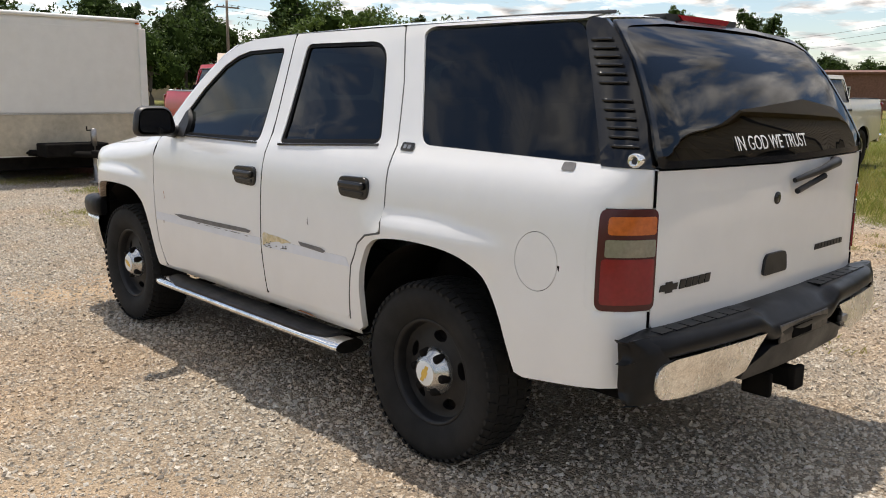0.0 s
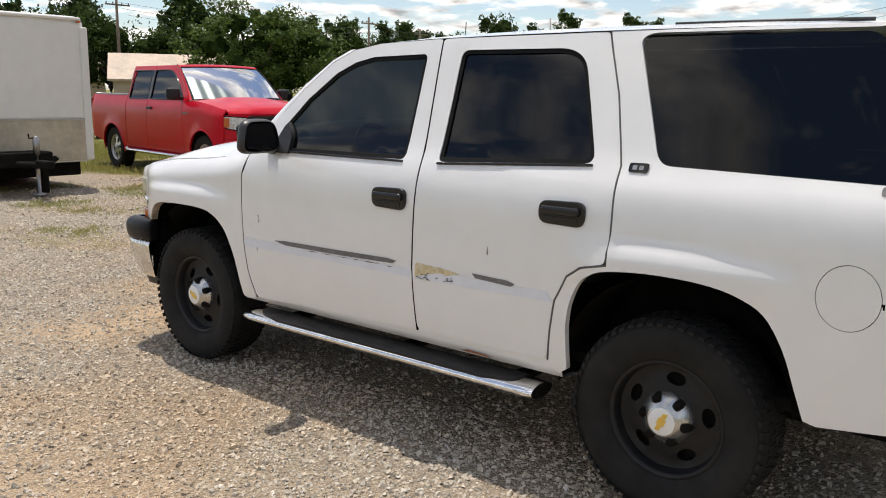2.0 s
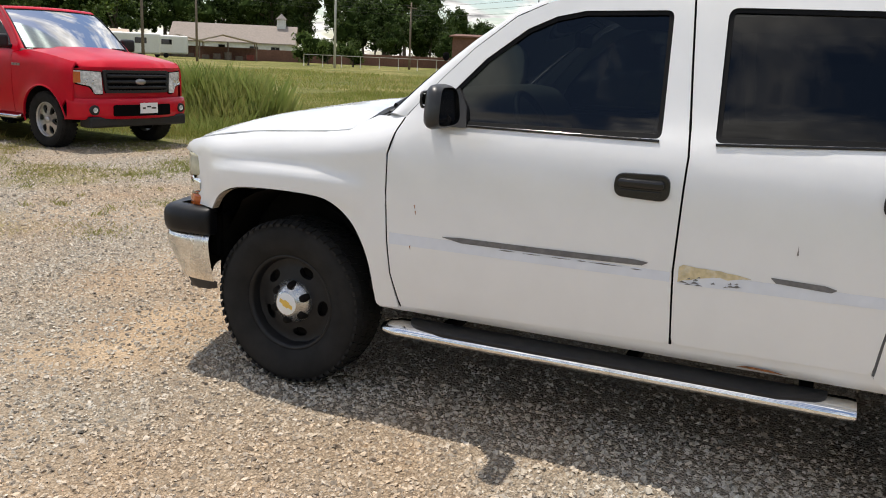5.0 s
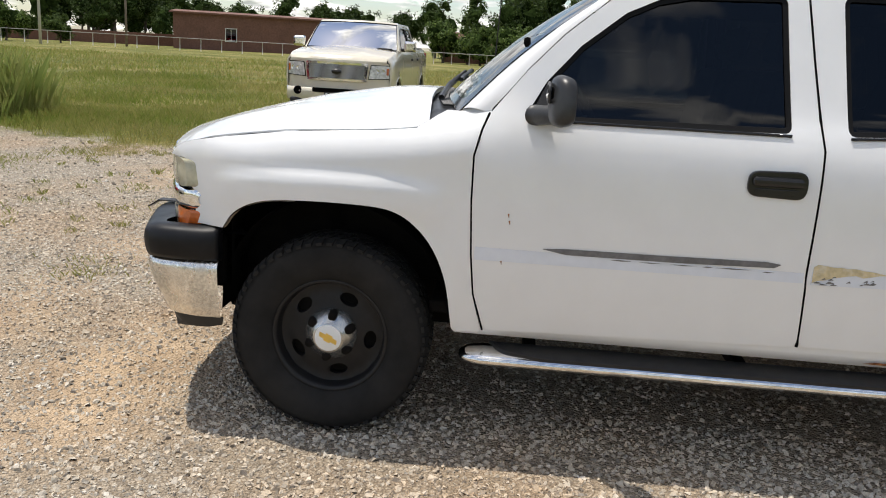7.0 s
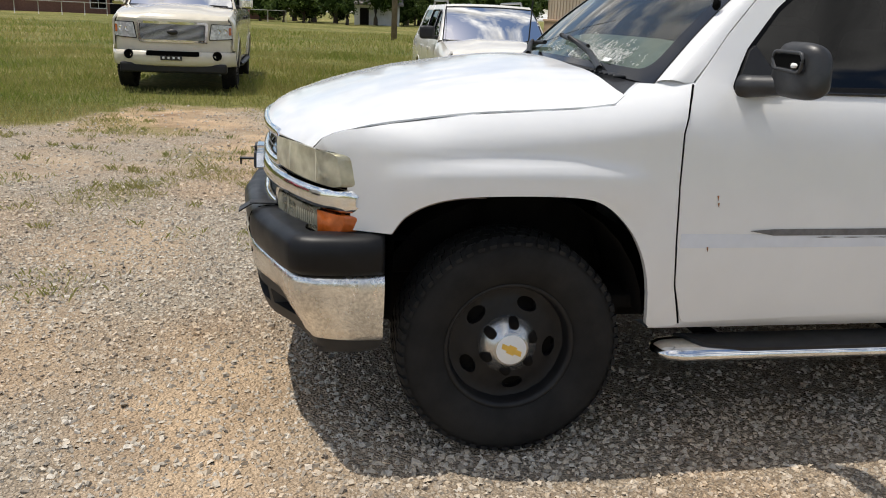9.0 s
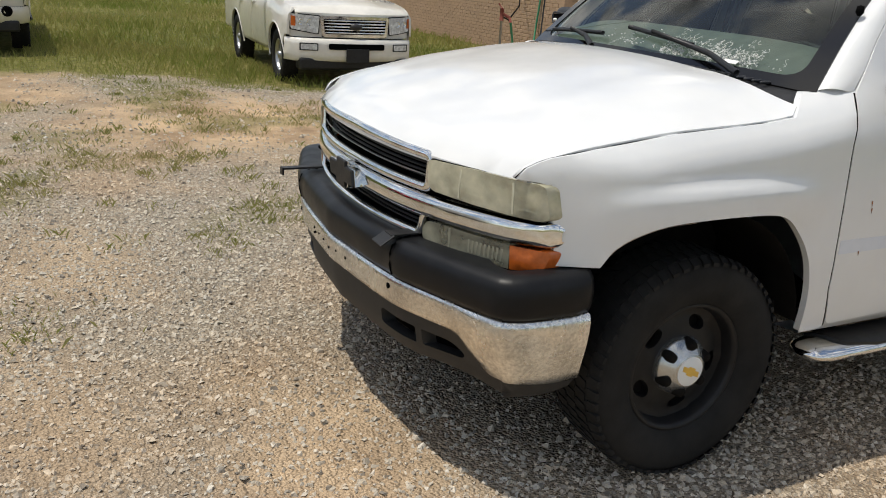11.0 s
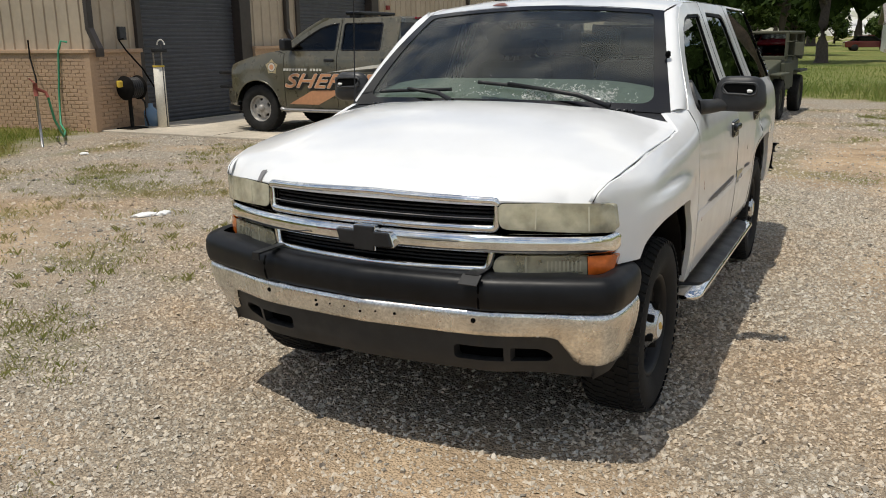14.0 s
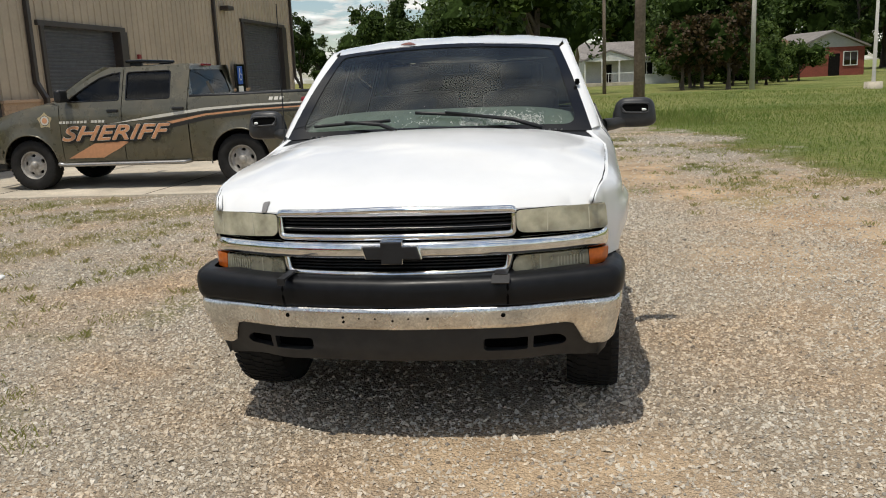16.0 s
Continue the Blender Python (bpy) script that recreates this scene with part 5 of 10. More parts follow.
    chip = skin("paint_chip", rpoly([(0.565, 2.185, 0.01), (0.60, 2.18, 0.01), (0.60, 2.225, 0.01), (0.575, 2.225, 0.01)], 0.1), [], lambda x, y: (x, y, hood_z(x, y) + 0.002), (0, 0, -1), 0.03, 0.001)
    part("paint_chip", chip, M_TAPE, car)
    # dark tube along the hood gap, its colour standing in for shade
    for s in (LEFT, 1):
        line = [(s * (hood_edge(y) + 0.002), y, SUV_ZC(y) - 0.007) for y in (1.15, 1.17, 1.25, 1.4, 1.6, 1.8, 1.95, 2.03, 2.064, 2.10, 2.125)]
        part("hood_seam", tube("hood_seam", line, 0.0017, 6), M_GAP, car)
    # near-black panel added to close the gap below the lamps, as its shade
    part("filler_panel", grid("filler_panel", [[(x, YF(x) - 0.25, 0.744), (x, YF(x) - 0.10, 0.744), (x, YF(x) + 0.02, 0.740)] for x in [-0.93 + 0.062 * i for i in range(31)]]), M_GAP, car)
    # grille: chrome frames, dark openings with slats, bar and emblem
    def face(name, pts, mat, off=0.0, depth=0.05, holes=(), label="", step=0.05, parent=None):
        return part(name, skin(name, rpoly(pts, 0.05), [rpoly(h, 0.05) for h in holes], lambda x, z: (x, YF(x) + off, z), (0, -1, 0), step, depth), mat, parent or car, label)
    gr = new("grille")
    gr.parent = car
    gr["label"] = "chrome grille surround with dark slatted openings"
    def frame_loop(pts, r, lean=0.0):
        loop = rpoly(pts, 0.06)
        loop = [(x, YF(x) - 0.002 + lean, z) for x, z in loop]
        return tube("grille_frame", loop + loop[:2], r, 10, False)
    part("grille_frame", frame_loop([(-0.508, 0.918, 0.02), (-0.516, 1.022, 0.02), (0, 1.034), (0.516, 1.022, 0.02), (0.508, 0.918, 0.02)], 0.0155), M_CHROME, gr)
    part("grille_frame", frame_loop([(-0.478, 0.762, 0.025), (-0.498, 0.842, 0.02), (0.498, 0.842, 0.02), (0.478, 0.762, 0.025), (0, 0.754)], 0.0155), M_CHROME, gr)
    # near-black sheet stands in for the shade behind the grille openings
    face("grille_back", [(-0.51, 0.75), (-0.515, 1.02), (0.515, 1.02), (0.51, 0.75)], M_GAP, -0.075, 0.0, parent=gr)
    for z0 in (0.942, 0.957, 0.972, 0.987, 1.002, 0.778, 0.792, 0.806, 0.820, 0.834):
        pts = [(x, YF(x) - 0.035, z0) for x in [-0.50 + 0.05 * i for i in range(21)]]
        part("slat", tube("slat", pts, 0.0045, 5), M_BLACKPL, gr)
    part("grille_wire", tube("grille_wire", [(x, YF(x) - 0.008, 0.955) for x in [-0.50 + 0.05 * i for i in range(21)]], 0.0025, 5), M_STEEL, gr)
    rows = []
    for x in [-0.912, -0.910, -0.904] + [-0.894 + 1.788 * i / 48 for i in range(49)] + [0.904, 0.910, 0.912]:
        e = math.sqrt(min(1.0, 0.2 + (0.9121 - abs(x)) / 0.012))
        rows.append([(x, YF(x) - 14.0 * max(0.0, abs(x) - 0.86) ** 2 - 0.035 + (0.056 - 0.016 * smooth01((abs(x) - 0.80) / 0.1)) * e * c, 0.862 + 0.0375 * e * sn) for c, sn in ((0.0, 1.0), (0.5, 1.0), (0.82, 0.86), (0.97, 0.55), (1.0, 0.1), (1.0, -0.4), (0.9, -0.8), (0.6, -1.0), (0.0, -1.0))])
    part("chrome_bar", grid("chrome_bar", rows), M_CHROME, gr, "chrome bar across the lamps and grille")
    part("emblem", extrude2("emblem", [(a, b + 0.858) for a, b in bow_shape(0.250)], "y", 2.310, 2.342, 0.004), M_BLACKPL, gr, "black emblem plate")
    part("emblem_edge", extrude2("emblem_edge", [(a, b + 0.858) for a, b in bow_shape(0.264)], "y", 2.300, 2.332, 0.003), M_CHROME, gr)
    part("core_support", skin("core_support", rpoly([(-0.9, 0.45), (-0.9, 1.0), (0.9, 1.0), (0.9, 0.45)], 0.2), [], lambda x, z: (x, 1.95 - 0.1 * x * x, z), (0, -1, 0), 0.3, 0), M_DARK, car)
    # front bumper
    plan = pchip([0.0, 0.45, 0.7, 0.83, 0.90, 0.94], [2.372, 2.330, 2.262, 2.220, 2.194, 2.178])
    def raw_pt(a):
        if a < 0.86:
            x = 0.94 * abs(a) / 0.86
            return x, plan(x)
        t = (a - 0.86) / 0.14
        return 0.94 + 0.022 * math.sin(min(1.0, 1.6 * t) * math.pi / 2), 2.178 - 0.275 * t
    def soft_pt(a):
        """The plan line with its corner rounded off."""
        w = 0.034 * smooth01((a - 0.5) / 0.2)
        q = [raw_pt(a + w * k / 6) for k in range(-6, 7)]
        return sum(p[0] for p in q) / 13, sum(p[1] for p in q) / 13
    def draw_in(u, z):
        """How far the face draws in under the bumper."""
        a = abs(u)
        deep = 0.018 + 0.052 * smooth01((a - 0.45) / 0.28) - 0.040 * smooth01((a - 0.83) / 0.13)
        return deep * min(1.05, max(0.0, (0.63 - z) / 0.20)) ** 1.6
    def bumper_pt(u, out=0.0):
        """u in -1..1 along the bumper; x, y of its face."""
        a = abs(u)
        x, y = soft_pt(a)
        xa, ya = soft_pt(max(0.0, a - 0.008))
        xb, yb = soft_pt(a + 0.008)
        n = Vector((ya - yb, xb - xa)).normalized() if a > 0.01 else Vector((0, 1))
        return math.copysign(x + n.x * out, u), y + n.y * out
    us = sorted({-1.0, -0.992, 0.992, 1.0} | {i / 36 for i in range(-35, 36)} | {sg * (0.80 + 0.012 * i) for i in range(14) for sg in (-1, 1)})
    fb = new("front_bumper")
    fb.parent = car
    fb["label"] = "chrome front bumper with black rubber pad"
    rows = []
    for u, closing in [(-1.0, 1.0), (-1.0, 0.35)] + [(u, 0.0) for u in us] + [(1.0, 0.35), (1.0, 1.0)]:
        a = abs(u)
        zt = 0.752 + 0.016 * a ** 2
        zb = 0.624 + 0.012 * a ** 2
        proud = 0.008 * smooth01((a - 0.435) / 0.014) - 0.016 * smooth01((a - 0.985) / 0.015)
        shelf = -0.05 - 0.11 * (1 - smooth01((a - 0.6) / 0.2))
        ring = [(shelf, 1.0), (shelf * 0.45, 1.0), (-0.018, 0.99), (0.002, 0.945), (0.016, 0.86), (0.024, 0.73), (0.027, 0.56), (0.026, 0.36), (0.021, 0.16), (0.013, 0.03), (-0.03, -0.02)]
        rows.append([bumper_pt(u, (o + proud if o > -0.02 else o) * (1 - closing) - 0.045 * closing - 0.012) + (zb + (zt - zb) * (k + (0.5 - k) * 0.3 * closing),) for o, k in ring])
    part("bumper_pad", grid("bumper_pad", rows), M_PAD, fb, "black rubber bumper pad")
    # dark tubes drawn as the shade in the pad's grooves
    for sx in (-1, 1):
        part("pad_groove", tube("pad_groove", [bumper_pt(sx * 0.442, o - 0.006) + (0.63 + 0.12 * k,) for o, k in ((0.014, 0.06), (0.024, 0.35), (0.024, 0.62), (0.016, 0.84), (-0.01, 0.98), (-0.05, 1.01))], 0.006, 6), M_GAP, fb)
    def low(u):
        return 0.530 - 0.124 * smooth01((abs(u) - 0.68) / 0.09) - 0.002 * abs(u)
    rows = []
    for u in us:
        zt, zb = 0.628 + 0.010 * abs(u) ** 2, low(u)
        rows.append([bumper_pt(u, o - draw_in(u, zt + (zb - zt) * k)) + (zt + (zb - zt) * k,) for o, k in ((-0.02, 0), (0.002, 0.03), (0.010, 0.12), (0.012, 0.25), (0.012, 0.45), (0.010, 0.62), (0.009, 0.8), (0.008, 0.97), (0.0, 1.0))])
    part("bumper_face", grid("bumper_face", rows), M_DULLCHROME, fb, "pitted chrome bumper face")
    # near-black discs stand in for the shade inside the bolt holes
    for u, zz, rr in ((-0.423, 0.590, 0.010), (0.432, 0.590, 0.010), (-0.135, 0.582, 0.006), (0.20, 0.586, 0.006), (0.20, 0.565, 0.005), (0.0, 0.575, 0.005), (0.07, 0.582, 0.004), (-0.06, 0.582, 0.004), (0.135, 0.582, 0.004)):
        x, y = bumper_pt(u, 0.0115)
        part("bolt_hole", moved(lathe("bolt_hole", [(-0.01, rr), (0.0005, rr), (0.001, 0.0)], 10, "y"), Matrix.Translation((x, y, zz))), M_GAP, fb)
    for sx in (-1, 1):
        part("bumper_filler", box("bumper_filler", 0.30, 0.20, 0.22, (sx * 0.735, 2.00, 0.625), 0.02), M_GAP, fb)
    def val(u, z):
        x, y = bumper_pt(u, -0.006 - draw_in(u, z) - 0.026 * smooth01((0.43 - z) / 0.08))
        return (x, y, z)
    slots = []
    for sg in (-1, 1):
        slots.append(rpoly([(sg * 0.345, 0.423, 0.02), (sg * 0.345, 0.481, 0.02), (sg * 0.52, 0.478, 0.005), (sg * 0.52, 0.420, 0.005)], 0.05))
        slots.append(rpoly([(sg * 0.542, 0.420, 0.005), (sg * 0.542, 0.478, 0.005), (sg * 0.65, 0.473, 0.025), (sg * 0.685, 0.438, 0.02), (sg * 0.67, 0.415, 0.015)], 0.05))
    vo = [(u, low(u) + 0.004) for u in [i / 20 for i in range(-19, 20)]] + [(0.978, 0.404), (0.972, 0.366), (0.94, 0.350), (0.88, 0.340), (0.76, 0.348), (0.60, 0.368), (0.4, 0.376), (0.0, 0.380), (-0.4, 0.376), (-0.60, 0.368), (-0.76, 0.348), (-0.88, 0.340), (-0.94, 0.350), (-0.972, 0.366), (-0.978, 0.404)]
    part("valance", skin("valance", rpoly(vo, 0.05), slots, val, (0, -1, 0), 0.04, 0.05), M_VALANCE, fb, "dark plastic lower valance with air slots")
    # near-black sheet puts the shade behind the air slots into colour
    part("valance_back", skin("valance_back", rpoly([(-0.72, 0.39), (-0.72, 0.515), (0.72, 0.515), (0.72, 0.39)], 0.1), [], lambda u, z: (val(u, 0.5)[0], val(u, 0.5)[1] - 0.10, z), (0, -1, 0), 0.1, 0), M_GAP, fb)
    for x in (-0.46, 0.46):
        y0 = bumper_pt(x / 1.08)[1]
        if x < 0:
            arm = join_meshes("tag_bracket", [box("a", 0.055, 0.13, 0.005, (x, y0 - 0.05, 0.765), 0.001), moved(box("b", 0.075, 0.055, 0.005, (0, 0, 0), 0.001), pose(x, y0 + 0.030, 0.751, -32))])
        else:
            arm = join_meshes("tag_bracket", [box("a", 0.035, 0.25, 0.008, (x, y0 - 0.025, 0.768), 0.001), box("b", 0.035, 0.008, 0.030, (x, y0 + 0.098, 0.757), 0.001)])
        part("tag_bracket", arm, M_BLACKPL, fb, "bent black tag bracket")
    # windshield, seal, cowl, wipers
    def ws(u, v, off=0.0):
        """u across -1..1, v from sill 0 to header 1."""
        xb, xt = 0.845, 0.672
        x = u * (xb + (xt - xb) * v)
        yb, yt = 1.115 - 0.095 * u * u, 0.505 - 0.03 * u * u
        zb, zt = 1.285 - 0.025 * u * u, 1.757 - 0.038 * u * u
        bow = 0.028 * math.sin(math.pi * v)
        return (x, yb + (yt - yb) * v + bow * 0.6 + off * 0.6, zb + (zt - zb) * v + bow * 0.8 + off * 0.8)
    wsg = part("windshield", skin("windshield", rpoly([(-1, 0), (1, 0), (1, 1), (-1, 1)], 0.1), [], lambda u, v: ws(u, v), (0, -0.6, -0.8), 0.1, 0), M_WIND, car, "dusty windshield with dried water marks")
    part("windshield_seal", skin("windshield_seal", rpoly([(-1.02, -0.02), (1.02, -0.02), (1.02, 1.02), (-1.02, 1.02)], 0.05), [rpoly([(-0.935, 0.045, 0.10), (-0.3, 0.030), (0.3, 0.030), (0.935, 0.045, 0.10), (0.945, 0.965, 0.05), (-0.945, 0.965, 0.05)], 0.05)],
                                lambda u, v: ws(u, v, 0.005), (0, -0.6, -0.8), 0.05, 0.006), M_FRIT, wsg)
    part("tint_band", skin("tint_band", rpoly([(-0.95, 0.84), (0.95, 0.84), (0.95, 0.96), (-0.95, 0.96)], 0.1), [], lambda u, v: ws(u, v, -0.004), (0, -0.6, -0.8), 0.1, 0), M_GLASSF, wsg)
    rr = random.Random(5)
    tracks = []
    for k in range(300):
        u, v = (rr.uniform(-0.72, -0.18) if k < 260 else rr.uniform(-0.85, 0.2)), 0.05 + abs(rr.gauss(0, 0.055))
        pts = []
        for j in range(rr.randint(4, 9)):
            pts.append(ws(u, v, 0.003))
            u += rr.uniform(-0.014, 0.014)
            v += rr.uniform(-0.014, 0.016)
        tracks.append(tube("t", pts, rr.uniform(0.0004, 0.0009), 3, False))
    for k in range(70):
        u, v = rr.uniform(-0.8, 0.3), 0.06 + abs(rr.gauss(0, 0.07))
        p = Vector(ws(u, v, 0.003))
        tracks.append(moved(lathe("t", [(-0.002, 0.003 * rr.random()), (0.0, 0.0045 * rr.random() + 0.001), (0.002, 0.001)], 5, "z"), Matrix.Translation(p)))
    wm = tagged(part("dried_water", join_meshes("dried_water", tracks), M_DECAL, wsg, "white dried water marks"), kind="stuff")
    cw = [[(x, ws(x / 0.845, 0)[1] + dy, ws(x / 0.845, 0)[2] + dz) for dy, dz in ((-0.03, -0.01), (0.02, -0.012), (0.08, -0.022), (0.12, -0.045))] for x in [-0.86 + 0.043 * i for i in range(41)]]
    cowl = part("cowl", grid("cowl", cw), M_BLACKPL, car, "black slotted cowl panel")
    for i in range(44):
        x = -0.70 + 0.0325 * i
        y0, z0 = ws(x / 0.845, 0)[1:]
        part("cowl_rib", box("cowl_rib", 0.012, 0.045, 0.010, (x, y0 + 0.030, z0 - 0.002), 0.003, 1), M_GREYPL, cowl)
    for x0, xa, xb, va, vb in ((0.20, 0.25, 0.71, 0.085, 0.075), (-0.60, -0.31, 0.11, 0.095, 0.150)):
        pb = Vector(ws(x0 / 0.845, 0.0)) + Vector((0, 0.05, 0.012))
        tip = Vector(ws((xa + (xb - xa) * 0.58) / 0.845, va + (vb - va) * 0.58, 0.034))
        w = part("wiper", tube("wiper_arm", [pb, pb.lerp(tip, 0.3) + Vector((0, 0, 0.02)), tip], [0.013, 0.011, 0.008], 8), M_BLACKPL, car, "black wiper arm and blade")
        bl = [ws((xa + (xb - xa) * t) / 0.845, va + (vb - va) * t, 0.022) for t in [i / 8 for i in range(9)]]
        part("wiper_blade", tube("wiper_blade", bl, 0.010, 6), M_BLACKPL, w)
    part("washer_note", box("washer_note", 0.07, 0.02, 0.002, (0, 0, 0), 0.0005), M_DECAL, wsg, "white sticker", Matrix.Translation(ws(-0.60, 0.055, 0.008)) @ Matrix.Rotation(radians(-35), 4, "X"))
    for s in (LEFT, 1):
        rows = []
        for k in range(10):
            y = 0.905 + 0.024 * k
            o = Vector((s * (suv_side(y, SUV_ZC(y) - 0.004) - 0.004), y, SUV_ZC(y) - 0.003))
            i = Vector(ws(s * 1.0, max(0.0, min(0.3, (1.02 - y) / 0.545)), -0.006))
            if k > 5:
                i.y += y - 1.02
                i.z -= 0.5 * (y - 1.02)
            rows.append([o, o.lerp(i, 0.5) + Vector((0, 0, 0.004)), i])
        part("cowl_corner", grid("cowl_corner", rows), M_WHITE, car)
    # A-pillars and roof
    stations = [(0.475, 0.672, 1.720, 1.762), (0.40, 0.690, 1.743, 1.784), (0.30, 0.702, 1.762, 1.802), (0.15, 0.712, 1.780, 1.820), (-0.1, 0.716, 1.790, 1.832), (-0.5, 0.718, 1.795, 1.840),
                (-1.0, 0.718, 1.797, 1.842), (-1.5, 0.716, 1.794, 1.838), (-1.8, 0.712, 1.790, 1.832), (-1.93, 0.705, 1.784, 1.824), (-2.0, 0.70, 1.780, 1.815), (-2.03, 0.695, 1.778, 1.808)]
    rows = []
    for y, w, ze, zc in stations:
        row = []
        for i in range(25):
            u = -1 + i / 12
            z = ze + (zc - ze) * (1 - abs(u) ** 2.6)
            rib = 0.006 * (0.5 + 0.5 * math.cos(u * 20)) * smooth01((0.35 - y) / 0.2) * smooth01((y + 1.9) / 0.2) * (1 if abs(u) < 0.8 else 0)
            yy = y + (0.03 * (1 - u * u) if y > 0.45 else 0.015 * (1 - u * u) if y > 0.35 else 0)
            row.append((u * w, yy, z + rib))
        rows.append(row)
    roof = part("roof", grid("roof", rows), M_WHITE, car)
    for x in (-0.40, 0.40):
        part("roof_strip", tube("roof_strip", [(x, -1.15, 1.838), (x, -1.6, 1.835), (x, -1.90, 1.828)], 0.008, 6), M_GREYPL, roof, "dark roof strip")
    for s in (LEFT, 1):
        outer = [(0.36, 1.752), (0.5, 1.688), (0.66, 1.553), (0.78, 1.425), (0.86, 1.325), (0.91, 1.266), (0.93, 1.262)]
        inner = [0.99, 0.93, 0.68, 0.45, 0.25, 0.07, 0.0]
        rows = []
        for (y, z), v in zip(outer, inner):
            a = Vector((s * (suv_side(y, z) - 0.002), y, z))
            b = Vector(ws(s * 1.012, v, 0.0))
            row = []
            for i in range(7):
                t = i / 6
                p = a.lerp(b, t)
                n = Vector((s * 0.6, 0.5, 0.6)).normalized()
                row.append(p + n * 0.018 * math.sin(math.pi * t) ** 0.8)
            rows.append(row)
        part("windshield_pillar", grid("windshield_pillar", rows), M_WHITE, car)
        p = Vector(ws(s * 1.0, 0.45)) + Vector((s * 0.02, 0.005, 0.02))
        part("pillar_spot_lamp_stub", lathe("stub", [(-0.012, 0.006), (0.0, 0.014), (0.02, 0.012), (0.024, 0.0)], 10, "z"), M_GAP, car, "", Matrix.Translation(p)) if s == LEFT else None
    tear = skin("roof_tear", rpoly([(0.19, 0.468, 0.005), (0.285, 0.462, 0.005), (0.27, 0.425, 0.01), (0.235, 0.408, 0.005)], 0.1), [], lambda x, y: (x, y, 1.762 + (0.5 - y) * 0.28 + 0.006), (0, 0, -1), 0.03, 0.004)
    part("paint_peel", tear, material("red_primer", (0.17, 0.065, 0.05), 0.8, grain=0.2, scale=60.0), roof, "peeled red-brown paint spot")
    # tailgate, rear glass, lamps
    def tail(name, pts, holes, mat, off=0.0, depth=0.03, parent=None, label="", step=0.06):
        return part(name, skin(name, rpoly(pts, 0.05), [rpoly(h, 0.05) for h in holes], lambda x, z: (x, suv_tail(x, z) - off, z), (0, 1, 0), step, depth), mat, parent or car, label)
    tg = tail("tailgate", [(-0.833, 0.738, 0.03), (-0.833, 1.10), (-0.835, 1.268, 0.01), (0, 1.256), (0.835, 1.268, 0.01), (0.833, 1.10), (0.833, 0.738, 0.03)], [], M_WHITE, label="white lower tailgate")
    part("tailgate_backing", skin("tailgate_backing", rpoly([(-0.87, 0.70), (-0.87, 1.27), (0.87, 1.27), (0.87, 0.70)], 0.1), [], lambda x, z: (x, suv_tail(x, z) + 0.02, z), (0, 1, 0), 0.1, 0), M_GAP, car)
    half_line = [(SUV_XC(z) - 0.003, z) for z in (1.345, 1.418, 1.525, 1.627, 1.712)]
    glass_line = [(-0.845, 1.276, 0.03)] + [(-x, z) for x, z in half_line] + [(-0.700, 1.770, 0.04), (-0.35, 1.797), (0, 1.802), (0.35, 1.797), (0.700, 1.770, 0.04)] + list(reversed(half_line)) + [(0.845, 1.276, 0.03), (0, 1.264)]
    glass_hole = [(-0.815, 1.300, 0.05)] + [(-x + 0.022, z) for x, z in half_line] + [(-0.66, 1.750, 0.05), (-0.35, 1.776), (0, 1.780), (0.35, 1.776), (0.66, 1.750, 0.05)] + [(x - 0.022, z) for x, z in reversed(half_line)] + [(0.815, 1.300, 0.05), (0, 1.288)]
    rg = tail("rear_glass", glass_line, [], M_GLASS, 0.006, 0.012, label="dark rear lift glass")
    tail("glass_edge", glass_line,
         [glass_hole], M_FRIT, 0.009, 0.004, parent=rg)
    def wide(me):
        return max(v.co.x for v in me.vertices) - min(v.co.x for v in me.vertices)
    said = ["IN", "GOD", "WE", "TRUST"]
    span = wide(lettering("rear_lettering", " ".join(said), 0.085, 0.0005))
    for k, word in enumerate(said):
        me = lettering("rear_lettering", word, 0.085, 0.0005)
        end = wide(lettering("rear_lettering", " ".join(said[:k + 1]), 0.085, 0.0005)) - span / 2
        shift = end - max(v.co.x for v in me.vertices)
        for v in me.vertices:
            x, z = 0.57 / span * (v.co.x + shift) - 0.07, 1.318 + 0.86 * v.co.y
            v.co = Vector((x, suv_tail(x, z) - 0.0115 - v.co.z, z))
        part("rear_lettering", me, M_DECAL, rg, "white lettering on the rear glass")
    def lamp_pt(x, z):
        return (x, SUV_YR(1.805) - 0.022 + 0.10 * x * x, z)
    part("brake_lamp", skin("brake_lamp", rpoly([(-0.17, 1.800, 0.008), (0.17, 1.800, 0.008), (0.20, 1.821, 0.008), (-0.20, 1.821, 0.008)], 0.05), [], lamp_pt, (0, 1, 0), 0.03, 0.05), material("brake_red", (0.42, 0.012, 0.02), 0.2, coat=0.6, grain=0.15, scale=60.0), car, "red high brake lamp")
    part("brake_lamp_bezel", skin("brake_lamp_bezel", rpoly([(-0.27, 1.797, 0.008), (0.27, 1.797, 0.008), (0.28, 1.823, 0.008), (-0.28, 1.823, 0.008)], 0.05), [], lambda x, z: (x, lamp_pt(x, z)[1] + 0.008, z), (0, 1, 0), 0.03, 0.10), M_GREYPL, car)
    tail("tail_handle", [(-0.102, 0.822, 0.02), (0.100, 0.822, 0.02), (0.085, 0.905, 0.03), (-0.088, 0.905, 0.03)], [], M_BLACKPL, 0.012, 0.02, parent=tg, label="black release handle")
    part("lock", moved(lathe("lock", [(0.0, 0.0), (0.001, 0.024), (0.02, 0.026)], 18, "y"), Matrix.Translation((-0.018, suv_tail(-0.018, 1.123) - 0.006, 1.123))), M_FRIT, tg, "black lock plug")
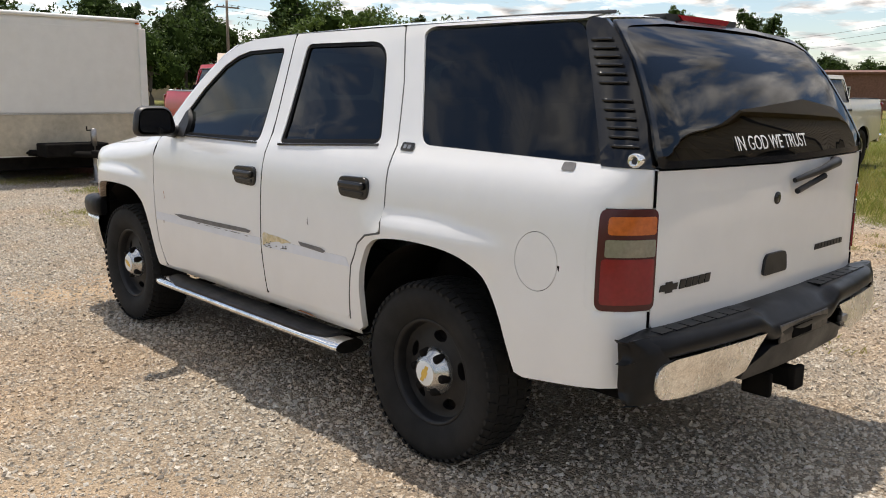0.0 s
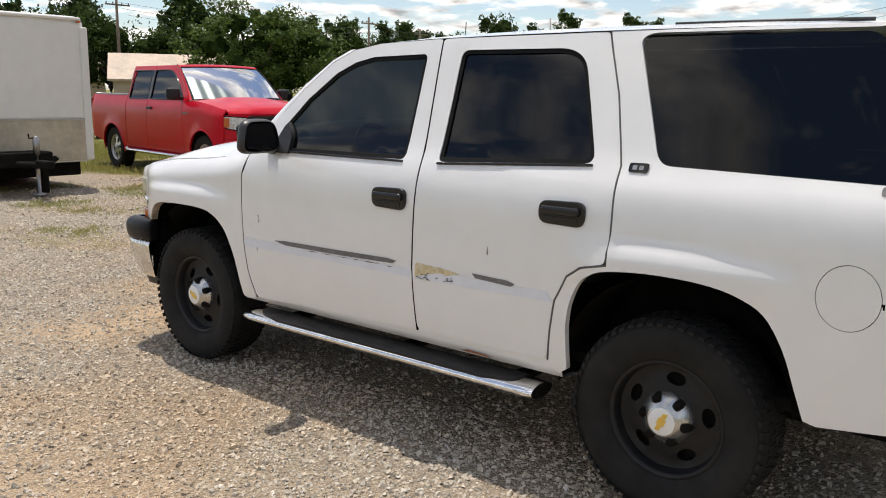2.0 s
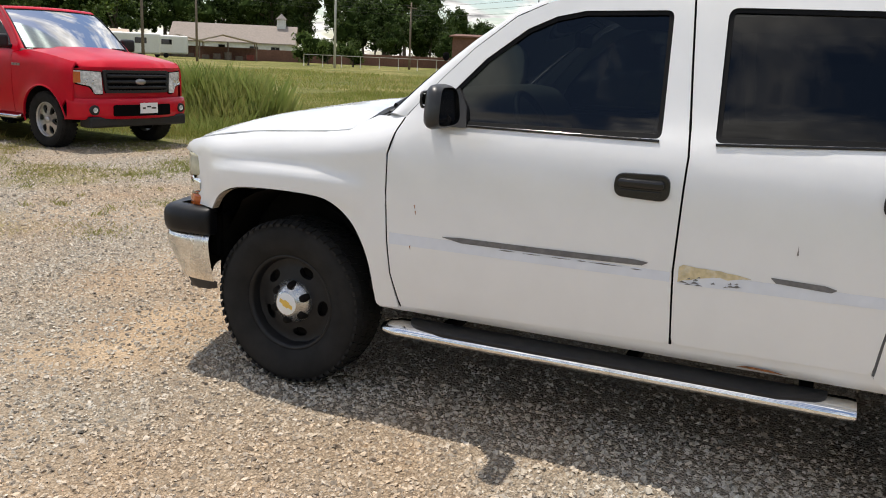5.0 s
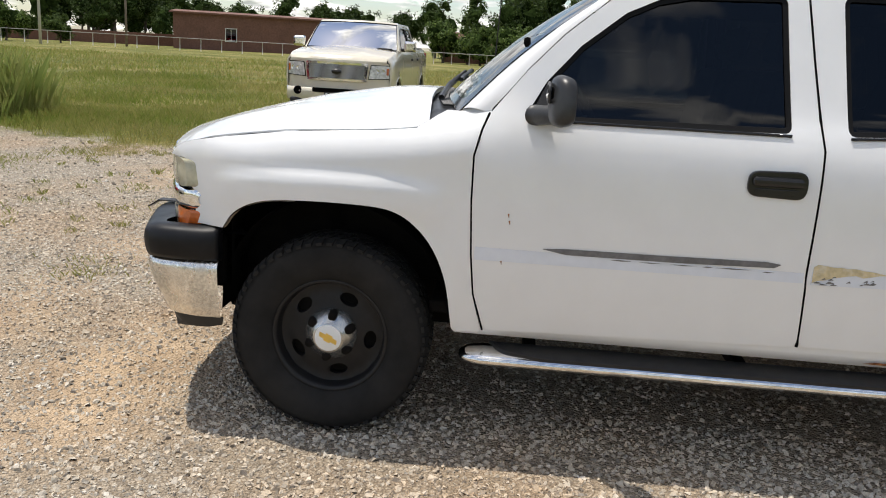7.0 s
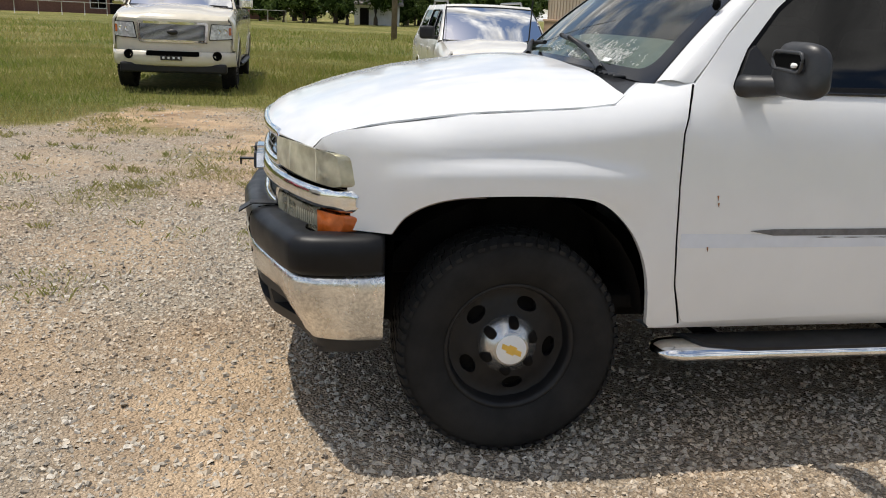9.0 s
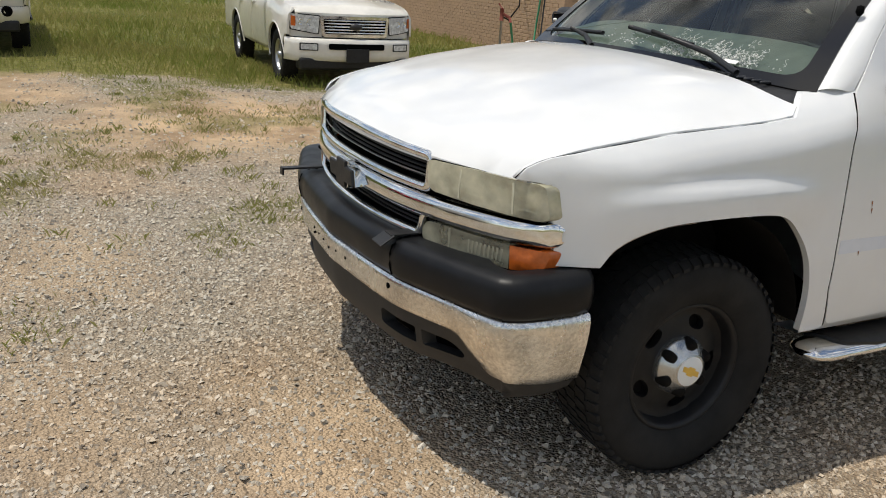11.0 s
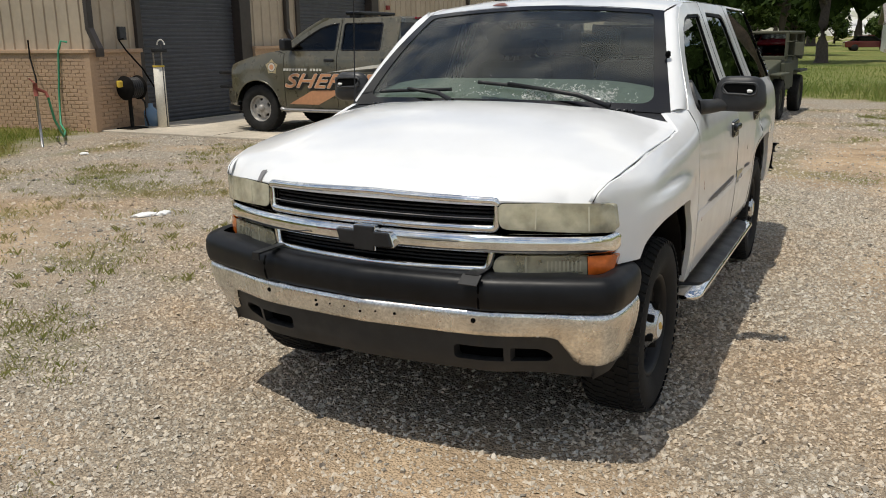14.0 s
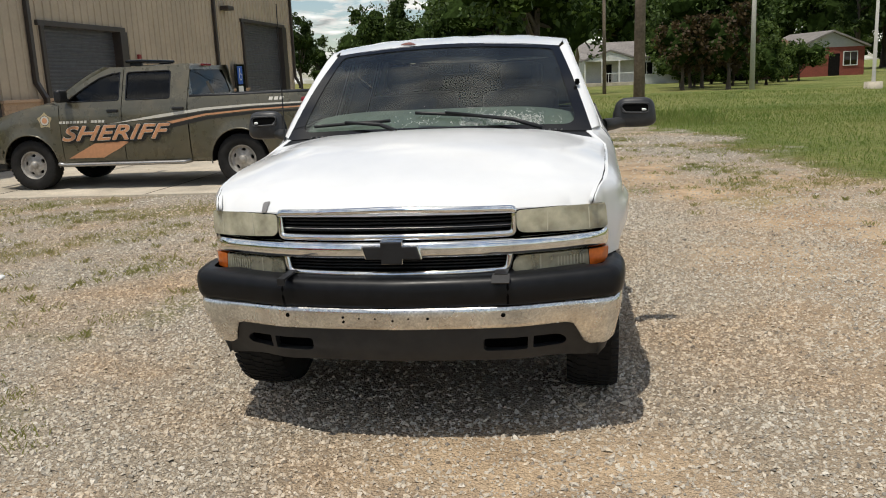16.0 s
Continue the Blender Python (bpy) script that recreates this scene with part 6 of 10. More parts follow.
    tail("nameplate_emblem", [(p[0] - 0.748, p[1] + 0.872) for p in bow_shape(0.10)], [], M_BLACKPL, 0.004, 0.003, parent=tg)
    for k in range(5):
        xa = -0.690 + k * 0.040
        tail("nameplate_bar", [(xa, 0.858), (xa + 0.033, 0.858), (xa + 0.041, 0.890), (xa + 0.008, 0.890)], [], M_BLACKPL, 0.004, 0.003, parent=tg, step=0.2)
    for k in range(9):
        xa = 0.38 + k * 0.034
        tail("nameplate_bar", [(xa, 0.868), (xa + 0.027, 0.868), (xa + 0.031, 0.892), (xa + 0.004, 0.892)], [], M_BLACKPL, 0.004, 0.003, parent=tg, step=0.2)
    piv = Vector((0.46, suv_tail(0.46, 1.25) - 0.03, 1.243))
    wp = part("rear_wiper", tube("rear_wiper", [piv + Vector((0.02, 0.02, 0)), piv, piv + Vector((-0.16, -0.012, -0.022)), piv + Vector((-0.38, 0.005, -0.056))], [0.022, 0.022, 0.016, 0.010], 10), M_BLACKPL, car, "black rear wiper")
    part("wiper_blade", tube("wiper_blade", [piv + Vector((-0.14, -0.012, -0.05)), piv + Vector((-0.36, 0.0, -0.10))], 0.012, 8), M_BLACKPL, wp)
    for s in (LEFT, 1):
        def wrap(u, z, off=0.0, s=s):
            """Round the rear corner: u runs from the side to the rear."""
            if u > 1.0:
                x = suv_side(tail_edge(z), z) - (u - 1.0) * 0.25
                return (s * x, suv_tail(x, z) - off, z)
            y = -2.252 + (tail_edge(z) + 2.252) * math.sin(u * math.pi / 2)
            return (s * (suv_side(y, z) + off * math.cos(u * 1.3)), y - off * math.sin(u * 1.3), z)
        # dark tube along the tailgate gap, coloured as the shade inside it
        for z0, z1 in ((0.745, 0.800), (1.150, 1.270)):
            part("tailgate_seam", tube("tailgate_seam", [(s * 0.843, suv_tail(0.843, z0 + (z1 - z0) * k / 4) - 0.001, z0 + (z1 - z0) * k / 4) for k in range(5)], 0.0045, 6), M_GAP, car)
        def lens(name, a0, a1, z0, z1, r, mat, off, parent, label=""):
            pts = [(a0 * 0.25, z0, r), (a1 * 0.25, z0, r), (a1 * 0.25, z1, r), (a0 * 0.25, z1, r)]
            return part(name, skin(name, rpoly(pts, 0.03), [], lambda a, z: wrap(a / 0.25, z, off), (-s * 0.7, 0.7, 0), 0.02, 0.012), mat, parent, label)
        lens("lamp_surround", -0.01, 0.20, 0.800, 1.152, 0.004, M_WHITE, -0.0005, car)
        tl = lens("tail_lamp", 0.14, 1.09, 0.806, 1.146, 0.030, M_DARKRED, 0.003, car, "amber, clear and red tail lamp")
        lens("amber_lens", 0.27, 1.04, 1.062, 1.122, 0.014, M_AMBER, 0.008, tl)
        lens("reverse_lens", 0.25, 1.04, 0.988, 1.046, 0.008, M_CLEARLENS, 0.008, tl)
        lens("red_lens", 0.21, 1.03, 0.828, 0.982, 0.014, M_REDLENS, 0.008, tl)
    # rear bumper
    rb = new("rear_bumper")
    rb.parent = car
    rb["label"] = "black and chrome rear step bumper"
    def rpt(u, out=0.0):
        a = abs(u)
        if a < 0.8:
            x = 0.88 * a / 0.8
            y = -2.575 + 0.075 * (x / 0.88) ** 2
            n = Vector((0.25 * x, -1)).normalized()
        else:
            t = (a - 0.8) / 0.2
            x = 0.88 + 0.098 * math.sin(min(1, t * 1.5) * math.pi / 2)
            y = -2.50 + 0.088 * (t ** 1.3)
            n = Vector((0.25 + t * 1.5, -(1 - t))).normalized()
        return math.copysign(x, u) + math.copysign(n.x * out, u), y + n.y * out
    us = [i / 40 for i in range(-40, 41)]
    rows = []
    for u in us:
        x0, y0 = rpt(u, 0.0)
        xi = 0.86 * x0 / max(abs(x0), 1e-3) if abs(x0) > 0.86 else x0
        shrink = 0.022 * smooth01((abs(u) - 0.78) / 0.06)
        dip = 0.045 * (1 - smooth01((abs(u) - 0.22) / 0.10))
        ring = [(xi, max(-2.40, rpt(u, -0.05)[1] + 0.004), 0.742), (rpt(u, -0.05)[0], rpt(u, -0.05)[1], 0.738 - dip * 0.4), rpt(u, -0.026 - shrink) + (0.735 - dip,)] + [rpt(u, o - shrink) + (z - dip,) for o, z in ((-0.008, 0.726), (0.004, 0.710), (0.009, 0.692), (0.008, 0.676), (0.0, 0.666), (-0.03, 0.660))]
        rows.append(ring)
    part("step_pad", grid("step_pad", rows), M_PAD, rb, "black ribbed step pad")
    for sx in (-1, 1):
        for k in range(7):
            xx = sx * (0.34 + 0.080 * k)
            part("step_rib", box("step_rib", 0.072, 0.055, 0.004, (xx, -2.478 + 0.04 * (xx / 0.88) ** 2, 0.7395), 0.001, 1), M_PAD, rb)
        def chrome(u, z):
            return rpt(u, 0.013 - 0.02 * smooth01((0.57 - z) / 0.08)) + (z,)
        part("bumper_face", skin("bumper_face", rpoly([(sx * 0.29, 0.664), (sx * 0.34, 0.62), (sx * 0.40, 0.545), (sx * 0.50, 0.515), (sx * 0.70, 0.512, 0.05), (sx * 0.830, 0.528, 0.05), (sx * 0.835, 0.640, 0.06), (sx * 0.77, 0.660, 0.03)], 0.05), [], chrome, (0, 1, 0), 0.05, 0.02), M_DULLCHROME, rb, "pitted chrome bumper corner")
        part("bumper_end", skin("bumper_end", rpoly([(sx * 0.72, 0.512, 0.02), (sx * 0.93, 0.520), (sx * 1.0, 0.545, 0.03), (sx * 1.0, 0.738, 0.02), (sx * 0.80, 0.738, 0.02), (sx * 0.78, 0.66), (sx * 0.72, 0.66)], 0.05), [], lambda u, z: rpt(u, 0.004 - 0.022 * smooth01((0.57 - z) / 0.06) - 0.045 * smooth01((z - 0.685) / 0.055) ** 2) + (z,), (0, 1, 0), 0.03, 0.02), M_PAD, rb, "black end cap")
    part("bumper_lower", skin("bumper_lower", rpoly([(-0.40, 0.50, 0.03), (0.40, 0.50, 0.03), (0.36, 0.555), (0.24, 0.60), (-0.24, 0.60), (-0.36, 0.555)], 0.05), [], lambda u, z: rpt(u, 0.004 - 0.02 * smooth01((0.58 - z) / 0.08)) + (z,), (0, 1, 0), 0.05, 0.05), M_BLACKPL, rb)
    rows = [[rpt(u, o) + (z,) for o, z in ((-0.025, 0.53), (-0.035, 0.510), (-0.09, 0.505))] for u in us if abs(u) < 0.86]
    part("bumper_underside", grid("bumper_underside", rows), M_BLACKPL, rb)
    part("tag_recess", skin("tag_recess", rpoly([(-0.30, 0.58), (0.30, 0.58), (0.30, 0.66), (-0.30, 0.66)], 0.1), [], lambda u, z: rpt(u, -0.075) + (z,), (0, 1, 0), 0.1, 0.0), M_STEEL, rb)
    part("tag_plate", box("tag_plate", 0.42, 0.012, 0.070, (0, -2.574, 0.636), 0.004), M_WORNSTEEL, rb, "bare bent tag mounting plate")
    # near-black block drawn as the shade in the plate's opening
    part("tag_opening", box("tag_opening", 0.17, 0.006, 0.048, (-0.03, -2.580, 0.630), 0.002), M_GAP, rb)
    part("tag_lamp", box("tag_lamp", 0.05, 0.03, 0.03, (0.38, -2.572, 0.600), 0.006), M_STEEL, rb)
    part("bumper_back", box("bumper_back", 1.5, 0.08, 0.16, (0, -2.44, 0.60), 0.01), M_DARK, rb)
    part("tow_hitch", join_meshes("tow_hitch", [box("a", 0.075, 0.30, 0.075, (0, -2.42, 0.42), 0.006), box("b", 1.0, 0.07, 0.07, (0, -2.34, 0.44), 0.01), box("c", 0.09, 0.03, 0.09, (0, -2.56, 0.42), 0.006),
                                               box("d", 0.03, 0.12, 0.10, (-0.12, -2.46, 0.40), 0.01)]), M_DARK, car, "dark steel tow hitch receiver")
    # worn marks on the sides
    s = LEFT
    def mark(name, pts, mat, off=0.0025, label=""):
        return part(name, skin(name, rpoly(pts, 0.04), [], lambda y, z: (s * (suv_side(y, z) + off), y, z), (-s, 0, 0), 0.05, 0.001), mat, car, label)
    mark("paint_band", [(0.93, 0.733), (0.93, 0.782), (-0.235, 0.775), (-0.235, 0.738)], M_FADED, 0.0012, "cleaner stripe where the moulding was")
    mark("paint_band", [(-0.262, 0.735), (-0.262, 0.782), (-0.95, 0.785), (-0.975, 0.745)], M_FADED, 0.0012)
    mark("tape_residue", [(0.69, 0.792, 0.01), (0.60, 0.776), (0.2, 0.778), (-0.13, 0.786), (-0.155, 0.80, 0.006), (-0.10, 0.806), (0.3, 0.800), (0.6, 0.798)], M_TAPE, 0.0035, "grey adhesive strip left from a moulding")
    mark("tape_residue", [(-0.58, 0.805, 0.006), (-0.60, 0.786), (-0.78, 0.778), (-0.80, 0.790, 0.006), (-0.76, 0.800)], M_TAPE, 0.0035)
    rr = random.Random(11)
    y0 = 0.44
    while y0 > -0.12:
        n = rr.uniform(0.03, 0.13)
        z0 = 0.768 + 0.003 * rr.random()
        mark("tape_residue", [(y0, z0), (y0 - n * 0.5, z0 - 0.002), (y0 - n, z0 + 0.001), (y0 - n * 0.4, z0 + 0.0015 + 0.002 * rr.random())], M_TAPE, 0.003)
        y0 -= n + rr.uniform(0.005, 0.05)
    edge = [(-0.265, 0.800)] + [(-0.28 - 0.026 * k, 0.808 + 0.008 * rr.random() - 0.0022 * k) for k in range(9)] + [(-0.52, 0.788)] + [(-0.49 + 0.026 * k, 0.776 + 0.014 * rr.random() - 0.0035 * k) for k in range(9)] + [(-0.265, 0.742)]
    mark("bare_patch", edge, M_BARE, 0.0028, "yellowed patch with peeled paint")
    for k in range(16):
        y0, z0 = -0.27 - 0.2 * rr.random(), 0.735 + 0.035 * rr.random()
        mark("tape_residue", [(y0, z0), (y0 - 0.012 - 0.02 * rr.random(), z0 + 0.002), (y0 - 0.01, z0 + 0.005 + 0.004 * rr.random())], M_TAPE, 0.0042)
    mark("rust_spot", [(-0.50, 0.448), (-0.60, 0.446), (-0.68, 0.444), (-0.62, 0.454), (-0.54, 0.456)], M_RUST, 0.004, "rust on the rocker")
    mark("scratch", [(-0.655, 0.895), (-0.658, 0.93), (-0.661, 0.895)], M_TAPE, 0.0025)
    for y0, z0 in ((0.82, 0.91), (0.815, 0.885), (0.835, 0.735)):
        mark("chip", [(y0, z0), (y0 - 0.006, z0 + 0.002), (y0 - 0.006, z0 - 0.016)], M_RUST, 0.0025)
    mark("trim_badge", [(-1.237, 1.272, 0.01), (-1.315, 1.272, 0.01), (-1.315, 1.305, 0.01), (-1.237, 1.305, 0.01)], M_FRIT, 0.006, "small dark trim badge")
    lip = [[(s * (suv_side(y, z) - 0.004 - 0.02 * q), y - 0.004, z - 0.004) for q in range(3)] for y, z in flowing([(1.885, 0.775), (1.845, 0.83), (1.782, 0.872), (1.70, 0.897), (1.60, 0.906)])]
    part("peeled_lip", grid("peeled_lip", lip), M_PEEL, car, "brown arch lip where the paint has peeled")
    for k in range(2):
        y0 = -1.252 - 0.026 * k
        mark("badge_bar", [(y0, 1.281), (y0 - 0.018, 1.281), (y0 - 0.018, 1.296), (y0, 1.296)], M_STEEL, 0.0075)
    mark("chipped_spot", [(-2.09, 1.255, 0.01), (-2.145, 1.255, 0.01), (-2.145, 1.283, 0.01), (-2.09, 1.283, 0.01)], M_TAPE, 0.003, "bare spot below the rear window")
    # cabin
    cab = new("cabin")
    cab.parent = car
    part("floor_pan", box("floor_pan", 1.72, 3.3, 0.05, (0, -0.55, 0.50), 0.01), M_DARK, cab)
    part("chassis", box("chassis", 1.1, 4.2, 0.18, (0, -0.1, 0.42), 0.02), M_DARK, cab)
    part("engine_bay", box("engine_bay", 1.2, 0.85, 0.5, (0, 1.5, 0.78), 0.02), M_DARK, cab)
    rows = [[(x, y, z - 0.075 * abs(x / 0.84) ** 5) for y, z in ((1.08, 1.268), (1.00, 1.320), (0.90, 1.368), (0.80, 1.392), (0.73, 1.385), (0.68, 1.33), (0.67, 1.12), (0.75, 0.8), (0.8, 0.6))] for x in [-0.86 + 0.086 * i for i in range(21)]]
    part("dashboard", grid("dashboard", rows), M_DASH, cab, "grey dashboard")
    rows = []
    for k in range(25):
        t = 2 * math.pi * k / 24
        rows.append((-0.40 + 0.19 * math.cos(t), 0.50 + 0.19 * math.sin(t) * 0.45, 1.20 + 0.19 * math.sin(t) * 0.88))
    part("steering_wheel", tube("steering_wheel", rows, 0.015, 8, False), M_BLACKPL, cab)
    part("wheel_hub", tube("wheel_hub", [(-0.58, 0.51, 1.20), (-0.4, 0.53, 1.19), (-0.22, 0.51, 1.20)], [0.015, 0.05, 0.015], 8), M_BLACKPL, cab)
    for y0 in (0.05, -0.85):
        for x0 in ((-0.40, 0.40)):
            part("seat", join_meshes("seat", [box("a", 0.5, 0.5, 0.16, (x0, y0 + 0.15, 0.82), 0.05), moved(box("b", 0.5, 0.16, 0.62, (0, 0, 0.3), 0.06), pose(x0, y0 - 0.10, 0.86, 12)),
                                             moved(box("c", 0.26, 0.09, 0.17, (0, 0, 0), 0.04), pose(x0, y0 - 0.27, 1.57, 12))]), M_CLOTH, cab, "dark cloth seat with head rest")
    part("headliner", grid("headliner", [[(x, y, 1.735 - 0.03 * (x / 0.68) ** 2) for x in (-0.68, -0.3, 0, 0.3, 0.68)] for y in (0.36, -0.5, -1.4, -2.1)]), M_INTERIOR, cab)
    part("rear_mirror", box("rear_mirror", 0.25, 0.03, 0.07, (0, 0.42, 1.62), 0.02), M_BLACKPL, cab)
    for s in (LEFT, 1):
        part("door_trim", skin("door_trim", rpoly([(0.85, 0.55), (0.85, 1.22), (-1.2, 1.22), (-2.25, 1.25), (-2.25, 0.96), (-0.95, 0.96), (-0.90, 0.55)], 0.2), [], lambda y, z: (s * (suv_side(y, min(z, 1.2)) - 0.09), y, z), (-s, 0, 0), 0.2, 0), M_INTERIOR, cab)
    part("cargo_trim", skin("cargo_trim", rpoly([(-0.8, 0.55), (-0.8, 1.25), (0.8, 1.25), (0.8, 0.55)], 0.2), [], lambda x, z: (x, -2.30, z), (0, 1, 0), 0.3, 0), M_INTERIOR, cab)
    return car


suv = build_suv(pose(0, 0, 0))

# ---- other vehicles ----
M_RED = material("red_paint", (0.56, 0.004, 0.020), 0.30, coat=0.22, spec=0.2, grain=0.04, scale=10, stain=0.08, stain_scale=2)
M_CREAM = material("cream_paint", (0.72, 0.66, 0.53), 0.22, coat=0.8, grain=0.03, scale=10, stain=0.15, stain_scale=1.5, stain_color=(0.58, 0.50, 0.38))
M_OFFWHITE = material("off_white_paint", (0.76, 0.73, 0.66), 0.22, coat=0.8, grain=0.03, scale=10, stain=0.12, stain_scale=1.5)
M_OLIVE = material("olive_metallic", (0.11, 0.10, 0.068), 0.32, 0.35, coat=0.6, grain=0.05, scale=12, stain=0.45, stain_scale=2.2, stain_color=(0.20, 0.16, 0.10), rough_var=0.1)
M_ARMY = material("army_green", (0.065, 0.068, 0.042), 0.7, grain=0.15, scale=9, stain=0.4, stain_scale=2, stain_color=(0.12, 0.10, 0.07))
M_COPPER = material("copper_decal", (0.55, 0.27, 0.14), 0.4, grain=0.08, scale=20)
M_SILVERDEC = material("silver_decal", (0.60, 0.57, 0.50), 0.4, grain=0.08, scale=20)
M_DARKDEC = material("dark_decal", (0.02, 0.018, 0.016), 0.4)
M_CLEAR = material("clear_lamp", (0.62, 0.63, 0.62), 0.12, coat=0.9, grain=0.3, scale=25, stain=0.3, stain_scale=12)
M_TINT2 = glass("car_glass", (0.07, 0.075, 0.075), ior=1.42)
M_WINDC = glass("clear_windshield", (0.62, 0.68, 0.66), film=0.05, ior=1.25)
M_WIND2 = glass("car_windshield", (0.16, 0.20, 0.20), film=0.03, ior=1.62)


def dup(ob, parent, m=None):
    """The same part again on shared meshes."""
    c = ob.copy()
    scene.collection.objects.link(c)
    c.parent = parent
    if m is not None:
        c.matrix_basis = m
    for k in ob.children:
        dup(k, c)
    return c


def arch(yc, zc, r, a0, a1, n=14):
    return [(yc + r * math.cos(radians(a0 + (a1 - a0) * i / n)), zc + r * math.sin(radians(a0 + (a1 - a0) * i / n))) for i in range(n + 1)]


def build_vehicle(name, label, category, place, paint, P, group=""):
    v = thing(name, place, label, category, group)
    W, wb, yf, yr = P["W"], P["wb"], P["yf"], P["yr"]
    zb, belt, roof = P["bottom"], P["belt"], P["roof"]
    h0, h1 = P["hood0"], P["hood1"]
    ws0, ws1, rr, rg = P["ws0"], P["ws1"], P["rr"], P["rg"]
    fa, ra, R = wb / 2, -wb / 2, P["R"]
    ar = P.get("arch", R + 0.07)
    hz = pchip([zb - 0.1, zb + 0.1, (zb + belt) / 2, belt - 0.12, belt, belt + 0.06, roof - 0.12, roof], [W - 0.05, W - 0.015, W, W - 0.01, W - 0.05, W - 0.075, W - 0.215, W - 0.27])
    bed = P.get("bed")

    def half(y, z):
        w = hz(z)
        if y > ws0 - 0.2:
            w -= 0.14 * max(0.0, (y - (yf - 0.5)) / 0.5) ** 2.2
            t = (z - (hood(y) - 0.14)) / 0.14
            if y > ws0 - 0.05:
                w = min(hz(min(z, belt - 0.12)), W) - 0.14 * max(0.0, (y - (yf - 0.5)) / 0.5) ** 2.2 - 0.07 * max(0.0, t) ** 2
            for yc in (fa,):
                w += 0.02 * smooth01(1 - abs(math.hypot(y - yc, z - R) - ar) / 0.13) if z < hood(y) - 0.1 else 0
        if y < rg - 0.1:
            if bed:
                w = min(w, hz(min(z, belt - 0.1)))
            w += 0.02 * smooth01(1 - abs(math.hypot(y - ra, z - R) - ar) / 0.13) if z < belt - 0.1 else 0
            w -= 0.10 * max(0.0, ((yr + 0.25) - y) / 0.25) ** 2
        return w

    def hood(y):
        t = min(1.0, max(0.0, (y - ws0) / (yf - ws0)))
        return h0 + (h1 - h0) * t ** 1.6

    def brow_line(t):
        """The line of the windshield pillar on the body side, from the belt to the roof."""
        k = 0.62 * t + 0.38 * math.sin(t * math.pi / 2)
        return ws0 - 0.08 + (ws1 - 0.14 - ws0 + 0.08) * t, belt + 0.005 + (zr + 0.032 - belt) * k

    def side(nm, outline, holes, s, mat, depth=0.03, off=0.0, parent=None, lab="", step=0.1):
        return part(nm, skin(nm, rpoly(outline, 0.08), [rpoly(h, 0.08) for h in holes], lambda y, z: (s * (half(y, z) + off), y, z), (-s, 0, 0), step, depth), mat, parent or v, lab)

    d = P["doors"]          # door edges from front to rear
    wheel0 = None
    zr = roof - 0.06
    for s in (-1, 1):
        fo = [(yf - 0.25, P["fz0"])] + [(fa + ar + 0.02, P["fz0"])] + arch(fa, R, ar, 25, 180) + [(fa - ar, zb), (d[0] + 0.006, zb), (d[0] + 0.006, belt - 0.02), (ws0 - 0.04, belt + 0.0)] + [(y, hood(y)) for y in
              [ws0 + (yf - 0.25 - ws0) * k / 6 for k in range(0, 7)]]
        side("fender", fo, [], s, paint)
        for k in range(len(d) - 1):
            ya, yb2 = d[k] - 0.006, d[k + 1] + 0.006
            first, last = k == 0, k == len(d) - 2
            ol = [(ya, zb), (ya, belt - 0.02)]
            if first:
                ol += [brow_line(k / 8) for k in range(9)]
            else:
                ol += [(ya, zr + 0.04)]
            ol += [(yb2, zr + 0.04), (yb2, zb)]
            if last and P.get("rear_arch_door"):
                ol = ol[:-1] + [(yb2, ra and R + 0.35)] + [p for p in arch(ra, R, ar + 0.03, 75, 20, 6)] + [(ra + ar + 0.04, zb)]
            wt = zr - 0.045
            wb2 = yb2 + (P.get("rear_pillar", 0.055) if last else 0.055)
            if first:
                hole = [(ws0 - 0.28, belt + 0.03, 0.02)] + [(brow_line(q)[0] - 0.075, brow_line(q)[1] - 0.055) for q in (0.3, 0.45, 0.6, 0.75)] + [(ws1 - 0.20, wt - 0.012), (ws1 - 0.34, wt), (wb2, wt, 0.05), (wb2, belt + 0.03, 0.03)]
            else:
                hole = [(ya - 0.055, belt + 0.03, 0.03), (ya - 0.055, wt, 0.05), (wb2, wt, 0.05), (wb2, belt + 0.03, 0.03)]
            dr = side("door" if first or P.get("four", True) else "cab_corner", ol, [hole], s, paint)
            side("door_glass", hole, [], s, P.get("side_glass", M_TINT2), 0, -0.012, dr)
            edge = rpoly(hole, 0.08)
            part("window_trim", tube("window_trim", [(s * (half(y, z) - 0.002), y, z) for y, z in edge + edge[:1]], 0.012, 6, False), M_FRIT, dr)
            if P.get("black_pillar") and not first:
                side("pillar_trim", [(ya - 0.055, belt + 0.035), (ya - 0.055, wt), (ya + 0.060, wt), (ya + 0.060, belt + 0.035)], [], s, M_FRIT, 0.004, 0.003, dr)
            yh = yb2 + 0.14
            if first or P.get("four", True):
                part("door_handle", box("door_handle", 0.035, 0.19, 0.05, (s * (half(yh, belt - 0.13) + 0.014), yh, belt - 0.13), 0.014), P.get("handle", M_BLACKPL), dr)
        # rear quarter or bed side
        y0 = d[-1] - 0.012
        if bed:
            ol = [(y0, zb), (y0, bed), (yr + 0.02, bed), (yr, bed - 0.1), (yr + 0.03, 0.62), (ra - ar - 0.02, zb + 0.04)] + arch(ra, R, ar, 180, 0) + [(ra + ar, zb)]
            bs = side("bed_side", ol, [], s, paint)
            rail = [(s * (half(y, bed) - 0.02), y, bed + 0.005) for y in (y0 - 0.02, (y0 + yr) / 2, yr + 0.04)]
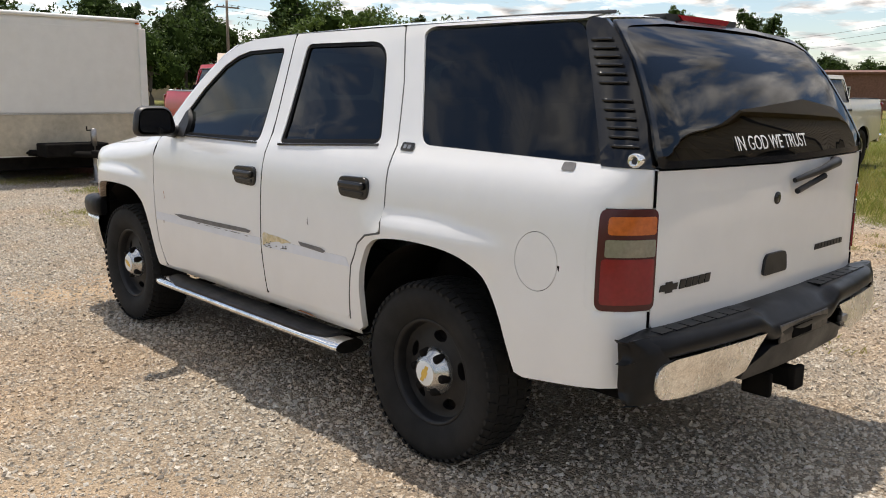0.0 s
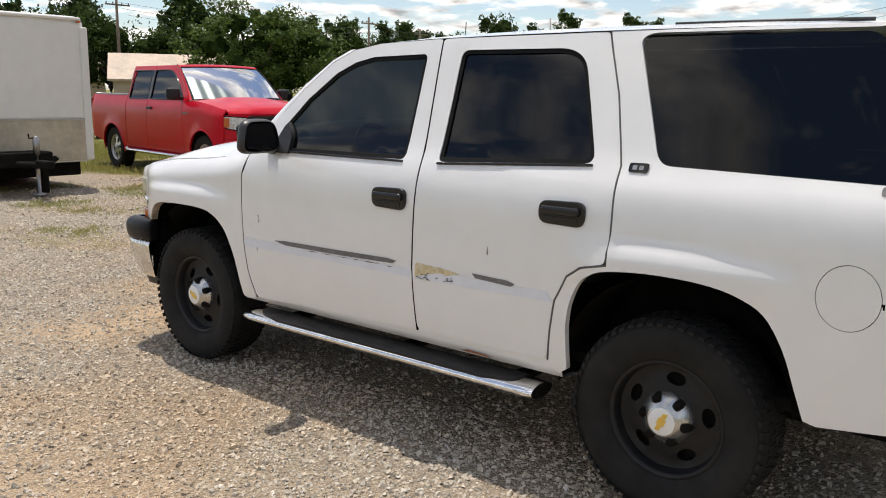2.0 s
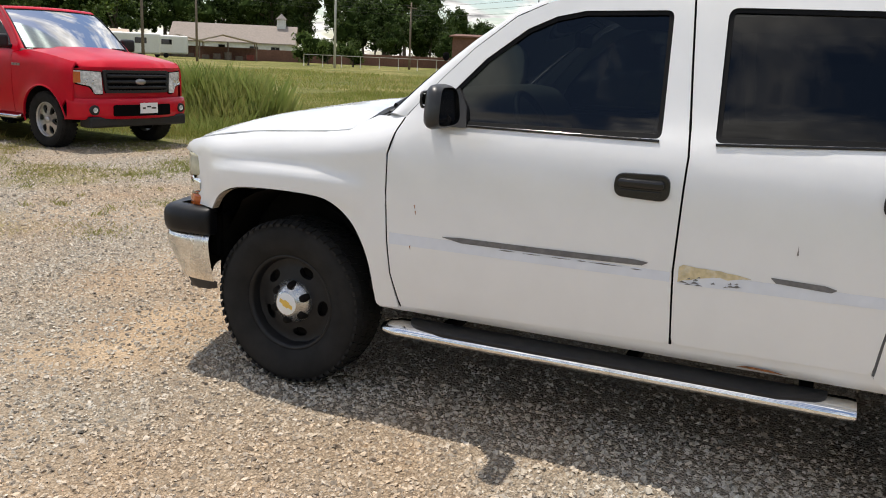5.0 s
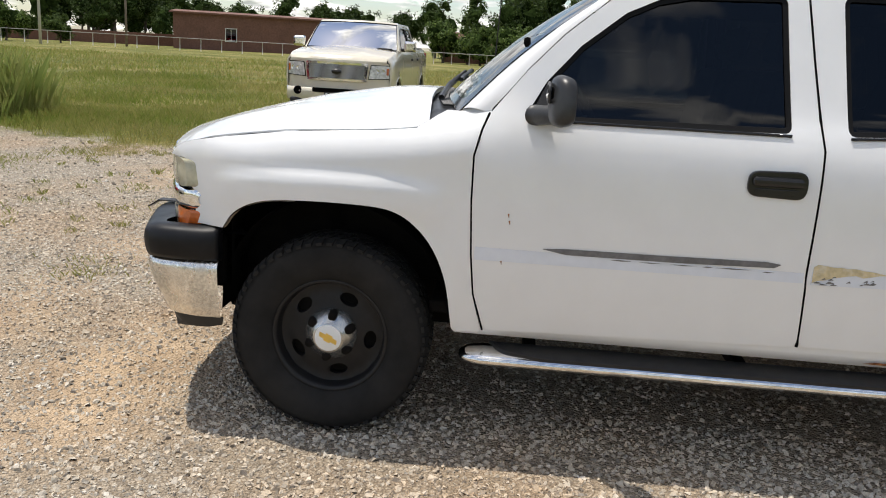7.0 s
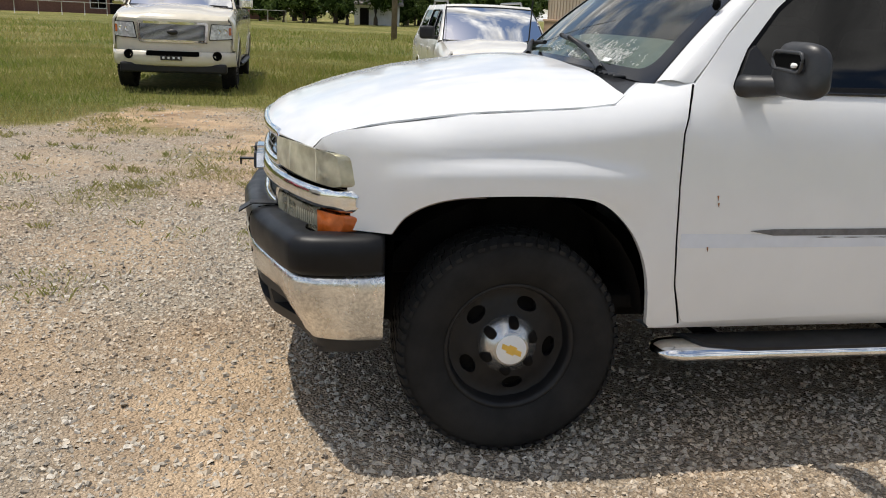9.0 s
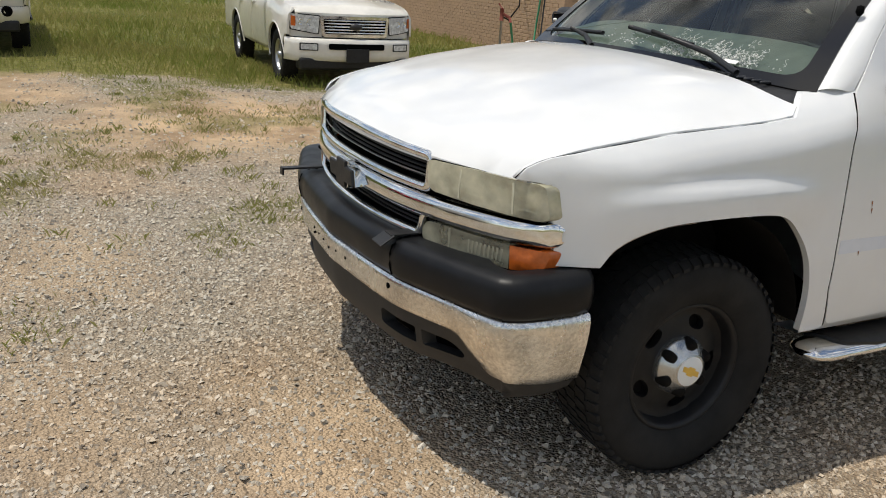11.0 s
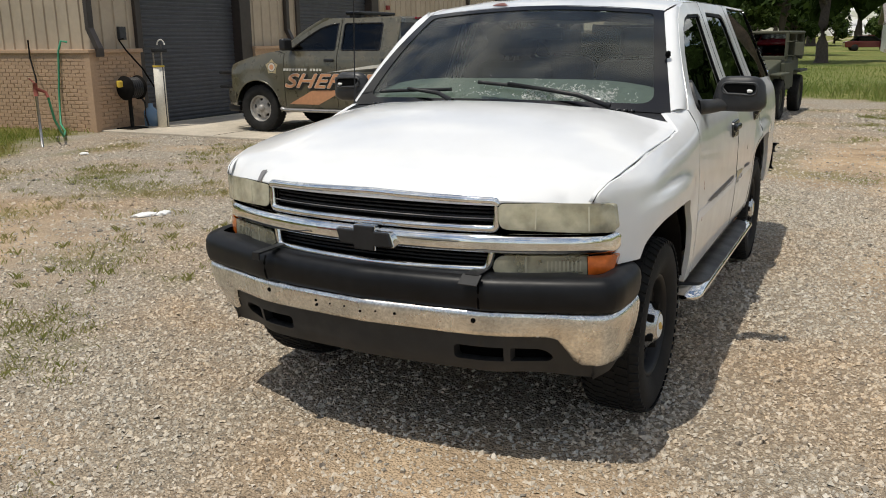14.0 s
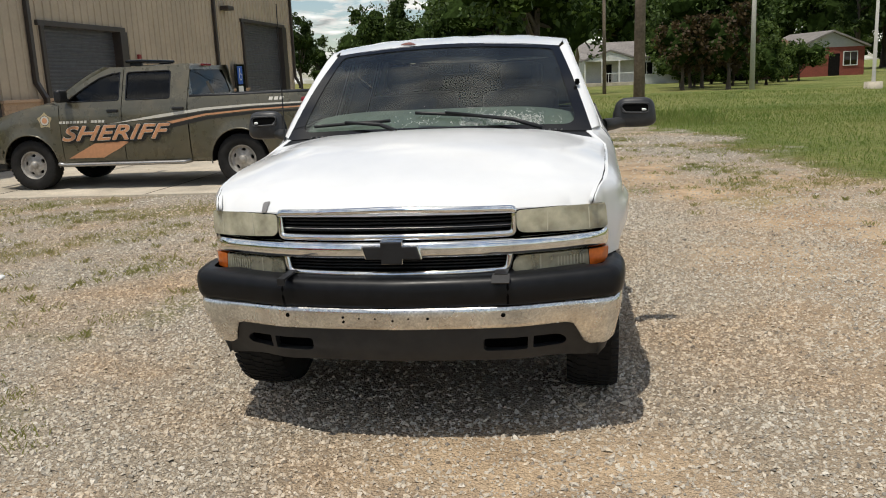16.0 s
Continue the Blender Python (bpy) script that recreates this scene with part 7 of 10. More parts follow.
            part("bed_rail", tube("bed_rail", rail, 0.025, 8), P.get("rail", M_BLACKPL), bs)
        else:
            wq = [(y0 - 0.06, belt + 0.03, 0.04), (y0 - 0.06, zr - 0.045, 0.04), (rr + 0.10, zr - 0.045, 0.05), (rg + 0.16, belt + 0.03, 0.05)]
            ol = [(y0, R + 0.38), (y0, zr + 0.04), (rr, zr + 0.04), (rg, belt), (yr, belt - 0.05), (yr + 0.02, 0.55), (ra - ar - 0.02, zb + 0.04)] + arch(ra, R, ar, 180, 62)
            q = side("quarter_panel", ol, [wq], s, paint)
            side("quarter_glass", wq, [], s, M_TINT2, 0, -0.01, q)
        rock = [[(s * (half(y, z) - 0.01), y, z) for z in (zb + 0.02, zb - 0.05)] + [(s * (W - 0.2), y, zb - 0.07)] for y in [fa - ar + (ra + ar - (fa - ar)) * i / 10 for i in range(11)]]
        part("rocker_panel", grid("rocker_panel", rock), paint, v)
        if P.get("step"):
            part("running_board", tube("running_board", [(s * (W - 0.02), fa - ar - 0.02, 0.42), (s * W, fa - ar - 0.12, 0.40), (s * W, d[-1] + 0.1, 0.40), (s * (W - 0.02), d[-1], 0.42)], 0.055, 10, True, 0.6), P["step"], v, "tubular side step")
        if P.get("flare"):
            for yc in (fa, ra):
                pts = [(s * (half(y, z) - 0.004), y, z) for y, z in arch(yc, R, ar + 0.006, 4 if yc > 0 else -6, 186, 18)]
                part("wheel_lip", tube("wheel_lip", pts, 0.013, 6), paint, v)
        for yc in (fa, ra):
            if wheel0 is None:
                wheel0 = new("wheel")
                wheel0.parent = v
                wheel_parts(wheel0, R, P.get("tyre_w", 0.26), P.get("rim", 0.23), P.get("rim_mat", M_ALLOY), P.get("wheel", "spoke"), 40)
                if P.get("wheel") == "steel":
                    part("hub_cap", lathe("hub_cap", [(-0.05, 0.07), (-0.09, 0.06), (-0.11, 0.04), (-0.112, 0.0)], 18), P.get("rim_mat", M_ALLOY), wheel0)
                wh = wheel0
            else:
                wh = dup(wheel0, v)
            wh.matrix_basis = pose(s * (W - P.get("tyre_w", 0.26) / 2 - 0.02), yc, R - 0.005, 0, 0, 0 if s < 0 else 180) @ pose(0, 0, 0, 37 * yc, 0, 0)
            rows = [[(s * x, y, z) for x in (W - 0.03 - (0.1 if yc > 0 and y > fa + 0.3 else 0), W - 0.45)] for y, z in arch(yc, R + 0.02, ar, -5, 185)]
            part("arch_liner", grid("arch_liner", rows), M_DARK, v)
        m = part("door_mirror", box("door_mirror", 0.24, 0.12, P.get("mir_h", 0.20), (s * (W + 0.10), ws0 - 0.30, belt + 0.13), 0.045, 3), P.get("mirror", M_BLACKPL), v, "folding door mirror")
        part("mirror_arm", box("mirror_arm", 0.16, 0.06, 0.06, (s * (W - 0.05), ws0 - 0.30, belt + 0.06), 0.02), M_BLACKPL, m)
    # hood
    def he(y):
        return half(y, hood(y)) - 0.006
    yn = lambda x: yf - 0.06 - 0.17 * (x / W) ** 2
    dome = P.get("dome", 0.03)
    def hzf(x, y):
        u = min(1, abs(x) / he(y))
        z = hood(y) + P.get("crown", 0.05) * (1 - u ** 2.2) + dome * (1 - smooth01((u - 0.42) / 0.16)) * smooth01((yf - 0.1 - y) / 0.3) * 0.6
        e = yn(x) - y
        return z if e > 0.10 else h1 - 0.01 + (z - h1 + 0.01) * math.sqrt(max(0, 1 - (1 - max(0, e) / 0.10) ** 2))
    ysid = [ws0 + 0.03 + (yf - 0.24 - ws0) * k / 8 for k in range(9)]
    ol = [(-he(y), y) for y in ysid] + [(x, yn(x)) for x in [-(W - 0.12) + (2 * W - 0.24) * k / 12 for k in range(13)]] + [(he(y), y) for y in reversed(ysid)]
    part("hood", skin("hood", rpoly(ol, 0.1), [], lambda x, y: (x, y, hzf(x, y)), (0, 0, -1), 0.09, 0.03), paint, v)
    # windshield, roof, rear glass
    def shield(u, t, off=0.0):
        k = 0.62 * t + 0.38 * math.sin(t * math.pi / 2)
        y = ws0 - 0.02 + (ws1 + 0.02 - ws0) * t + (0.20 - 0.13 * t) * (1 - u * u)
        z = (h0 + 0.005) + (zr + 0.030 - h0) * k + 0.02 * (1 - u * u) * t
        return Vector((u * (W - 0.115 - 0.135 * t), y + off * 0.5, z + off * 0.85))
    us = [-1 + i / 8 for i in range(17)]
    part("windshield", grid("windshield", [[shield(u, t) for u in us] for t in [0.115 * i for i in range(9)]]), P.get("wind", M_WIND2), v)
    edge = [shield(u, 0.02, 0.004) for u in us] + [shield(1, t, 0.004) for t in (0.25, 0.5, 0.72)] + [shield(u, 0.90, 0.002) for u in reversed(us)] + [shield(-1, t, 0.004) for t in (0.72, 0.5, 0.25, 0.02)]
    part("windshield_seal", tube("windshield_seal", edge, 0.010, 6, False), M_FRIT, v)

    def pane(nm, ya, za, wa, yb2, zb2, wb2, mat, bow=0.10, par=None):
        rows = []
        for k in range(7):
            t = k / 6
            w, y, z = wa + (wb2 - wa) * t, ya + (yb2 - ya) * t, za + (zb2 - za) * t
            sg = 1 if ya > yb2 else -1
            rows.append([(sg * u * -w, y + sg * bow * (1 - u * u) * (1 - 0.6 * t), z + 0.02 * math.sin(math.pi * t)) for u in [-1 + i / 6 for i in range(13)]])
        return part(nm, grid(nm, rows), mat, par or v)
    for s in (-1, 1):
        rows = []
        for k in range(9):
            t = k / 8
            y, z = brow_line(t)
            a, b = Vector((s * (half(y, z) - 0.002), y, z)), shield(s, t, 0.004)
            nn = Vector((s * 0.55, 0.4, 0.7)).normalized()
            rows.append([a.lerp(b, i / 5) + nn * 0.022 * math.sin(math.pi * i / 5) for i in range(6)])
        part("windshield_pillar", grid("windshield_pillar", rows), paint, v)
    part("cowl", box("cowl", 2 * W - 0.3, 0.16, 0.03, (0, ws0 + 0.05, h0 - 0.005), 0.01), M_BLACKPL, v)
    for s in (-0.25, 0.3):
        part("wiper", tube("wiper", [(s, ws0 + 0.07, h0 + 0.02), (s - 0.3, ws0 + 0.05, h0 + 0.05), (s - 0.55, ws0 + 0.02, h0 + 0.04)], 0.012, 6), M_BLACKPL, v)
    rows = [[shield(u, t, o) for u in us] for t, o in ((0.895, -0.004), (0.905, 0.010), (0.94, 0.014), (0.97, 0.013), (1.0, 0.010))]
    for k in range(1, 13):
        y = ws1 - 0.02 + (rr - ws1 + 0.02) * k / 12
        e = smooth01((ws1 - y) / 0.55)
        drop = 0.035 * (1 - e) + 0.05 * smooth01((rr + 0.16 - y) / 0.16)
        rows.append([(u * (W - 0.247 - 0.012 * smooth01((rr + 0.1 - y) / 0.1)), y + 0.07 * (1 - u * u) * (1 - e), roof + 0.012 - drop - 0.058 * abs(u) ** 2.8) for u in us])
    part("roof", grid("roof", rows), paint, v)
    if bed:
        back = [(-(W - 0.08), belt - 0.05), (-(W - 0.09), belt + 0.06), (-(W - 0.25), zr + 0.03), (W - 0.25, zr + 0.03), (W - 0.09, belt + 0.06), (W - 0.08, belt - 0.05)]
        gl = [(-(W - 0.22), belt + 0.07, 0.04), (-(W - 0.34), zr - 0.04, 0.04), (W - 0.34, zr - 0.04, 0.04), (W - 0.22, belt + 0.07, 0.04)]
        bk = part("cab_back", skin("cab_back", rpoly(back, 0.1), [rpoly(gl, 0.1)], lambda x, z: (x, rg + (rr - rg) * max(0.0, (z - belt) / (zr - belt)), z), (0, 1, 0), 0.12, 0.02), paint, v)
        for s in (-1, 1):
            side("cab_corner", [(d[-1] - 0.004, belt - 0.04), (d[-1] - 0.004, zr + 0.035), (rr - 0.004, zr + 0.03), (rg - 0.012, belt - 0.04)], [], s, paint)
        part("rear_glass", skin("rear_glass", rpoly(gl, 0.1), [], lambda x, z: (x, rg + 0.012 + (rr - rg) * max(0.0, (z - belt) / (zr - belt)), z), (0, 1, 0), 0.2, 0), M_TINT2, bk)
        part("bed_floor", box("bed_floor", 2 * W - 0.3, rg - yr - 0.1, 0.06, (0, (rg + yr) / 2, 0.85), 0.01), M_DARK, v)
        part("bulkhead", box("bulkhead", 2 * W - 0.2, 0.06, bed - 0.6, (0, rg - 0.05, (bed + 0.6) / 2), 0.01), paint, v)
        part("tailgate", box("tailgate", 2 * W - 0.22, 0.07, bed - 0.66, (0, yr + 0.05, (bed + 0.66) / 2), 0.02), paint, v)
        for s in (-1, 1):
            part("bed_inner", box("bed_inner", 0.04, rg - yr - 0.15, bed - 0.85, (s * (W - 0.16), (rg + yr) / 2, (bed + 0.85) / 2), 0.01), M_DARK, v)
            part("tail_lamp", box("tail_lamp", 0.14, 0.12, 0.38, (s * (W - 0.10), yr + 0.09, bed - 0.26), 0.03), M_REDLENS, v)
        part("rear_bumper", box("rear_bumper", 2 * W - 0.15, 0.2, 0.2, (0, yr - 0.08, 0.58), 0.04), M_CHROME, v)
        part("brake_lamp", box("brake_lamp", 0.32, 0.05, 0.04, (0, rr - 0.01, zr + 0.035), 0.01), M_REDLENS, v)
    else:
        pane("rear_glass", rg + 0.02, belt + 0.02, W - 0.11, rr, zr + 0.02, W - 0.25, M_TINT2, 0.05)
        part("tailgate", box("tailgate", 2 * W - 0.2, 0.08, belt - 0.5, (0, yr + 0.04, (belt + 0.5) / 2), 0.03), paint, v)
        part("rear_bumper", box("rear_bumper", 2 * W - 0.1, 0.2, 0.26, (0, yr - 0.02, 0.58), 0.05), paint, v)
    # front face
    fy = lambda x: yf - 0.05 - 0.17 * (x / W) ** 2 - 3.0 * max(0.0, abs(x) - (W - 0.22)) ** 2
    part("front_panel", skin("front_panel", rpoly([(-(W - 0.07), P["fz0"] - 0.02), (-(W - 0.09), h1 - 0.03, 0.04), (W - 0.09, h1 - 0.03, 0.04), (W - 0.07, P["fz0"] - 0.02)], 0.06), [], lambda x, z: (x, fy(x) - 0.015, z), (0, -1, 0), 0.07, 0.05), paint, v)

    def front(nm, pts, mat, off=0.0, depth=0.03, holes=(), par=None, lab="", yfun=fy):
        return part(nm, skin(nm, rpoly(pts, 0.06), [rpoly(h, 0.06) for h in holes], lambda x, z: (x, yfun(x) + off, z), (0, -1, 0), 0.06, depth), mat, par or v, lab)

    gw, g0, g1 = P["grille"]
    gp = front("grille", [(-gw, g0, 0.05), (-gw - 0.03, g1, 0.05), (gw + 0.03, g1, 0.05), (gw, g0, 0.05)], P.get("grille_mat", M_CHROME), 0.02, 0.05,
               [[(-gw + 0.04, g0 + 0.04, 0.03), (-gw + 0.015, g1 - 0.04, 0.03), (gw - 0.015, g1 - 0.04, 0.03), (gw - 0.04, g0 + 0.04, 0.03)]])
    # near-black sheet stands in for the shade behind the bars
    front("grille_back", [(-gw, g0), (-gw, g1), (gw, g1), (gw, g0)], M_GAP, 0.002, 0, par=gp)
    n = P.get("bars", 3)
    for k in range(n):
        z = g0 + 0.04 + (g1 - g0 - 0.08) * (k + 0.5) / n
        pts = [(x, fy(x) + 0.012, z) for x in [-gw + 0.03 + (2 * gw - 0.06) * i / 8 for i in range(9)]]
        part("grille_bar", tube("grille_bar", pts, P.get("bar_r", 0.02), 6), P.get("bar_mat", M_BLACKPL), gp)
    part("emblem", lathe("emblem", [(0.0, 0.0), (0.0, 0.055), (-0.03, 0.06)], 20, "y"), P.get("emblem", M_STEEL), gp, "", Matrix.Translation((0, yf + 0.005, (g0 + g1) / 2)) @ Matrix.Diagonal((1.5, 1, 0.75, 1)))
    for s in (-1, 1):
        hp = [(s * a, b) for a, b in P["lamp"]]
        hl = front("headlamp", [(a, b, 0.02) for a, b in hp], P.get("lamp_mat", M_CLEAR), 0.012, 0.05)
        cx, cz = sum(p[0] for p in hp) / len(hp), sum(p[1] for p in hp) / len(hp)
        for dx in (-0.055, 0.05):
            part("reflector_cup", lathe("reflector_cup", [(0.0, 0.0), (-0.012, 0.02), (0.002, 0.040), (0.004, 0.044), (-0.004, 0.046)], 16, "y"), M_REFLECT, hl, "", Matrix.Translation((cx + dx, fy(cx + dx) + 0.014, cz + 0.012)))
        front("headlamp_edge", [(a * 1.0 + s * (0.012 if abs(a) > gw + 0.15 else -0.012), b + (0.012 if b > (h1 + P["fz0"]) / 2 else -0.012), 0.02) for a, b in hp], M_GAP, 0.004, 0.03, par=hl)
        if P.get("amber"):
            x0, x1, z0, z1 = P["amber"]
            front("amber_lens", [(s * x0, z0, 0.01), (s * x1, z0, 0.01), (s * x1, z1, 0.01), (s * x0, z1, 0.01)], M_AMBER, 0.02, 0.04, par=hl)
    # front bumper
    bz0, bz1 = P["bumper"]
    by = lambda x: yf + 0.06 - 0.20 * (x / W) ** 2 - 0.25 * max(0, (abs(x) - (W - 0.12)) / 0.12) ** 2
    bxs = [-(W - 0.01) + (2 * W - 0.02) * i / 20 for i in range(21)]
    rows = [[(x, by(x) - o, z) for o, z in ((0.06, bz1), (0.01, bz1 - 0.02), (0.0, bz1 - 0.08), (0.005, bz0 + 0.1), (0.02, bz0 + 0.02), (0.08, bz0))] for x in bxs]
    fb = part("front_bumper", grid("front_bumper", rows), P.get("bumper_mat", paint), v)
    if P.get("intake"):
        iw, i0, i1 = P["intake"]
        # near-black patch drawn as the shade inside the intake
        front("intake", [(-iw, i0, 0.03), (-iw, i1, 0.03), (iw, i1, 0.03), (iw, i0, 0.03)], M_GAP, 0.012, 0.02, par=fb, yfun=by)
    for s in (-1, 1):
        if P.get("fog"):
            fx, fz, fr = P["fog"]
            if P.get("fog_box"):
                front("fog_lamp", [(s * (fx - 0.12), fz - 0.05, 0.012), (s * (fx - 0.12), fz + 0.05, 0.012), (s * (fx + 0.12), fz + 0.05, 0.012), (s * (fx + 0.12), fz - 0.05, 0.012)], M_BLACKPL, 0.008, 0.03, par=fb, yfun=by)
                front("fog_lens", [(s * (fx - 0.105), fz - 0.036, 0.012), (s * (fx - 0.105), fz + 0.036, 0.012), (s * (fx + 0.105), fz + 0.036, 0.012), (s * (fx + 0.105), fz - 0.036, 0.012)], M_CLEAR, 0.011, 0.01, par=fb, yfun=by)
                continue
            part("fog_lamp", lathe("fog_lamp", [(0.0, 0.0), (0.0, fr * 0.55), (0.012, fr * 0.6), (0.012, fr), (-0.05, fr)], 16, "y"), M_GAP if P.get("fog_dark") else M_BLACKPL, fb, "", Matrix.Translation((s * fx, by(fx) + 0.005, fz)))
            if not P.get("fog_dark"):
                part("fog_lens", lathe("fog_lens", [(0.014, 0.0), (0.012, fr * 0.55)], 12, "y"), M_CLEAR, fb, "", Matrix.Translation((s * fx, by(fx) + 0.008, fz)))
    part("air_dam", box("air_dam", 2 * W - 0.3, 0.25, 0.16, (0, yf - 0.16, bz0 - 0.03), 0.03), M_BLACKPL, v)
    part("chassis", box("chassis", 2 * W - 0.5, yf - yr - 0.6, 0.22, (0, (yf + yr) / 2, 0.52), 0.03), M_DARK, v)
    part("engine_bay", box("engine_bay", 2 * W - 0.7, yf - ws0 - 0.4, h1 - 0.75, (0, (yf + ws0) / 2 - 0.05, (h1 + 0.6) / 2), 0.03), M_DARK, v)
    # cabin
    cab = new("cabin")
    cab.parent = v
    part("dashboard", box("dashboard", 2 * W - 0.3, 0.4, 0.3, (0, ws0 - 0.22, belt - 0.12), 0.06), M_INTERIOR, cab)
    part("cabin_floor", box("cabin_floor", 2 * W - 0.25, ws0 - rg, 0.05, (0, (ws0 + rg) / 2, zb + 0.02), 0.01), M_DARK, cab)
    for s in (-1, 1):
        part("seat", join_meshes("seat", [box("a", 0.5, 0.5, 0.2, (s * W * 0.42, ws0 - 1.15, belt - 0.35), 0.06), box("b", 0.5, 0.18, 0.62, (s * W * 0.42, ws0 - 1.42, belt), 0.07), box("c", 0.28, 0.1, 0.18, (s * W * 0.42, ws0 - 1.45, belt + 0.38), 0.04)]), M_CLOTH, cab)
    st = [(-W * 0.42 + 0.19 * math.cos(2 * math.pi * k / 20), ws0 - 0.55 + 0.09 * math.sin(2 * math.pi * k / 20), belt - 0.02 + 0.16 * math.sin(2 * math.pi * k / 20)) for k in range(21)]
    part("steering_wheel", tube("steering_wheel", st, 0.016, 6, False), M_BLACKPL, cab)
    return v, half, by, fy


PICKUP = dict(W=1.0, wb=3.683, yf=2.72, yr=-3.05, bottom=0.47, belt=1.34, roof=1.99, hood0=1.36, hood1=1.18, ws0=1.36, ws1=0.62, rr=-1.04, rg=-1.20, R=0.405, fz0=0.70, black_pillar=True,
              doors=[1.14, -0.28, -1.20], bed=1.43, grille=(0.56, 0.82, 1.12), lamp=[(0.60, 0.90), (0.62, 1.10), (0.92, 1.09), (0.92, 0.92)], bumper=(0.44, 0.74), intake=(0.42, 0.53, 0.64), fog=(0.70, 0.60, 0.06))
# red pickup, nose towards the yard
red = dict(PICKUP, grille=(0.55, 0.81, 1.13), grille_mat=M_BLACKPL, bars=3, bar_r=0.026, lamp=[(0.585, 0.80), (0.60, 1.10), (0.94, 1.12), (0.90, 0.94), (0.74, 0.90), (0.70, 0.80)], amber=(0.87, 0.935, 0.95, 1.10),
           step=M_CHROME, four=False, wheel="spoke", rim=0.245, intake=(0.50, 0.49, 0.65), fog=(0.76, 0.58, 0.07), flare=True, rail=M_STEEL, wind=M_WINDC)
fwd = Vector((-0.135, -0.99, 0)).normalized()
ang = math.degrees(math.atan2(-fwd.x, fwd.y))
nose = Vector((5.58, 8.32, 0))
rv, rhalf, rby, rfy = build_vehicle("pickup_truck", "shiny red extended-cab pickup parked on weedy gravel", "pickup truck", pose(*(nose - fwd * 2.80), 0, 0, ang), M_RED, red, "parked pickup trucks")
part("front_plate", box("front_plate", 0.31, 0.012, 0.15, (-0.06, rby(0.06) + 0.02, 0.60), 0.004), M_DECAL, rv, "white front plate")
for k in range(3):
    part("plate_bar", box("plate_bar", 0.08 - 0.015 * k, 0.004, 0.022, (-0.14 + 0.085 * k, rby(0.06) + 0.028, 0.60 + 0.02 * (k % 2)), 0.001), M_DARKDEC, rv)
for k in range(3):
    yy = 1.19 + 0.07 * k
    part("fender_badge", box("fender_badge", 0.01, 0.05, 0.035, (-(rhalf(yy, 1.14) + 0.006), yy, 1.15), 0.004), M_STEEL, rv)
    part("fender_badge", box("fender_badge", 0.01, 0.05, 0.035, (rhalf(yy, 1.14) + 0.006, yy, 1.15), 0.004), M_STEEL, rv)
part("sun_shade", grid("sun_shade", [[(u * (0.80 - 0.10 * t), 1.27 + 0.17 * (1 - u * u) - 0.56 * t, 1.36 + 0.48 * t + 0.010 * math.cos(u * 22)) for u in [-1 + i / 20 for i in range(41)]] for t in (0.02, 0.5, 0.95)]), M_ALLOY, rv, "folded silver sun shade behind the windshield")
part("yellow_vest", box("yellow_vest", 0.3, 0.1, 0.07, (-0.35, 1.33, 1.42), 0.03), material("vest_yellow", (0.62, 0.62, 0.05), 0.8, grain=0.2, scale=30), rv, "yellow vest on the dashboard")
# cream pickup in the field
cream = dict(PICKUP, roof=1.93, grille=(0.54, 0.80, 1.13), grille_mat=M_CHROME, bars=14, bar_r=0.007, bar_mat=M_ALLOY, lamp=[(0.58, 0.86), (0.62, 1.10), (0.93, 1.10), (0.93, 0.88)], amber=(0.885, 0.925, 0.94, 1.06), lamp_mat=M_CLEAR, bumper=(0.42, 0.66), fz0=0.68,
             mirror=M_CHROME, handle=M_BLACKPL, fog_dark=True, fog=(0.70, 0.60, 0.075), emblem=M_DARKDEC, step=M_GREYPL, flare=True, rim_mat=M_ALLOY, intake=(0.42, 0.585, 0.665))
cv, chalf, cby, cfy = build_vehicle("pickup_truck", "cream-white pickup with a chrome billet grille standing in tall grass", "pickup truck", pose(13.95, 4.12, 0.03, 0, 0, 90), M_CREAM, cream, "parked pickup trucks")
part("tag_frame", box("tag_frame", 0.34, 0.02, 0.07, (0.02, cby(0) + 0.02, 0.555), 0.006), M_DARKDEC, cv)
for k in range(4):
    part("tag_bar", box("tag_bar", 0.035, 0.008, 0.035, (-0.10 + 0.08 * k, cby(0) + 0.034, 0.56), 0.003), M_DECAL, cv)
# off-white wagon by the building
wagon = dict(W=0.935, wb=2.89, yf=2.26, yr=-2.60, bottom=0.44, belt=1.15, roof=1.74, hood0=1.16, hood1=1.01, ws0=1.02, ws1=0.28, rr=-2.10, rg=-2.42, R=0.375, fz0=0.70, doors=[0.86, -0.16, -1.10], four=True, rear_arch_door=True,
             grille=(0.47, 0.69, 0.97), grille_mat=M_CHROME, bars=5, bar_r=0.012, bar_mat=M_CHROME, lamp=[(0.52, 0.73), (0.50, 0.96), (0.87, 0.98), (0.86, 0.78)], amber=(0.81, 0.86, 0.82, 0.95),
             bumper=(0.36, 0.67), intake=(0.40, 0.53, 0.61), tyre_w=0.235, rim=0.22, flare=True, step=None, mirror=M_BLACKPL, handle=M_OFFWHITE, emblem=M_DARKDEC, fog=(0.66, 0.56, 0.06), fog_box=True)
wv, whalf, wby, wfy = build_vehicle("wagon", "off-white sport wagon with chrome grille parked at the grass edge", "car", pose(10.7, -0.95, -0.10, 0, 0, 88), M_OFFWHITE, wagon)
part("tag_plate", box("tag_plate", 0.33, 0.02, 0.19, (0, wby(0) + 0.02, 0.45), 0.006), M_BLACKPL, wv, "blank black plate holder")
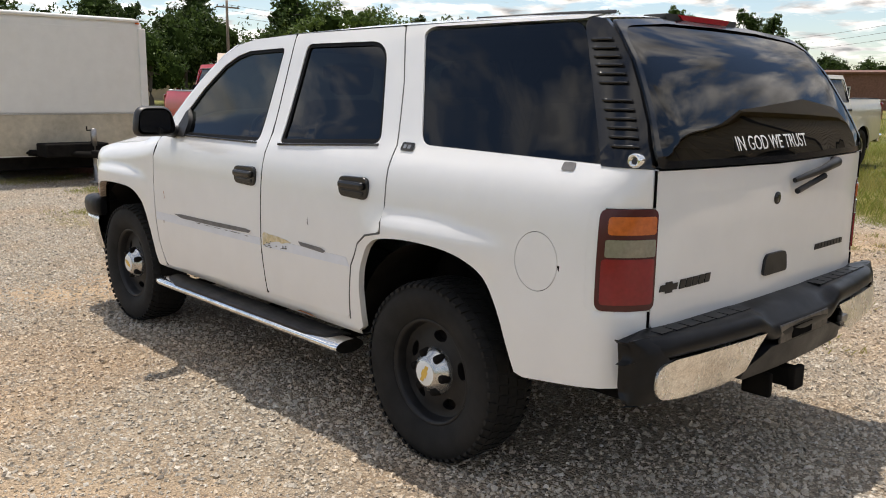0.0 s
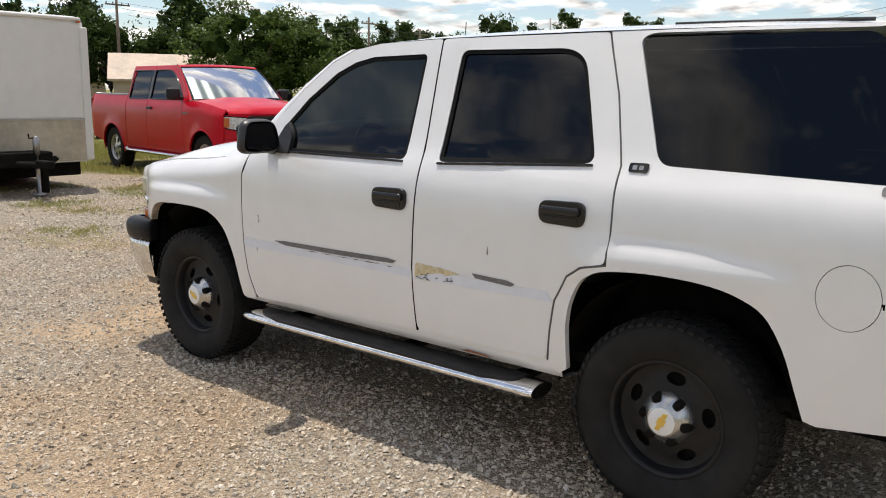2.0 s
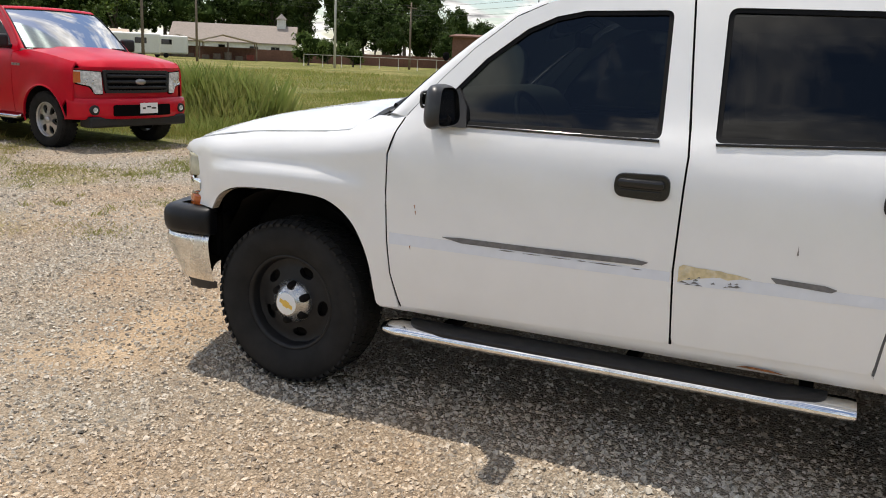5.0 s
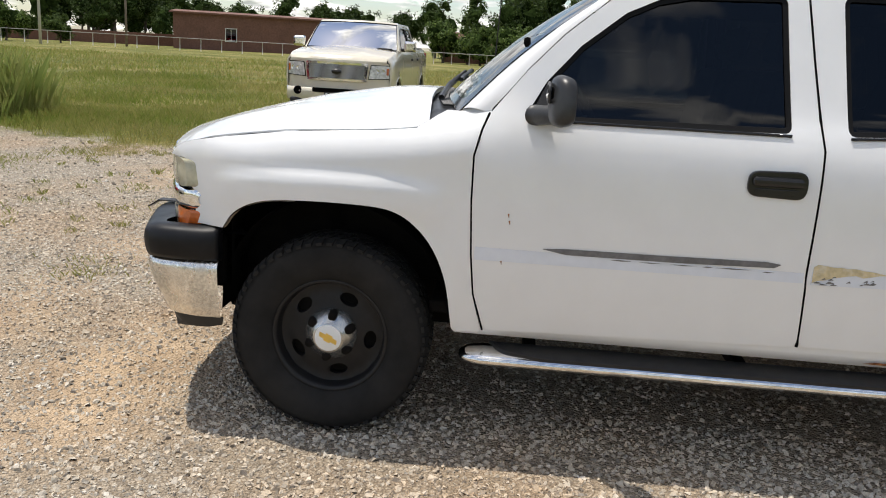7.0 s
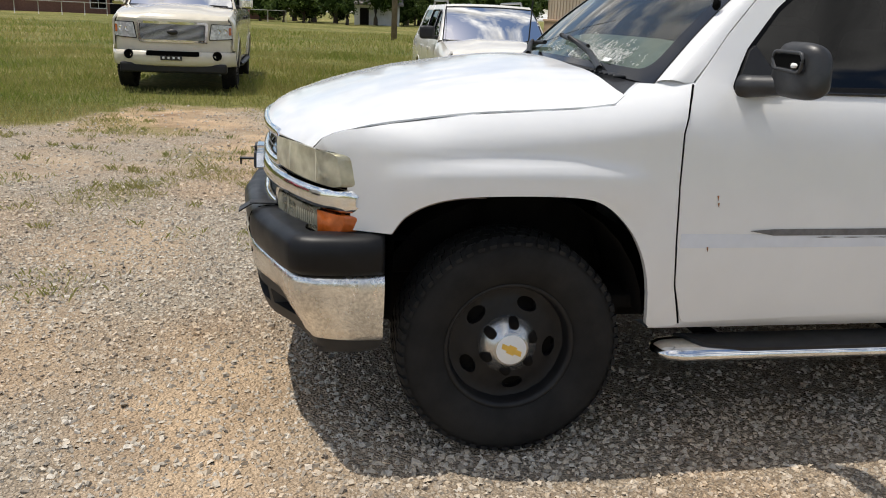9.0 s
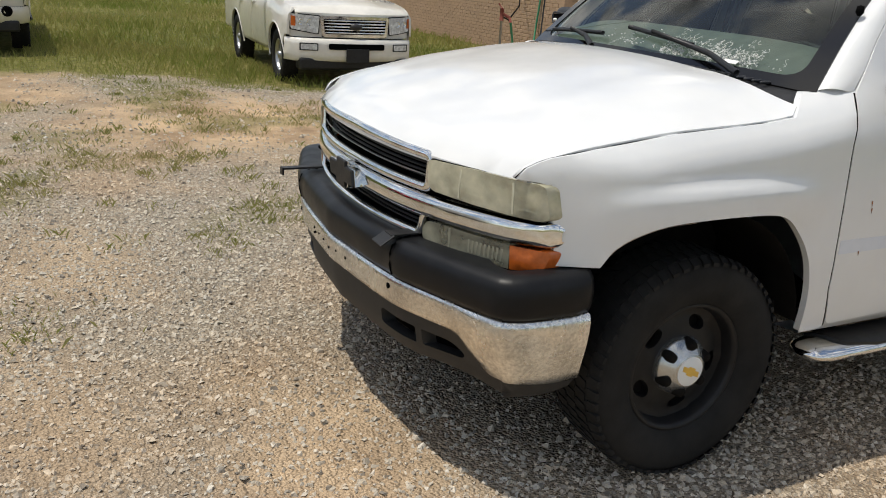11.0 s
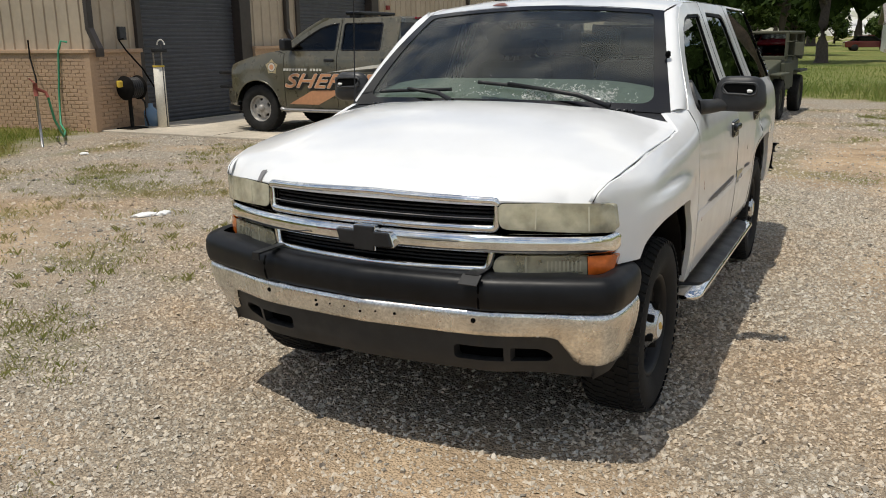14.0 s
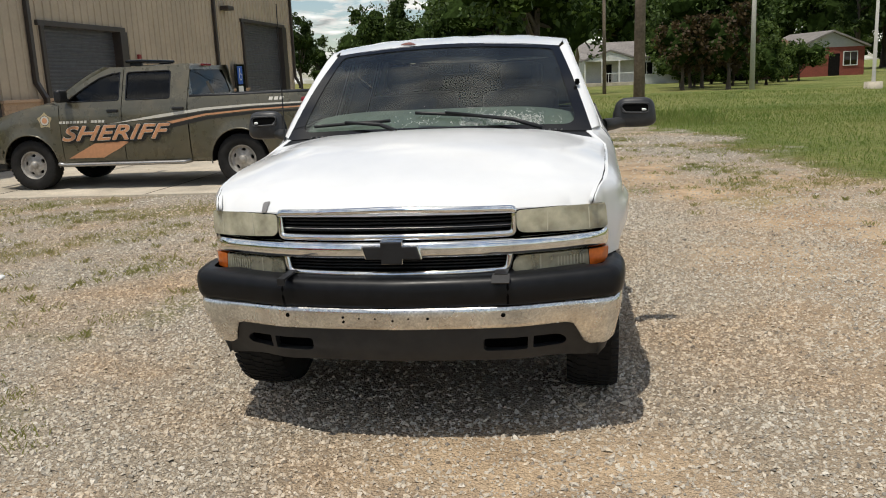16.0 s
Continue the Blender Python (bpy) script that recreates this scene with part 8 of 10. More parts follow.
for s in (-1, 1):
    part("roof_rail", tube("roof_rail", [(s * 0.62, 0.0, 1.72), (s * 0.62, -0.08, 1.79), (s * 0.62, -1.7, 1.79), (s * 0.62, -1.8, 1.72)], 0.018, 8), M_STEEL, wv)
part("antenna", tube("antenna", [(0.78, 1.05, 1.12), (0.78, 1.0, 1.85)], 0.004, 5), M_BLACKPL, wv)
# olive patrol pickup on the apron
ram = dict(PICKUP, W=1.005, wb=3.57, yf=2.62, yr=-2.95, bottom=0.45, belt=1.36, roof=1.92, hood0=1.37, hood1=1.07, ws0=1.36, ws1=0.52, rr=-0.90, rg=-1.00, doors=[1.20, 0.13, -0.97], bed=1.40, R=0.41, black_pillar=False, rear_pillar=0.30, wheel="steel", rim=0.225,
           rim_mat=material("dusty_steel_wheel", (0.36, 0.34, 0.31), 0.5, 0.4, grain=0.15, scale=20.0, stain=0.4, stain_scale=6.0), side_glass=M_TINT2, mirror=M_BLACKPL, step=M_STEEL, grille_mat=M_BLACKPL, bars=2, bar_mat=M_BLACKPL, flare=True, grille=(0.52, 0.70, 1.03), lamp=[(0.60, 0.86), (0.60, 1.03), (0.88, 1.00), (0.88, 0.88)])
pv, phalf, pby, pfy = build_vehicle("patrol_pickup", "dusty olive patrol pickup with copper lettering on a concrete apron", "pickup truck", pose(6.14, -7.83, 0.035, 0, 0, -90), M_OLIVE, ram, "parked pickup trucks")


def decal(nm, pts, mat, off=0.004, holes=(), lab=""):
    for s in (-1,):
        part(nm, skin(nm, rpoly(pts, 0.08), [rpoly(h, 0.08) for h in holes], lambda y, z: (s * (phalf(y, z) + off), y, z), (-s, 0, 0), 0.08, 0.001), mat, pv, lab)


def side_words(nm, text, size, y0, z0, mat, off, sx=1.0, slant=0.0):
    me = lettering(nm, text, size, 0.001)
    # simple bolder letters: the same outline laid twice
    for vtx in me.vertices:
        y, z = y0 - sx * (vtx.co.x + slant * vtx.co.y), z0 + vtx.co.y
        vtx.co = Vector((-(phalf(y, z) + off + vtx.co.z), y, z))
    part(nm, me, mat, pv, "copper lettering" if mat is M_COPPER else "")


decal("stripe", [(0.66, 0.56), (0.30, 0.76), (-0.45, 0.86), (-0.66, 0.93), (-1.30, 1.045), (-2.0, 1.10), (-2.9, 1.13), (-2.9, 1.155), (-2.0, 1.14), (-1.3, 1.09), (-0.66, 0.99), (-0.40, 0.94), (0.0, 0.80), (0.44, 0.56)], M_DARKDEC, 0.002)
decal("stripe", [(0.34, 1.03), (-0.52, 1.15), (-1.27, 1.225), (-2.0, 1.255), (-2.9, 1.265), (-2.9, 1.245), (-2.0, 1.225), (-1.27, 1.185), (-0.52, 1.10)], M_SILVERDEC, 0.004)
decal("stripe", [(-0.30, 1.055), (-0.52, 1.085), (-1.27, 1.17), (-2.0, 1.21), (-2.9, 1.23), (-2.9, 1.215), (-2.0, 1.19), (-1.27, 1.145), (-0.60, 1.05)], M_DARKDEC, 0.003)
decal("stripe", [(-0.62, 1.03), (-1.27, 1.135), (-2.0, 1.18), (-2.9, 1.205), (-2.9, 1.185), (-2.0, 1.155), (-1.27, 1.105), (-0.70, 1.00)], M_COPPER, 0.004)
decal("copper_panel", [(1.12, 0.50), (0.64, 0.73), (0.02, 0.755), (0.20, 0.65), (0.52, 0.50)], M_COPPER, 0.0035)
wid = lettering("patrol_lettering", "SHERIFF", 0.32)
wid = max(q.co.x for q in wid.vertices) - min(q.co.x for q in wid.vertices)
for dy, dz, mt, of in ((-0.035, -0.022, M_DARKDEC, 0.006), (0.0, 0.0, M_DARKDEC, 0.009), (0.0, 0.0, M_SILVERDEC, 0.012), (0.0, 0.0, M_COPPER, 0.016)):
    grow = {M_DARKDEC: 0.022, M_SILVERDEC: 0.013, M_COPPER: 0.006}[mt]
    for k in range(8):
        e0, e1 = grow * math.cos(math.pi * k / 4), grow * math.sin(math.pi * k / 4)
        side_words("patrol_lettering", "SHERIFF", 0.32, 0.33 + dy + e0, 0.785 + dz + e1, mt, of + 0.0002 * k, 1.72 / wid, 0.40)
for k in range(13):
    if k == 8:
        continue
    ya = 1.21 - k * 0.061
    decal("county_bar", [(ya, 1.055), (ya - 0.046, 1.055), (ya - 0.053, 1.095), (ya - 0.007, 1.095)], M_SILVERDEC, 0.004)
for k in range(3):
    ya = -2.30 - k * 0.085
    decal("number_bar", [(ya, 1.30), (ya - 0.06, 1.30), (ya - 0.07, 1.35), (ya - 0.01, 1.35)], M_SILVERDEC, 0.004)
star = []
for k in range(10):
    r = 0.135 if k % 2 == 0 else 0.095
    star.append((1.455 + r * math.sin(math.pi * k / 5), 1.115 + r * math.cos(math.pi * k / 5)))
decal("star_badge", star, material("pale_gold_decal", (0.42, 0.34, 0.20), 0.5), 0.004, lab="pale gold and silver star badge")
decal("star_ring", circle2(1.455, 1.115, 0.080, 18), M_DARKDEC, 0.006)
decal("star_ring", circle2(1.455, 1.115, 0.072, 18), M_SILVERDEC, 0.008)
decal("star_core", circle2(1.455, 1.115, 0.045, 14), M_COPPER, 0.010)
lb = part("light_bar", box("light_bar", 1.15, 0.30, 0.055, (0, 0.05, 1.985), 0.02), M_FRIT, pv, "low black roof light bar")
for s in (-1, 1):
    part("light_bar_foot", box("light_bar_foot", 0.06, 0.2, 0.05, (s * 0.5, 0.05, 1.94), 0.01), M_BLACKPL, lb)
for z in (0.75, 1.0):
    part("push_bar", tube("push_bar", [(-0.75, 2.55, z), (-0.72, 2.84, z), (0.72, 2.84, z), (0.75, 2.55, z)], 0.03, 8), M_BLACKPL, pv, "black push bar")
for s in (-1, 1):
    part("push_bar_upright", box("push_bar_upright", 0.08, 0.03, 0.6, (s * 0.35, 2.84, 0.82), 0.01), M_BLACKPL, pv)
# military utility truck behind
hv = thing("utility_truck", pose(0.66, -13.85, 0, 0, 0, -4), "dull green military utility truck with a flat hood and side mirrors", "truck")
part("hull", extrude2("hull", [(1.66, 0.52), (1.74, 0.62), (1.70, 0.98), (0.55, 1.10), (0.50, 1.12), (-1.55, 1.12), (-1.62, 0.58), (-1.35, 0.46)], "x", -0.62, 0.62, 0.03), M_ARMY, hv)
part("cab_roof", box("cab_roof", 1.46, 2.0, 0.06, (0, -0.50, 1.645), 0.03), M_ARMY, hv)
for x in (-0.69, 0.69):
    for y in (0.46, -0.45, -1.40):
        part("cab_post", box("cab_post", 0.06, 0.07, 0.56, (x, y, 1.37), 0.01), M_ARMY, hv)
part("windshield", box("windshield", 1.34, 0.02, 0.42, (0, 0.46, 1.40), 0.004), M_TINT2, hv)
part("windshield_frame", box("windshield_frame", 1.42, 0.05, 0.07, (0, 0.47, 1.155), 0.01), M_ARMY, hv)
part("windshield_divider", box("windshield_divider", 0.05, 0.05, 0.44, (0, 0.47, 1.40), 0.01), M_ARMY, hv)
for k in range(7):
    # near-black blocks drawn as the shade in the grille slots
    part("grille_slot", box("grille_slot", 0.06, 0.02, 0.22, (-0.27 + 0.09 * k, 1.725, 0.80), 0.01), M_GAP, hv)
w0 = None
for x in (-0.69, 0.69):
    for y in (1.10, -1.10):
        if w0 is None:
            w0 = new("wheel"); w0.parent = hv
            wheel_parts(w0, 0.39, 0.21, 0.19, M_ARMY, "steel", 34)
            wx = w0
        else:
            wx = dup(w0, hv)
        wx.matrix_basis = pose(x * 0.98, y, 0.385, 0, 0, 0 if x < 0 else 180)
        part("fender_flare", box("fender_flare", 0.26, 0.95, 0.05, (x * 1.0, y, 0.86), 0.02), M_ARMY, hv)
    part("headlamp", lathe("headlamp", [(0.0, 0.0), (0.01, 0.08), (-0.06, 0.09)], 16, "y"), M_CLEAR, hv, "", Matrix.Translation((x * 0.70, 1.72, 0.80)))
    part("door_mirror", join_meshes("door_mirror", [box("a", 0.17, 0.03, 0.26, (x * 1.36, 0.55, 1.33), 0.01), tube("b", [(x * 1.0, 0.50, 1.2), (x * 1.30, 0.54, 1.2), (x * 1.30, 0.54, 1.48), (x * 1.0, 0.50, 1.46)], 0.010, 6)]), M_ARMY, hv)
for x in (-0.66, 0.66):
    part("side_panel", box("side_panel", 0.10, 1.05, 0.52, (x, 0.05, 0.80), 0.02), M_ARMY, hv)
part("canvas_back", box("canvas_back", 1.36, 0.04, 0.56, (0, -1.46, 1.37), 0.01), M_ARMY, hv)
part("front_bumper", box("front_bumper", 1.5, 0.12, 0.14, (0, 1.80, 0.55), 0.02), M_ARMY, hv)
# enclosed trailer
M_TRWHITE = material("trailer_white", (0.74, 0.73, 0.69), 0.4, grain=0.03, scale=5, stain=0.25, stain_scale=0.8, stain_color=(0.60, 0.56, 0.48), rough_var=0.1)
M_TRTAN = material("trailer_stone_guard", (0.50, 0.45, 0.35), 0.42, 0.25, grain=0.06, scale=12, stain=0.25, stain_scale=1.5)
tr = thing("cargo_trailer", pose(1.86, 10.05, 0), "white enclosed cargo trailer with a tan stone guard", "trailer")
def trailer_ring(y, z0, z1, inset=0.0):
    w, r = 1.28 - inset, 0.12
    pts = [(-w, z0), (w, z0)]
    for k in range(6):
        a = math.pi / 2 * k / 5
        pts.append((w - r + r * math.cos(a), z1 - r + r * math.sin(a)))
    for k in range(6):
        a = math.pi / 2 + math.pi / 2 * k / 5
        pts.append((-w + r + r * math.cos(a), z1 - r + r * math.sin(a)))
    return [(x, y, z) for x, z in pts]
rows = [trailer_ring(0.0, 0.42, 2.50, 0.09), trailer_ring(0.02, 0.42, 2.57, 0.04), trailer_ring(0.07, 0.42, 2.605, 0.012), trailer_ring(0.15, 0.42, 2.625), trailer_ring(4.9, 0.42, 2.625)]
part("body", join_meshes("body", [grid("body", rows, close_u=True), skin("nose", [(p[0], p[2]) for p in rows[0]], [], lambda a, b: (a, 0.0, b), (0, 1, 0), 0.3, 0)]), M_TRWHITE, tr)
part("stone_guard", box("stone_guard", 2.50, 0.02, 0.62, (0, -0.008, 0.75), 0.004), M_TRTAN, tr, "tan metal stone guard")
part("guard_trim", box("guard_trim", 2.50, 0.025, 0.03, (0, -0.012, 1.075), 0.004), M_ALLOY, tr)
for x in (-1.23, 1.23):
    part("corner_post", box("corner_post", 0.13, 0.05, 2.02, (x, -0.005, 1.45), 0.02), M_TRWHITE, tr)
part("front_panel_frame", box("front_panel_frame", 2.2, 0.012, 1.34, (0, -0.004, 1.77), 0.004), M_TRWHITE, tr)
part("marker_lamp", box("marker_lamp", 0.07, 0.03, 0.03, (1.16, -0.02, 2.535), 0.008), M_AMBER, tr)
part("roof_lip", box("roof_lip", 2.40, 0.10, 0.05, (0, 0.02, 2.575), 0.02), M_TRWHITE, tr)
tg2 = part("tongue", join_meshes("tongue", [tube("a", [(-0.75, 0.1, 0.48), (0, -0.95, 0.48)], 0.05, 4), tube("b", [(0.75, 0.1, 0.48), (0, -0.95, 0.48)], 0.05, 4), box("c", 0.95, 0.45, 0.20, (-0.15, -0.42, 0.54), 0.02), box("e", 0.10, 0.10, 0.42, (0.28, -0.42, 0.24), 0.01), box("d", 0.12, 0.35, 0.1, (0, -1.05, 0.5), 0.02)]), M_DARK, tr, "dark rusty trailer tongue")
part("jack", join_meshes("jack", [lathe("a", [(0.02, 0.0), (0.02, 0.10), (0.05, 0.10), (0.06, 0.03), (0.60, 0.03), (0.60, 0.045), (0.86, 0.045), (0.87, 0.0)], 14, "z")]), M_STEEL, tg2, "steel tongue jack", Matrix.Translation((0.10, -0.62, -0.0)))
part("jack_crank", tube("jack_crank", [(0.10, -0.62, 0.84), (0.0, -0.62, 0.84), (0.0, -0.62, 0.90)], 0.012, 6), M_DARK, tg2)
for x in (-1.12, 1.12):
    for y in (2.2, 3.1):
        part("wheel", lathe("wheel", [(-0.1, 0.0), (-0.1, 0.2), (-0.11, 0.33), (-0.07, 0.345), (0.07, 0.345), (0.11, 0.33), (0.1, 0.2), (0.1, 0.0)], 28), M_RUBBER, tr, "", Matrix.Translation((x, y, 0.345)))
# frame block made deep and dark, so it also stands in for shade below
part("underframe", box("underframe", 2.3, 4.7, 0.24, (0, 2.5, 0.32), 0.02), M_DARK, tr)

# ---- far buildings, poles, yard things ----
M_BRICKRED = material("red_brick", (0.24, 0.065, 0.045), 0.9, grain=0.2, scale=6, stain=0.15, stain_scale=1)
M_BRICKBR = material("brown_brick", (0.17, 0.085, 0.06), 0.9, grain=0.2, scale=5, stain=0.15, stain_scale=0.6)
M_SHINGLE = material("grey_shingle", (0.22, 0.20, 0.185), 0.9, grain=0.2, scale=5, stain=0.2, stain_scale=0.7)
M_SHINGLET = material("tan_metal_roof", (0.46, 0.36, 0.27), 0.6, grain=0.1, scale=4, stain=0.2, stain_scale=0.7)
M_GABLE = material("grey_gable_siding", (0.40, 0.40, 0.40), 0.7, grain=0.06, scale=6, stain=0.1, stain_scale=1)
M_CLAP = material("white_clapboard", (0.66, 0.66, 0.64), 0.7, grain=0.05, scale=8, stain=0.15, stain_scale=1)
M_WOODPOLE = material("weathered_pole", (0.19, 0.15, 0.115), 0.9, grain=0.25, scale=14, stain=0.3, stain_scale=2)
M_LIGHTPOLE = material("pale_pole", (0.50, 0.48, 0.44), 0.7, grain=0.1, scale=10)
M_WIRE = material("wire", (0.02, 0.02, 0.02), 0.6)
M_WINDOW = glass("house_window", (0.05, 0.055, 0.06))


def at_az(ex, ey, az, dist):
    """A place at a bearing (degrees clockwise from +y) and distance from a point of the yard."""
    return ex + dist * math.sin(radians(az)), ey + dist * math.cos(radians(az))


def house(name, label, x, y, rot, w, d, h, pitch, wall, roofm, wins=(), doors=(), porch=None, gable_front=False, over=0.4, gable_mat=None):
    t = thing(name, pose(x, y, 0, 0, 0, rot), label, "house")
    part("wall", box("wall", w, d, h, (0, 0, h / 2), 0), wall, t)
    if gable_front:
        pr = [(-w / 2 - over, h - 0.1), (0, h + pitch), (w / 2 + over, h - 0.1), (w / 2 + over, h + 0.08), (0, h + pitch + 0.18), (-w / 2 - over, h + 0.08)]
        part("roof", extrude2("roof", pr, "y", -d / 2 - over, d / 2 + over), roofm, t)
        part("gable", extrude2("gable", [(-w / 2, h), (0, h + pitch), (w / 2, h)], "y", -d / 2, d / 2), gable_mat or wall, t)
    else:
        pr = [(-d / 2 - over, h - 0.1), (0, h + pitch), (d / 2 + over, h - 0.1), (d / 2 + over, h + 0.08), (0, h + pitch + 0.18), (-d / 2 - over, h + 0.08)]
        part("roof", extrude2("roof", pr, "x", -w / 2 - over, w / 2 + over), roofm, t)
        part("gable", extrude2("gable", [(-d / 2, h), (0, h + pitch), (d / 2, h)], "x", -w / 2, w / 2), wall, t)
    for wx, wz, ww, wh in wins:
        win = part("window", box("window", ww, 0.06, wh, (wx, -d / 2 - 0.01, wz), 0.005), M_WINDOW, t)
        for a, b, c, e in ((ww + 0.16, 0.08, 0, wh / 2 + 0.04), (ww + 0.16, 0.08, 0, -wh / 2 - 0.04), (0.08, wh, ww / 2 + 0.04, 0), (0.08, wh, -ww / 2 - 0.04, 0), (0.05, wh, 0, 0)):
            part("window_frame", box("window_frame", a, 0.09, b, (wx + c, -d / 2 - 0.03, wz + e), 0.005), M_CLAP, win)
    for dx, dw, dh in doors:
        part("door", box("door", dw, 0.08, dh, (dx, -d / 2 - 0.02, dh / 2), 0.01), M_DARK, t)
    if porch:
        px, pw, pd, ph = porch
        part("porch_roof", extrude2("porch_roof", [(px - pw / 2 - 0.3, ph), (px, ph + pw * 0.18), (px + pw / 2 + 0.3, ph), (px + pw / 2 + 0.3, ph + 0.14), (px, ph + pw * 0.18 + 0.16), (px - pw / 2 - 0.3, ph + 0.14)], "y", -d / 2 - pd, -d / 2), roofm, t)
        part("porch_gable", extrude2("porch_gable", [(px - pw / 2, ph), (px, ph + pw * 0.18), (px + pw / 2, ph)], "y", -d / 2 - pd + 0.1, -d / 2 - pd + 0.2), M_CLAP, t)
        part("porch_floor", box("porch_floor", pw, pd, 0.3, (px, -d / 2 - pd / 2, 0.15), 0.02), M_CONC, t)
        for k in range(4):
            part("porch_post", box("porch_post", 0.14, 0.14, ph - 0.3, (px - pw / 2 + 0.1 + (pw - 0.2) * k / 3, -d / 2 - pd + 0.15, 0.3 + (ph - 0.3) / 2), 0.02), M_CLAP, t)
        part("porch_rail", box("porch_rail", pw * 0.62, 0.06, 0.08, (px + pw * 0.17, -d / 2 - pd + 0.15, 1.15), 0.01), M_CLAP, t)
        for k in range(14):
            part("baluster", box("baluster", 0.05, 0.04, 0.8, (px - pw * 0.13 + pw * 0.6 * k / 13, -d / 2 - pd + 0.15, 0.72), 0), M_CLAP, t)
    return t


def face_yard(x, y):
    """Turn that shows a house's front (its -y side) to the yard."""
    return math.degrees(math.atan2(y, x)) - 90


x, y = at_az(-1.2, 5.4, -176.8, 88)
house("white_house", "small white house with a gabled front porch and grey roof", x, y, 180 + 4, 9, 7, 2.5, 1.5, M_CLAP, M_SHINGLE, [(1.4, 1.5, 1.1, 1.1), (3.4, 1.5, 0.9, 1.1)], [(-2.4, 1.0, 2.0)], (-2.2, 5.0, 2.0, 2.3))
x, y = at_az(-0.8, 5.8, -165.6, 94)
house("brick_house", "low red brick house with a pale gabled roof", x, y, 180 + 13, 6.6, 8, 2.7, 1.4, M_BRICKRED, M_SHINGLE, [(1.9, 1.6, 1.3, 1.2)], [(0.3, 1.1, 2.1)], None, True, 0.4, M_GABLE)
x, y = at_az(-0.8, 5.8, -169.6, 92)
# brown brick puts the shade on this wing into its wall colour
house("brick_house", "low red brick house wing with a carport", x, y, 180 + 10, 8, 7, 2.6, 1.0, M_BRICKBR, M_BRICKBR, [(1.5, 1.5, 1.4, 1.1)], [(-1.5, 2.4, 2.2)])
x, y = at_az(-4.19, -0.7, 52.8, 175)
ch = house("chapel", "long tan-roofed chapel with a small white steeple", x, y, face_yard(x, y) - 8, 23, 10, 2.6, 3.3, M_CLAP, material("taupe_roof", (0.30, 0.255, 0.22), 0.9, grain=0.12, scale=3), [(4, 1.5, 1.6, 1.0), (8, 1.5, 1.6, 1.0)], [(-2, 1.2, 2.1)])
part("steeple", box("steeple", 1.6, 1.6, 2.4, (8.8, 0, 6.2), 0.03), M_CLAP, ch, "white steeple")
part("steeple_roof", moved(lathe("steeple_roof", [(0.0, 1.5), (1.1, 0.04), (1.1, 0.0)], 4, "z", False), Matrix.Translation((8.8, 0, 7.35)) @ Matrix.Rotation(radians(45), 4, "Z")), M_SHINGLE, ch)
for az, dist, w, lab in ((52.3, 114, 7.5, "open carport with a pale metal roof"), (49.5, 132, 6.5, "low shed with a pale metal roof")):
    x, y = at_az(-4.19, -0.7, az, dist)
    sh = thing("carport", pose(x, y, 0, 0, 0, face_yard(x, y)), lab, "carport")
    part("roof", extrude2("roof", [(-w / 2, 2.15), (-0.6, 3.0), (w / 2, 2.15), (w / 2, 2.28), (-0.6, 3.12), (-w / 2, 2.28)], "y", -3, 3), M_SHINGLET, sh)
    for px in (-w / 2 + 0.3, 0, w / 2 - 0.3):
        for py in (-2.7, 2.7):
            part("post", box("post", 0.14, 0.14, 2.2, (px, py, 1.1), 0.01), M_WOODPOLE, sh)
    part("back_wall", box("back_wall", w - 0.4, 0.1, 1.6, (0, 2.6, 0.8), 0), M_BRICKBR, sh)
    for k in range(5):
        part("stored_crate", box("stored_crate", 0.9, 0.8, 0.5 + 0.2 * (k % 3), (-w / 2 + 1 + k * (w - 2) / 4, -0.5, 0.3 + 0.1 * (k % 3)), 0.04), M_BRICKRED if k == 4 else M_WOODPOLE, sh)
x, y = at_az(-3.9, 1.2, 74.4, 112)
house("brick_hall", "long flat brown brick hall", x, y, face_yard(x, y), 25, 14, 4.1, 0.3, M_BRICKBR, M_BRICKBR, [(6.2, 1.6, 1.6, 1.9), (-6, 1.8, 1.2, 1.4)], [(8.0, 1.2, 2.3)])
x, y = at_az(-3.9, 1.2, 62.5, 118)
solid("low_wall", box("low_wall", 34, 0.4, 1.5, (0, 0, 0.75), 0.02), M_BRICKBR, pose(x, y, 0, 0, 0, face_yard(x, y) + 4), "long low brown brick wall past the field", "wall")
x, y = at_az(-3.85, 1.5, 86.8, 118)
house("brown_house", "low brown brick house with a hipped roof", x, y, face_yard(x, y), 7, 6, 2.3, 1.5, M_BRICKBR, M_BRICKBR, [(0, 1.5, 1.2, 1)])
x, y = at_az(-3.85, 1.5, 95.0, 100)
house("white_shed", "white clapboard outbuilding under trees", x, y, face_yard(x, y), 5.0, 4, 2.3, 0.9, M_CLAP, M_SHINGLE, [], [(-1.4, 1.0, 1.9)])
x, y = at_az(-3.28, -4.0, 26.6, 105)
house("tan_house", "small brown-roofed house behind the trailer", x, y, face_yard(x, y), 8, 7, 2.3, 1.6, M_SIDING, material("brown_shingle", (0.17, 0.12, 0.10), 0.9, grain=0.15, scale=4), [(0, 1.5, 1.2, 1)])
x, y = at_az(-4.1, -2.0, 44.6, 125)
house("tan_shed", "plain tan shed behind the parked trucks", x, y, face_yard(x, y), 5, 4, 2.6, 0.6, M_SIDING, M_SHINGLET, [], [(1, 1, 2)])
x, y = at_az(-4.1, -2.4, 33.8, 75)
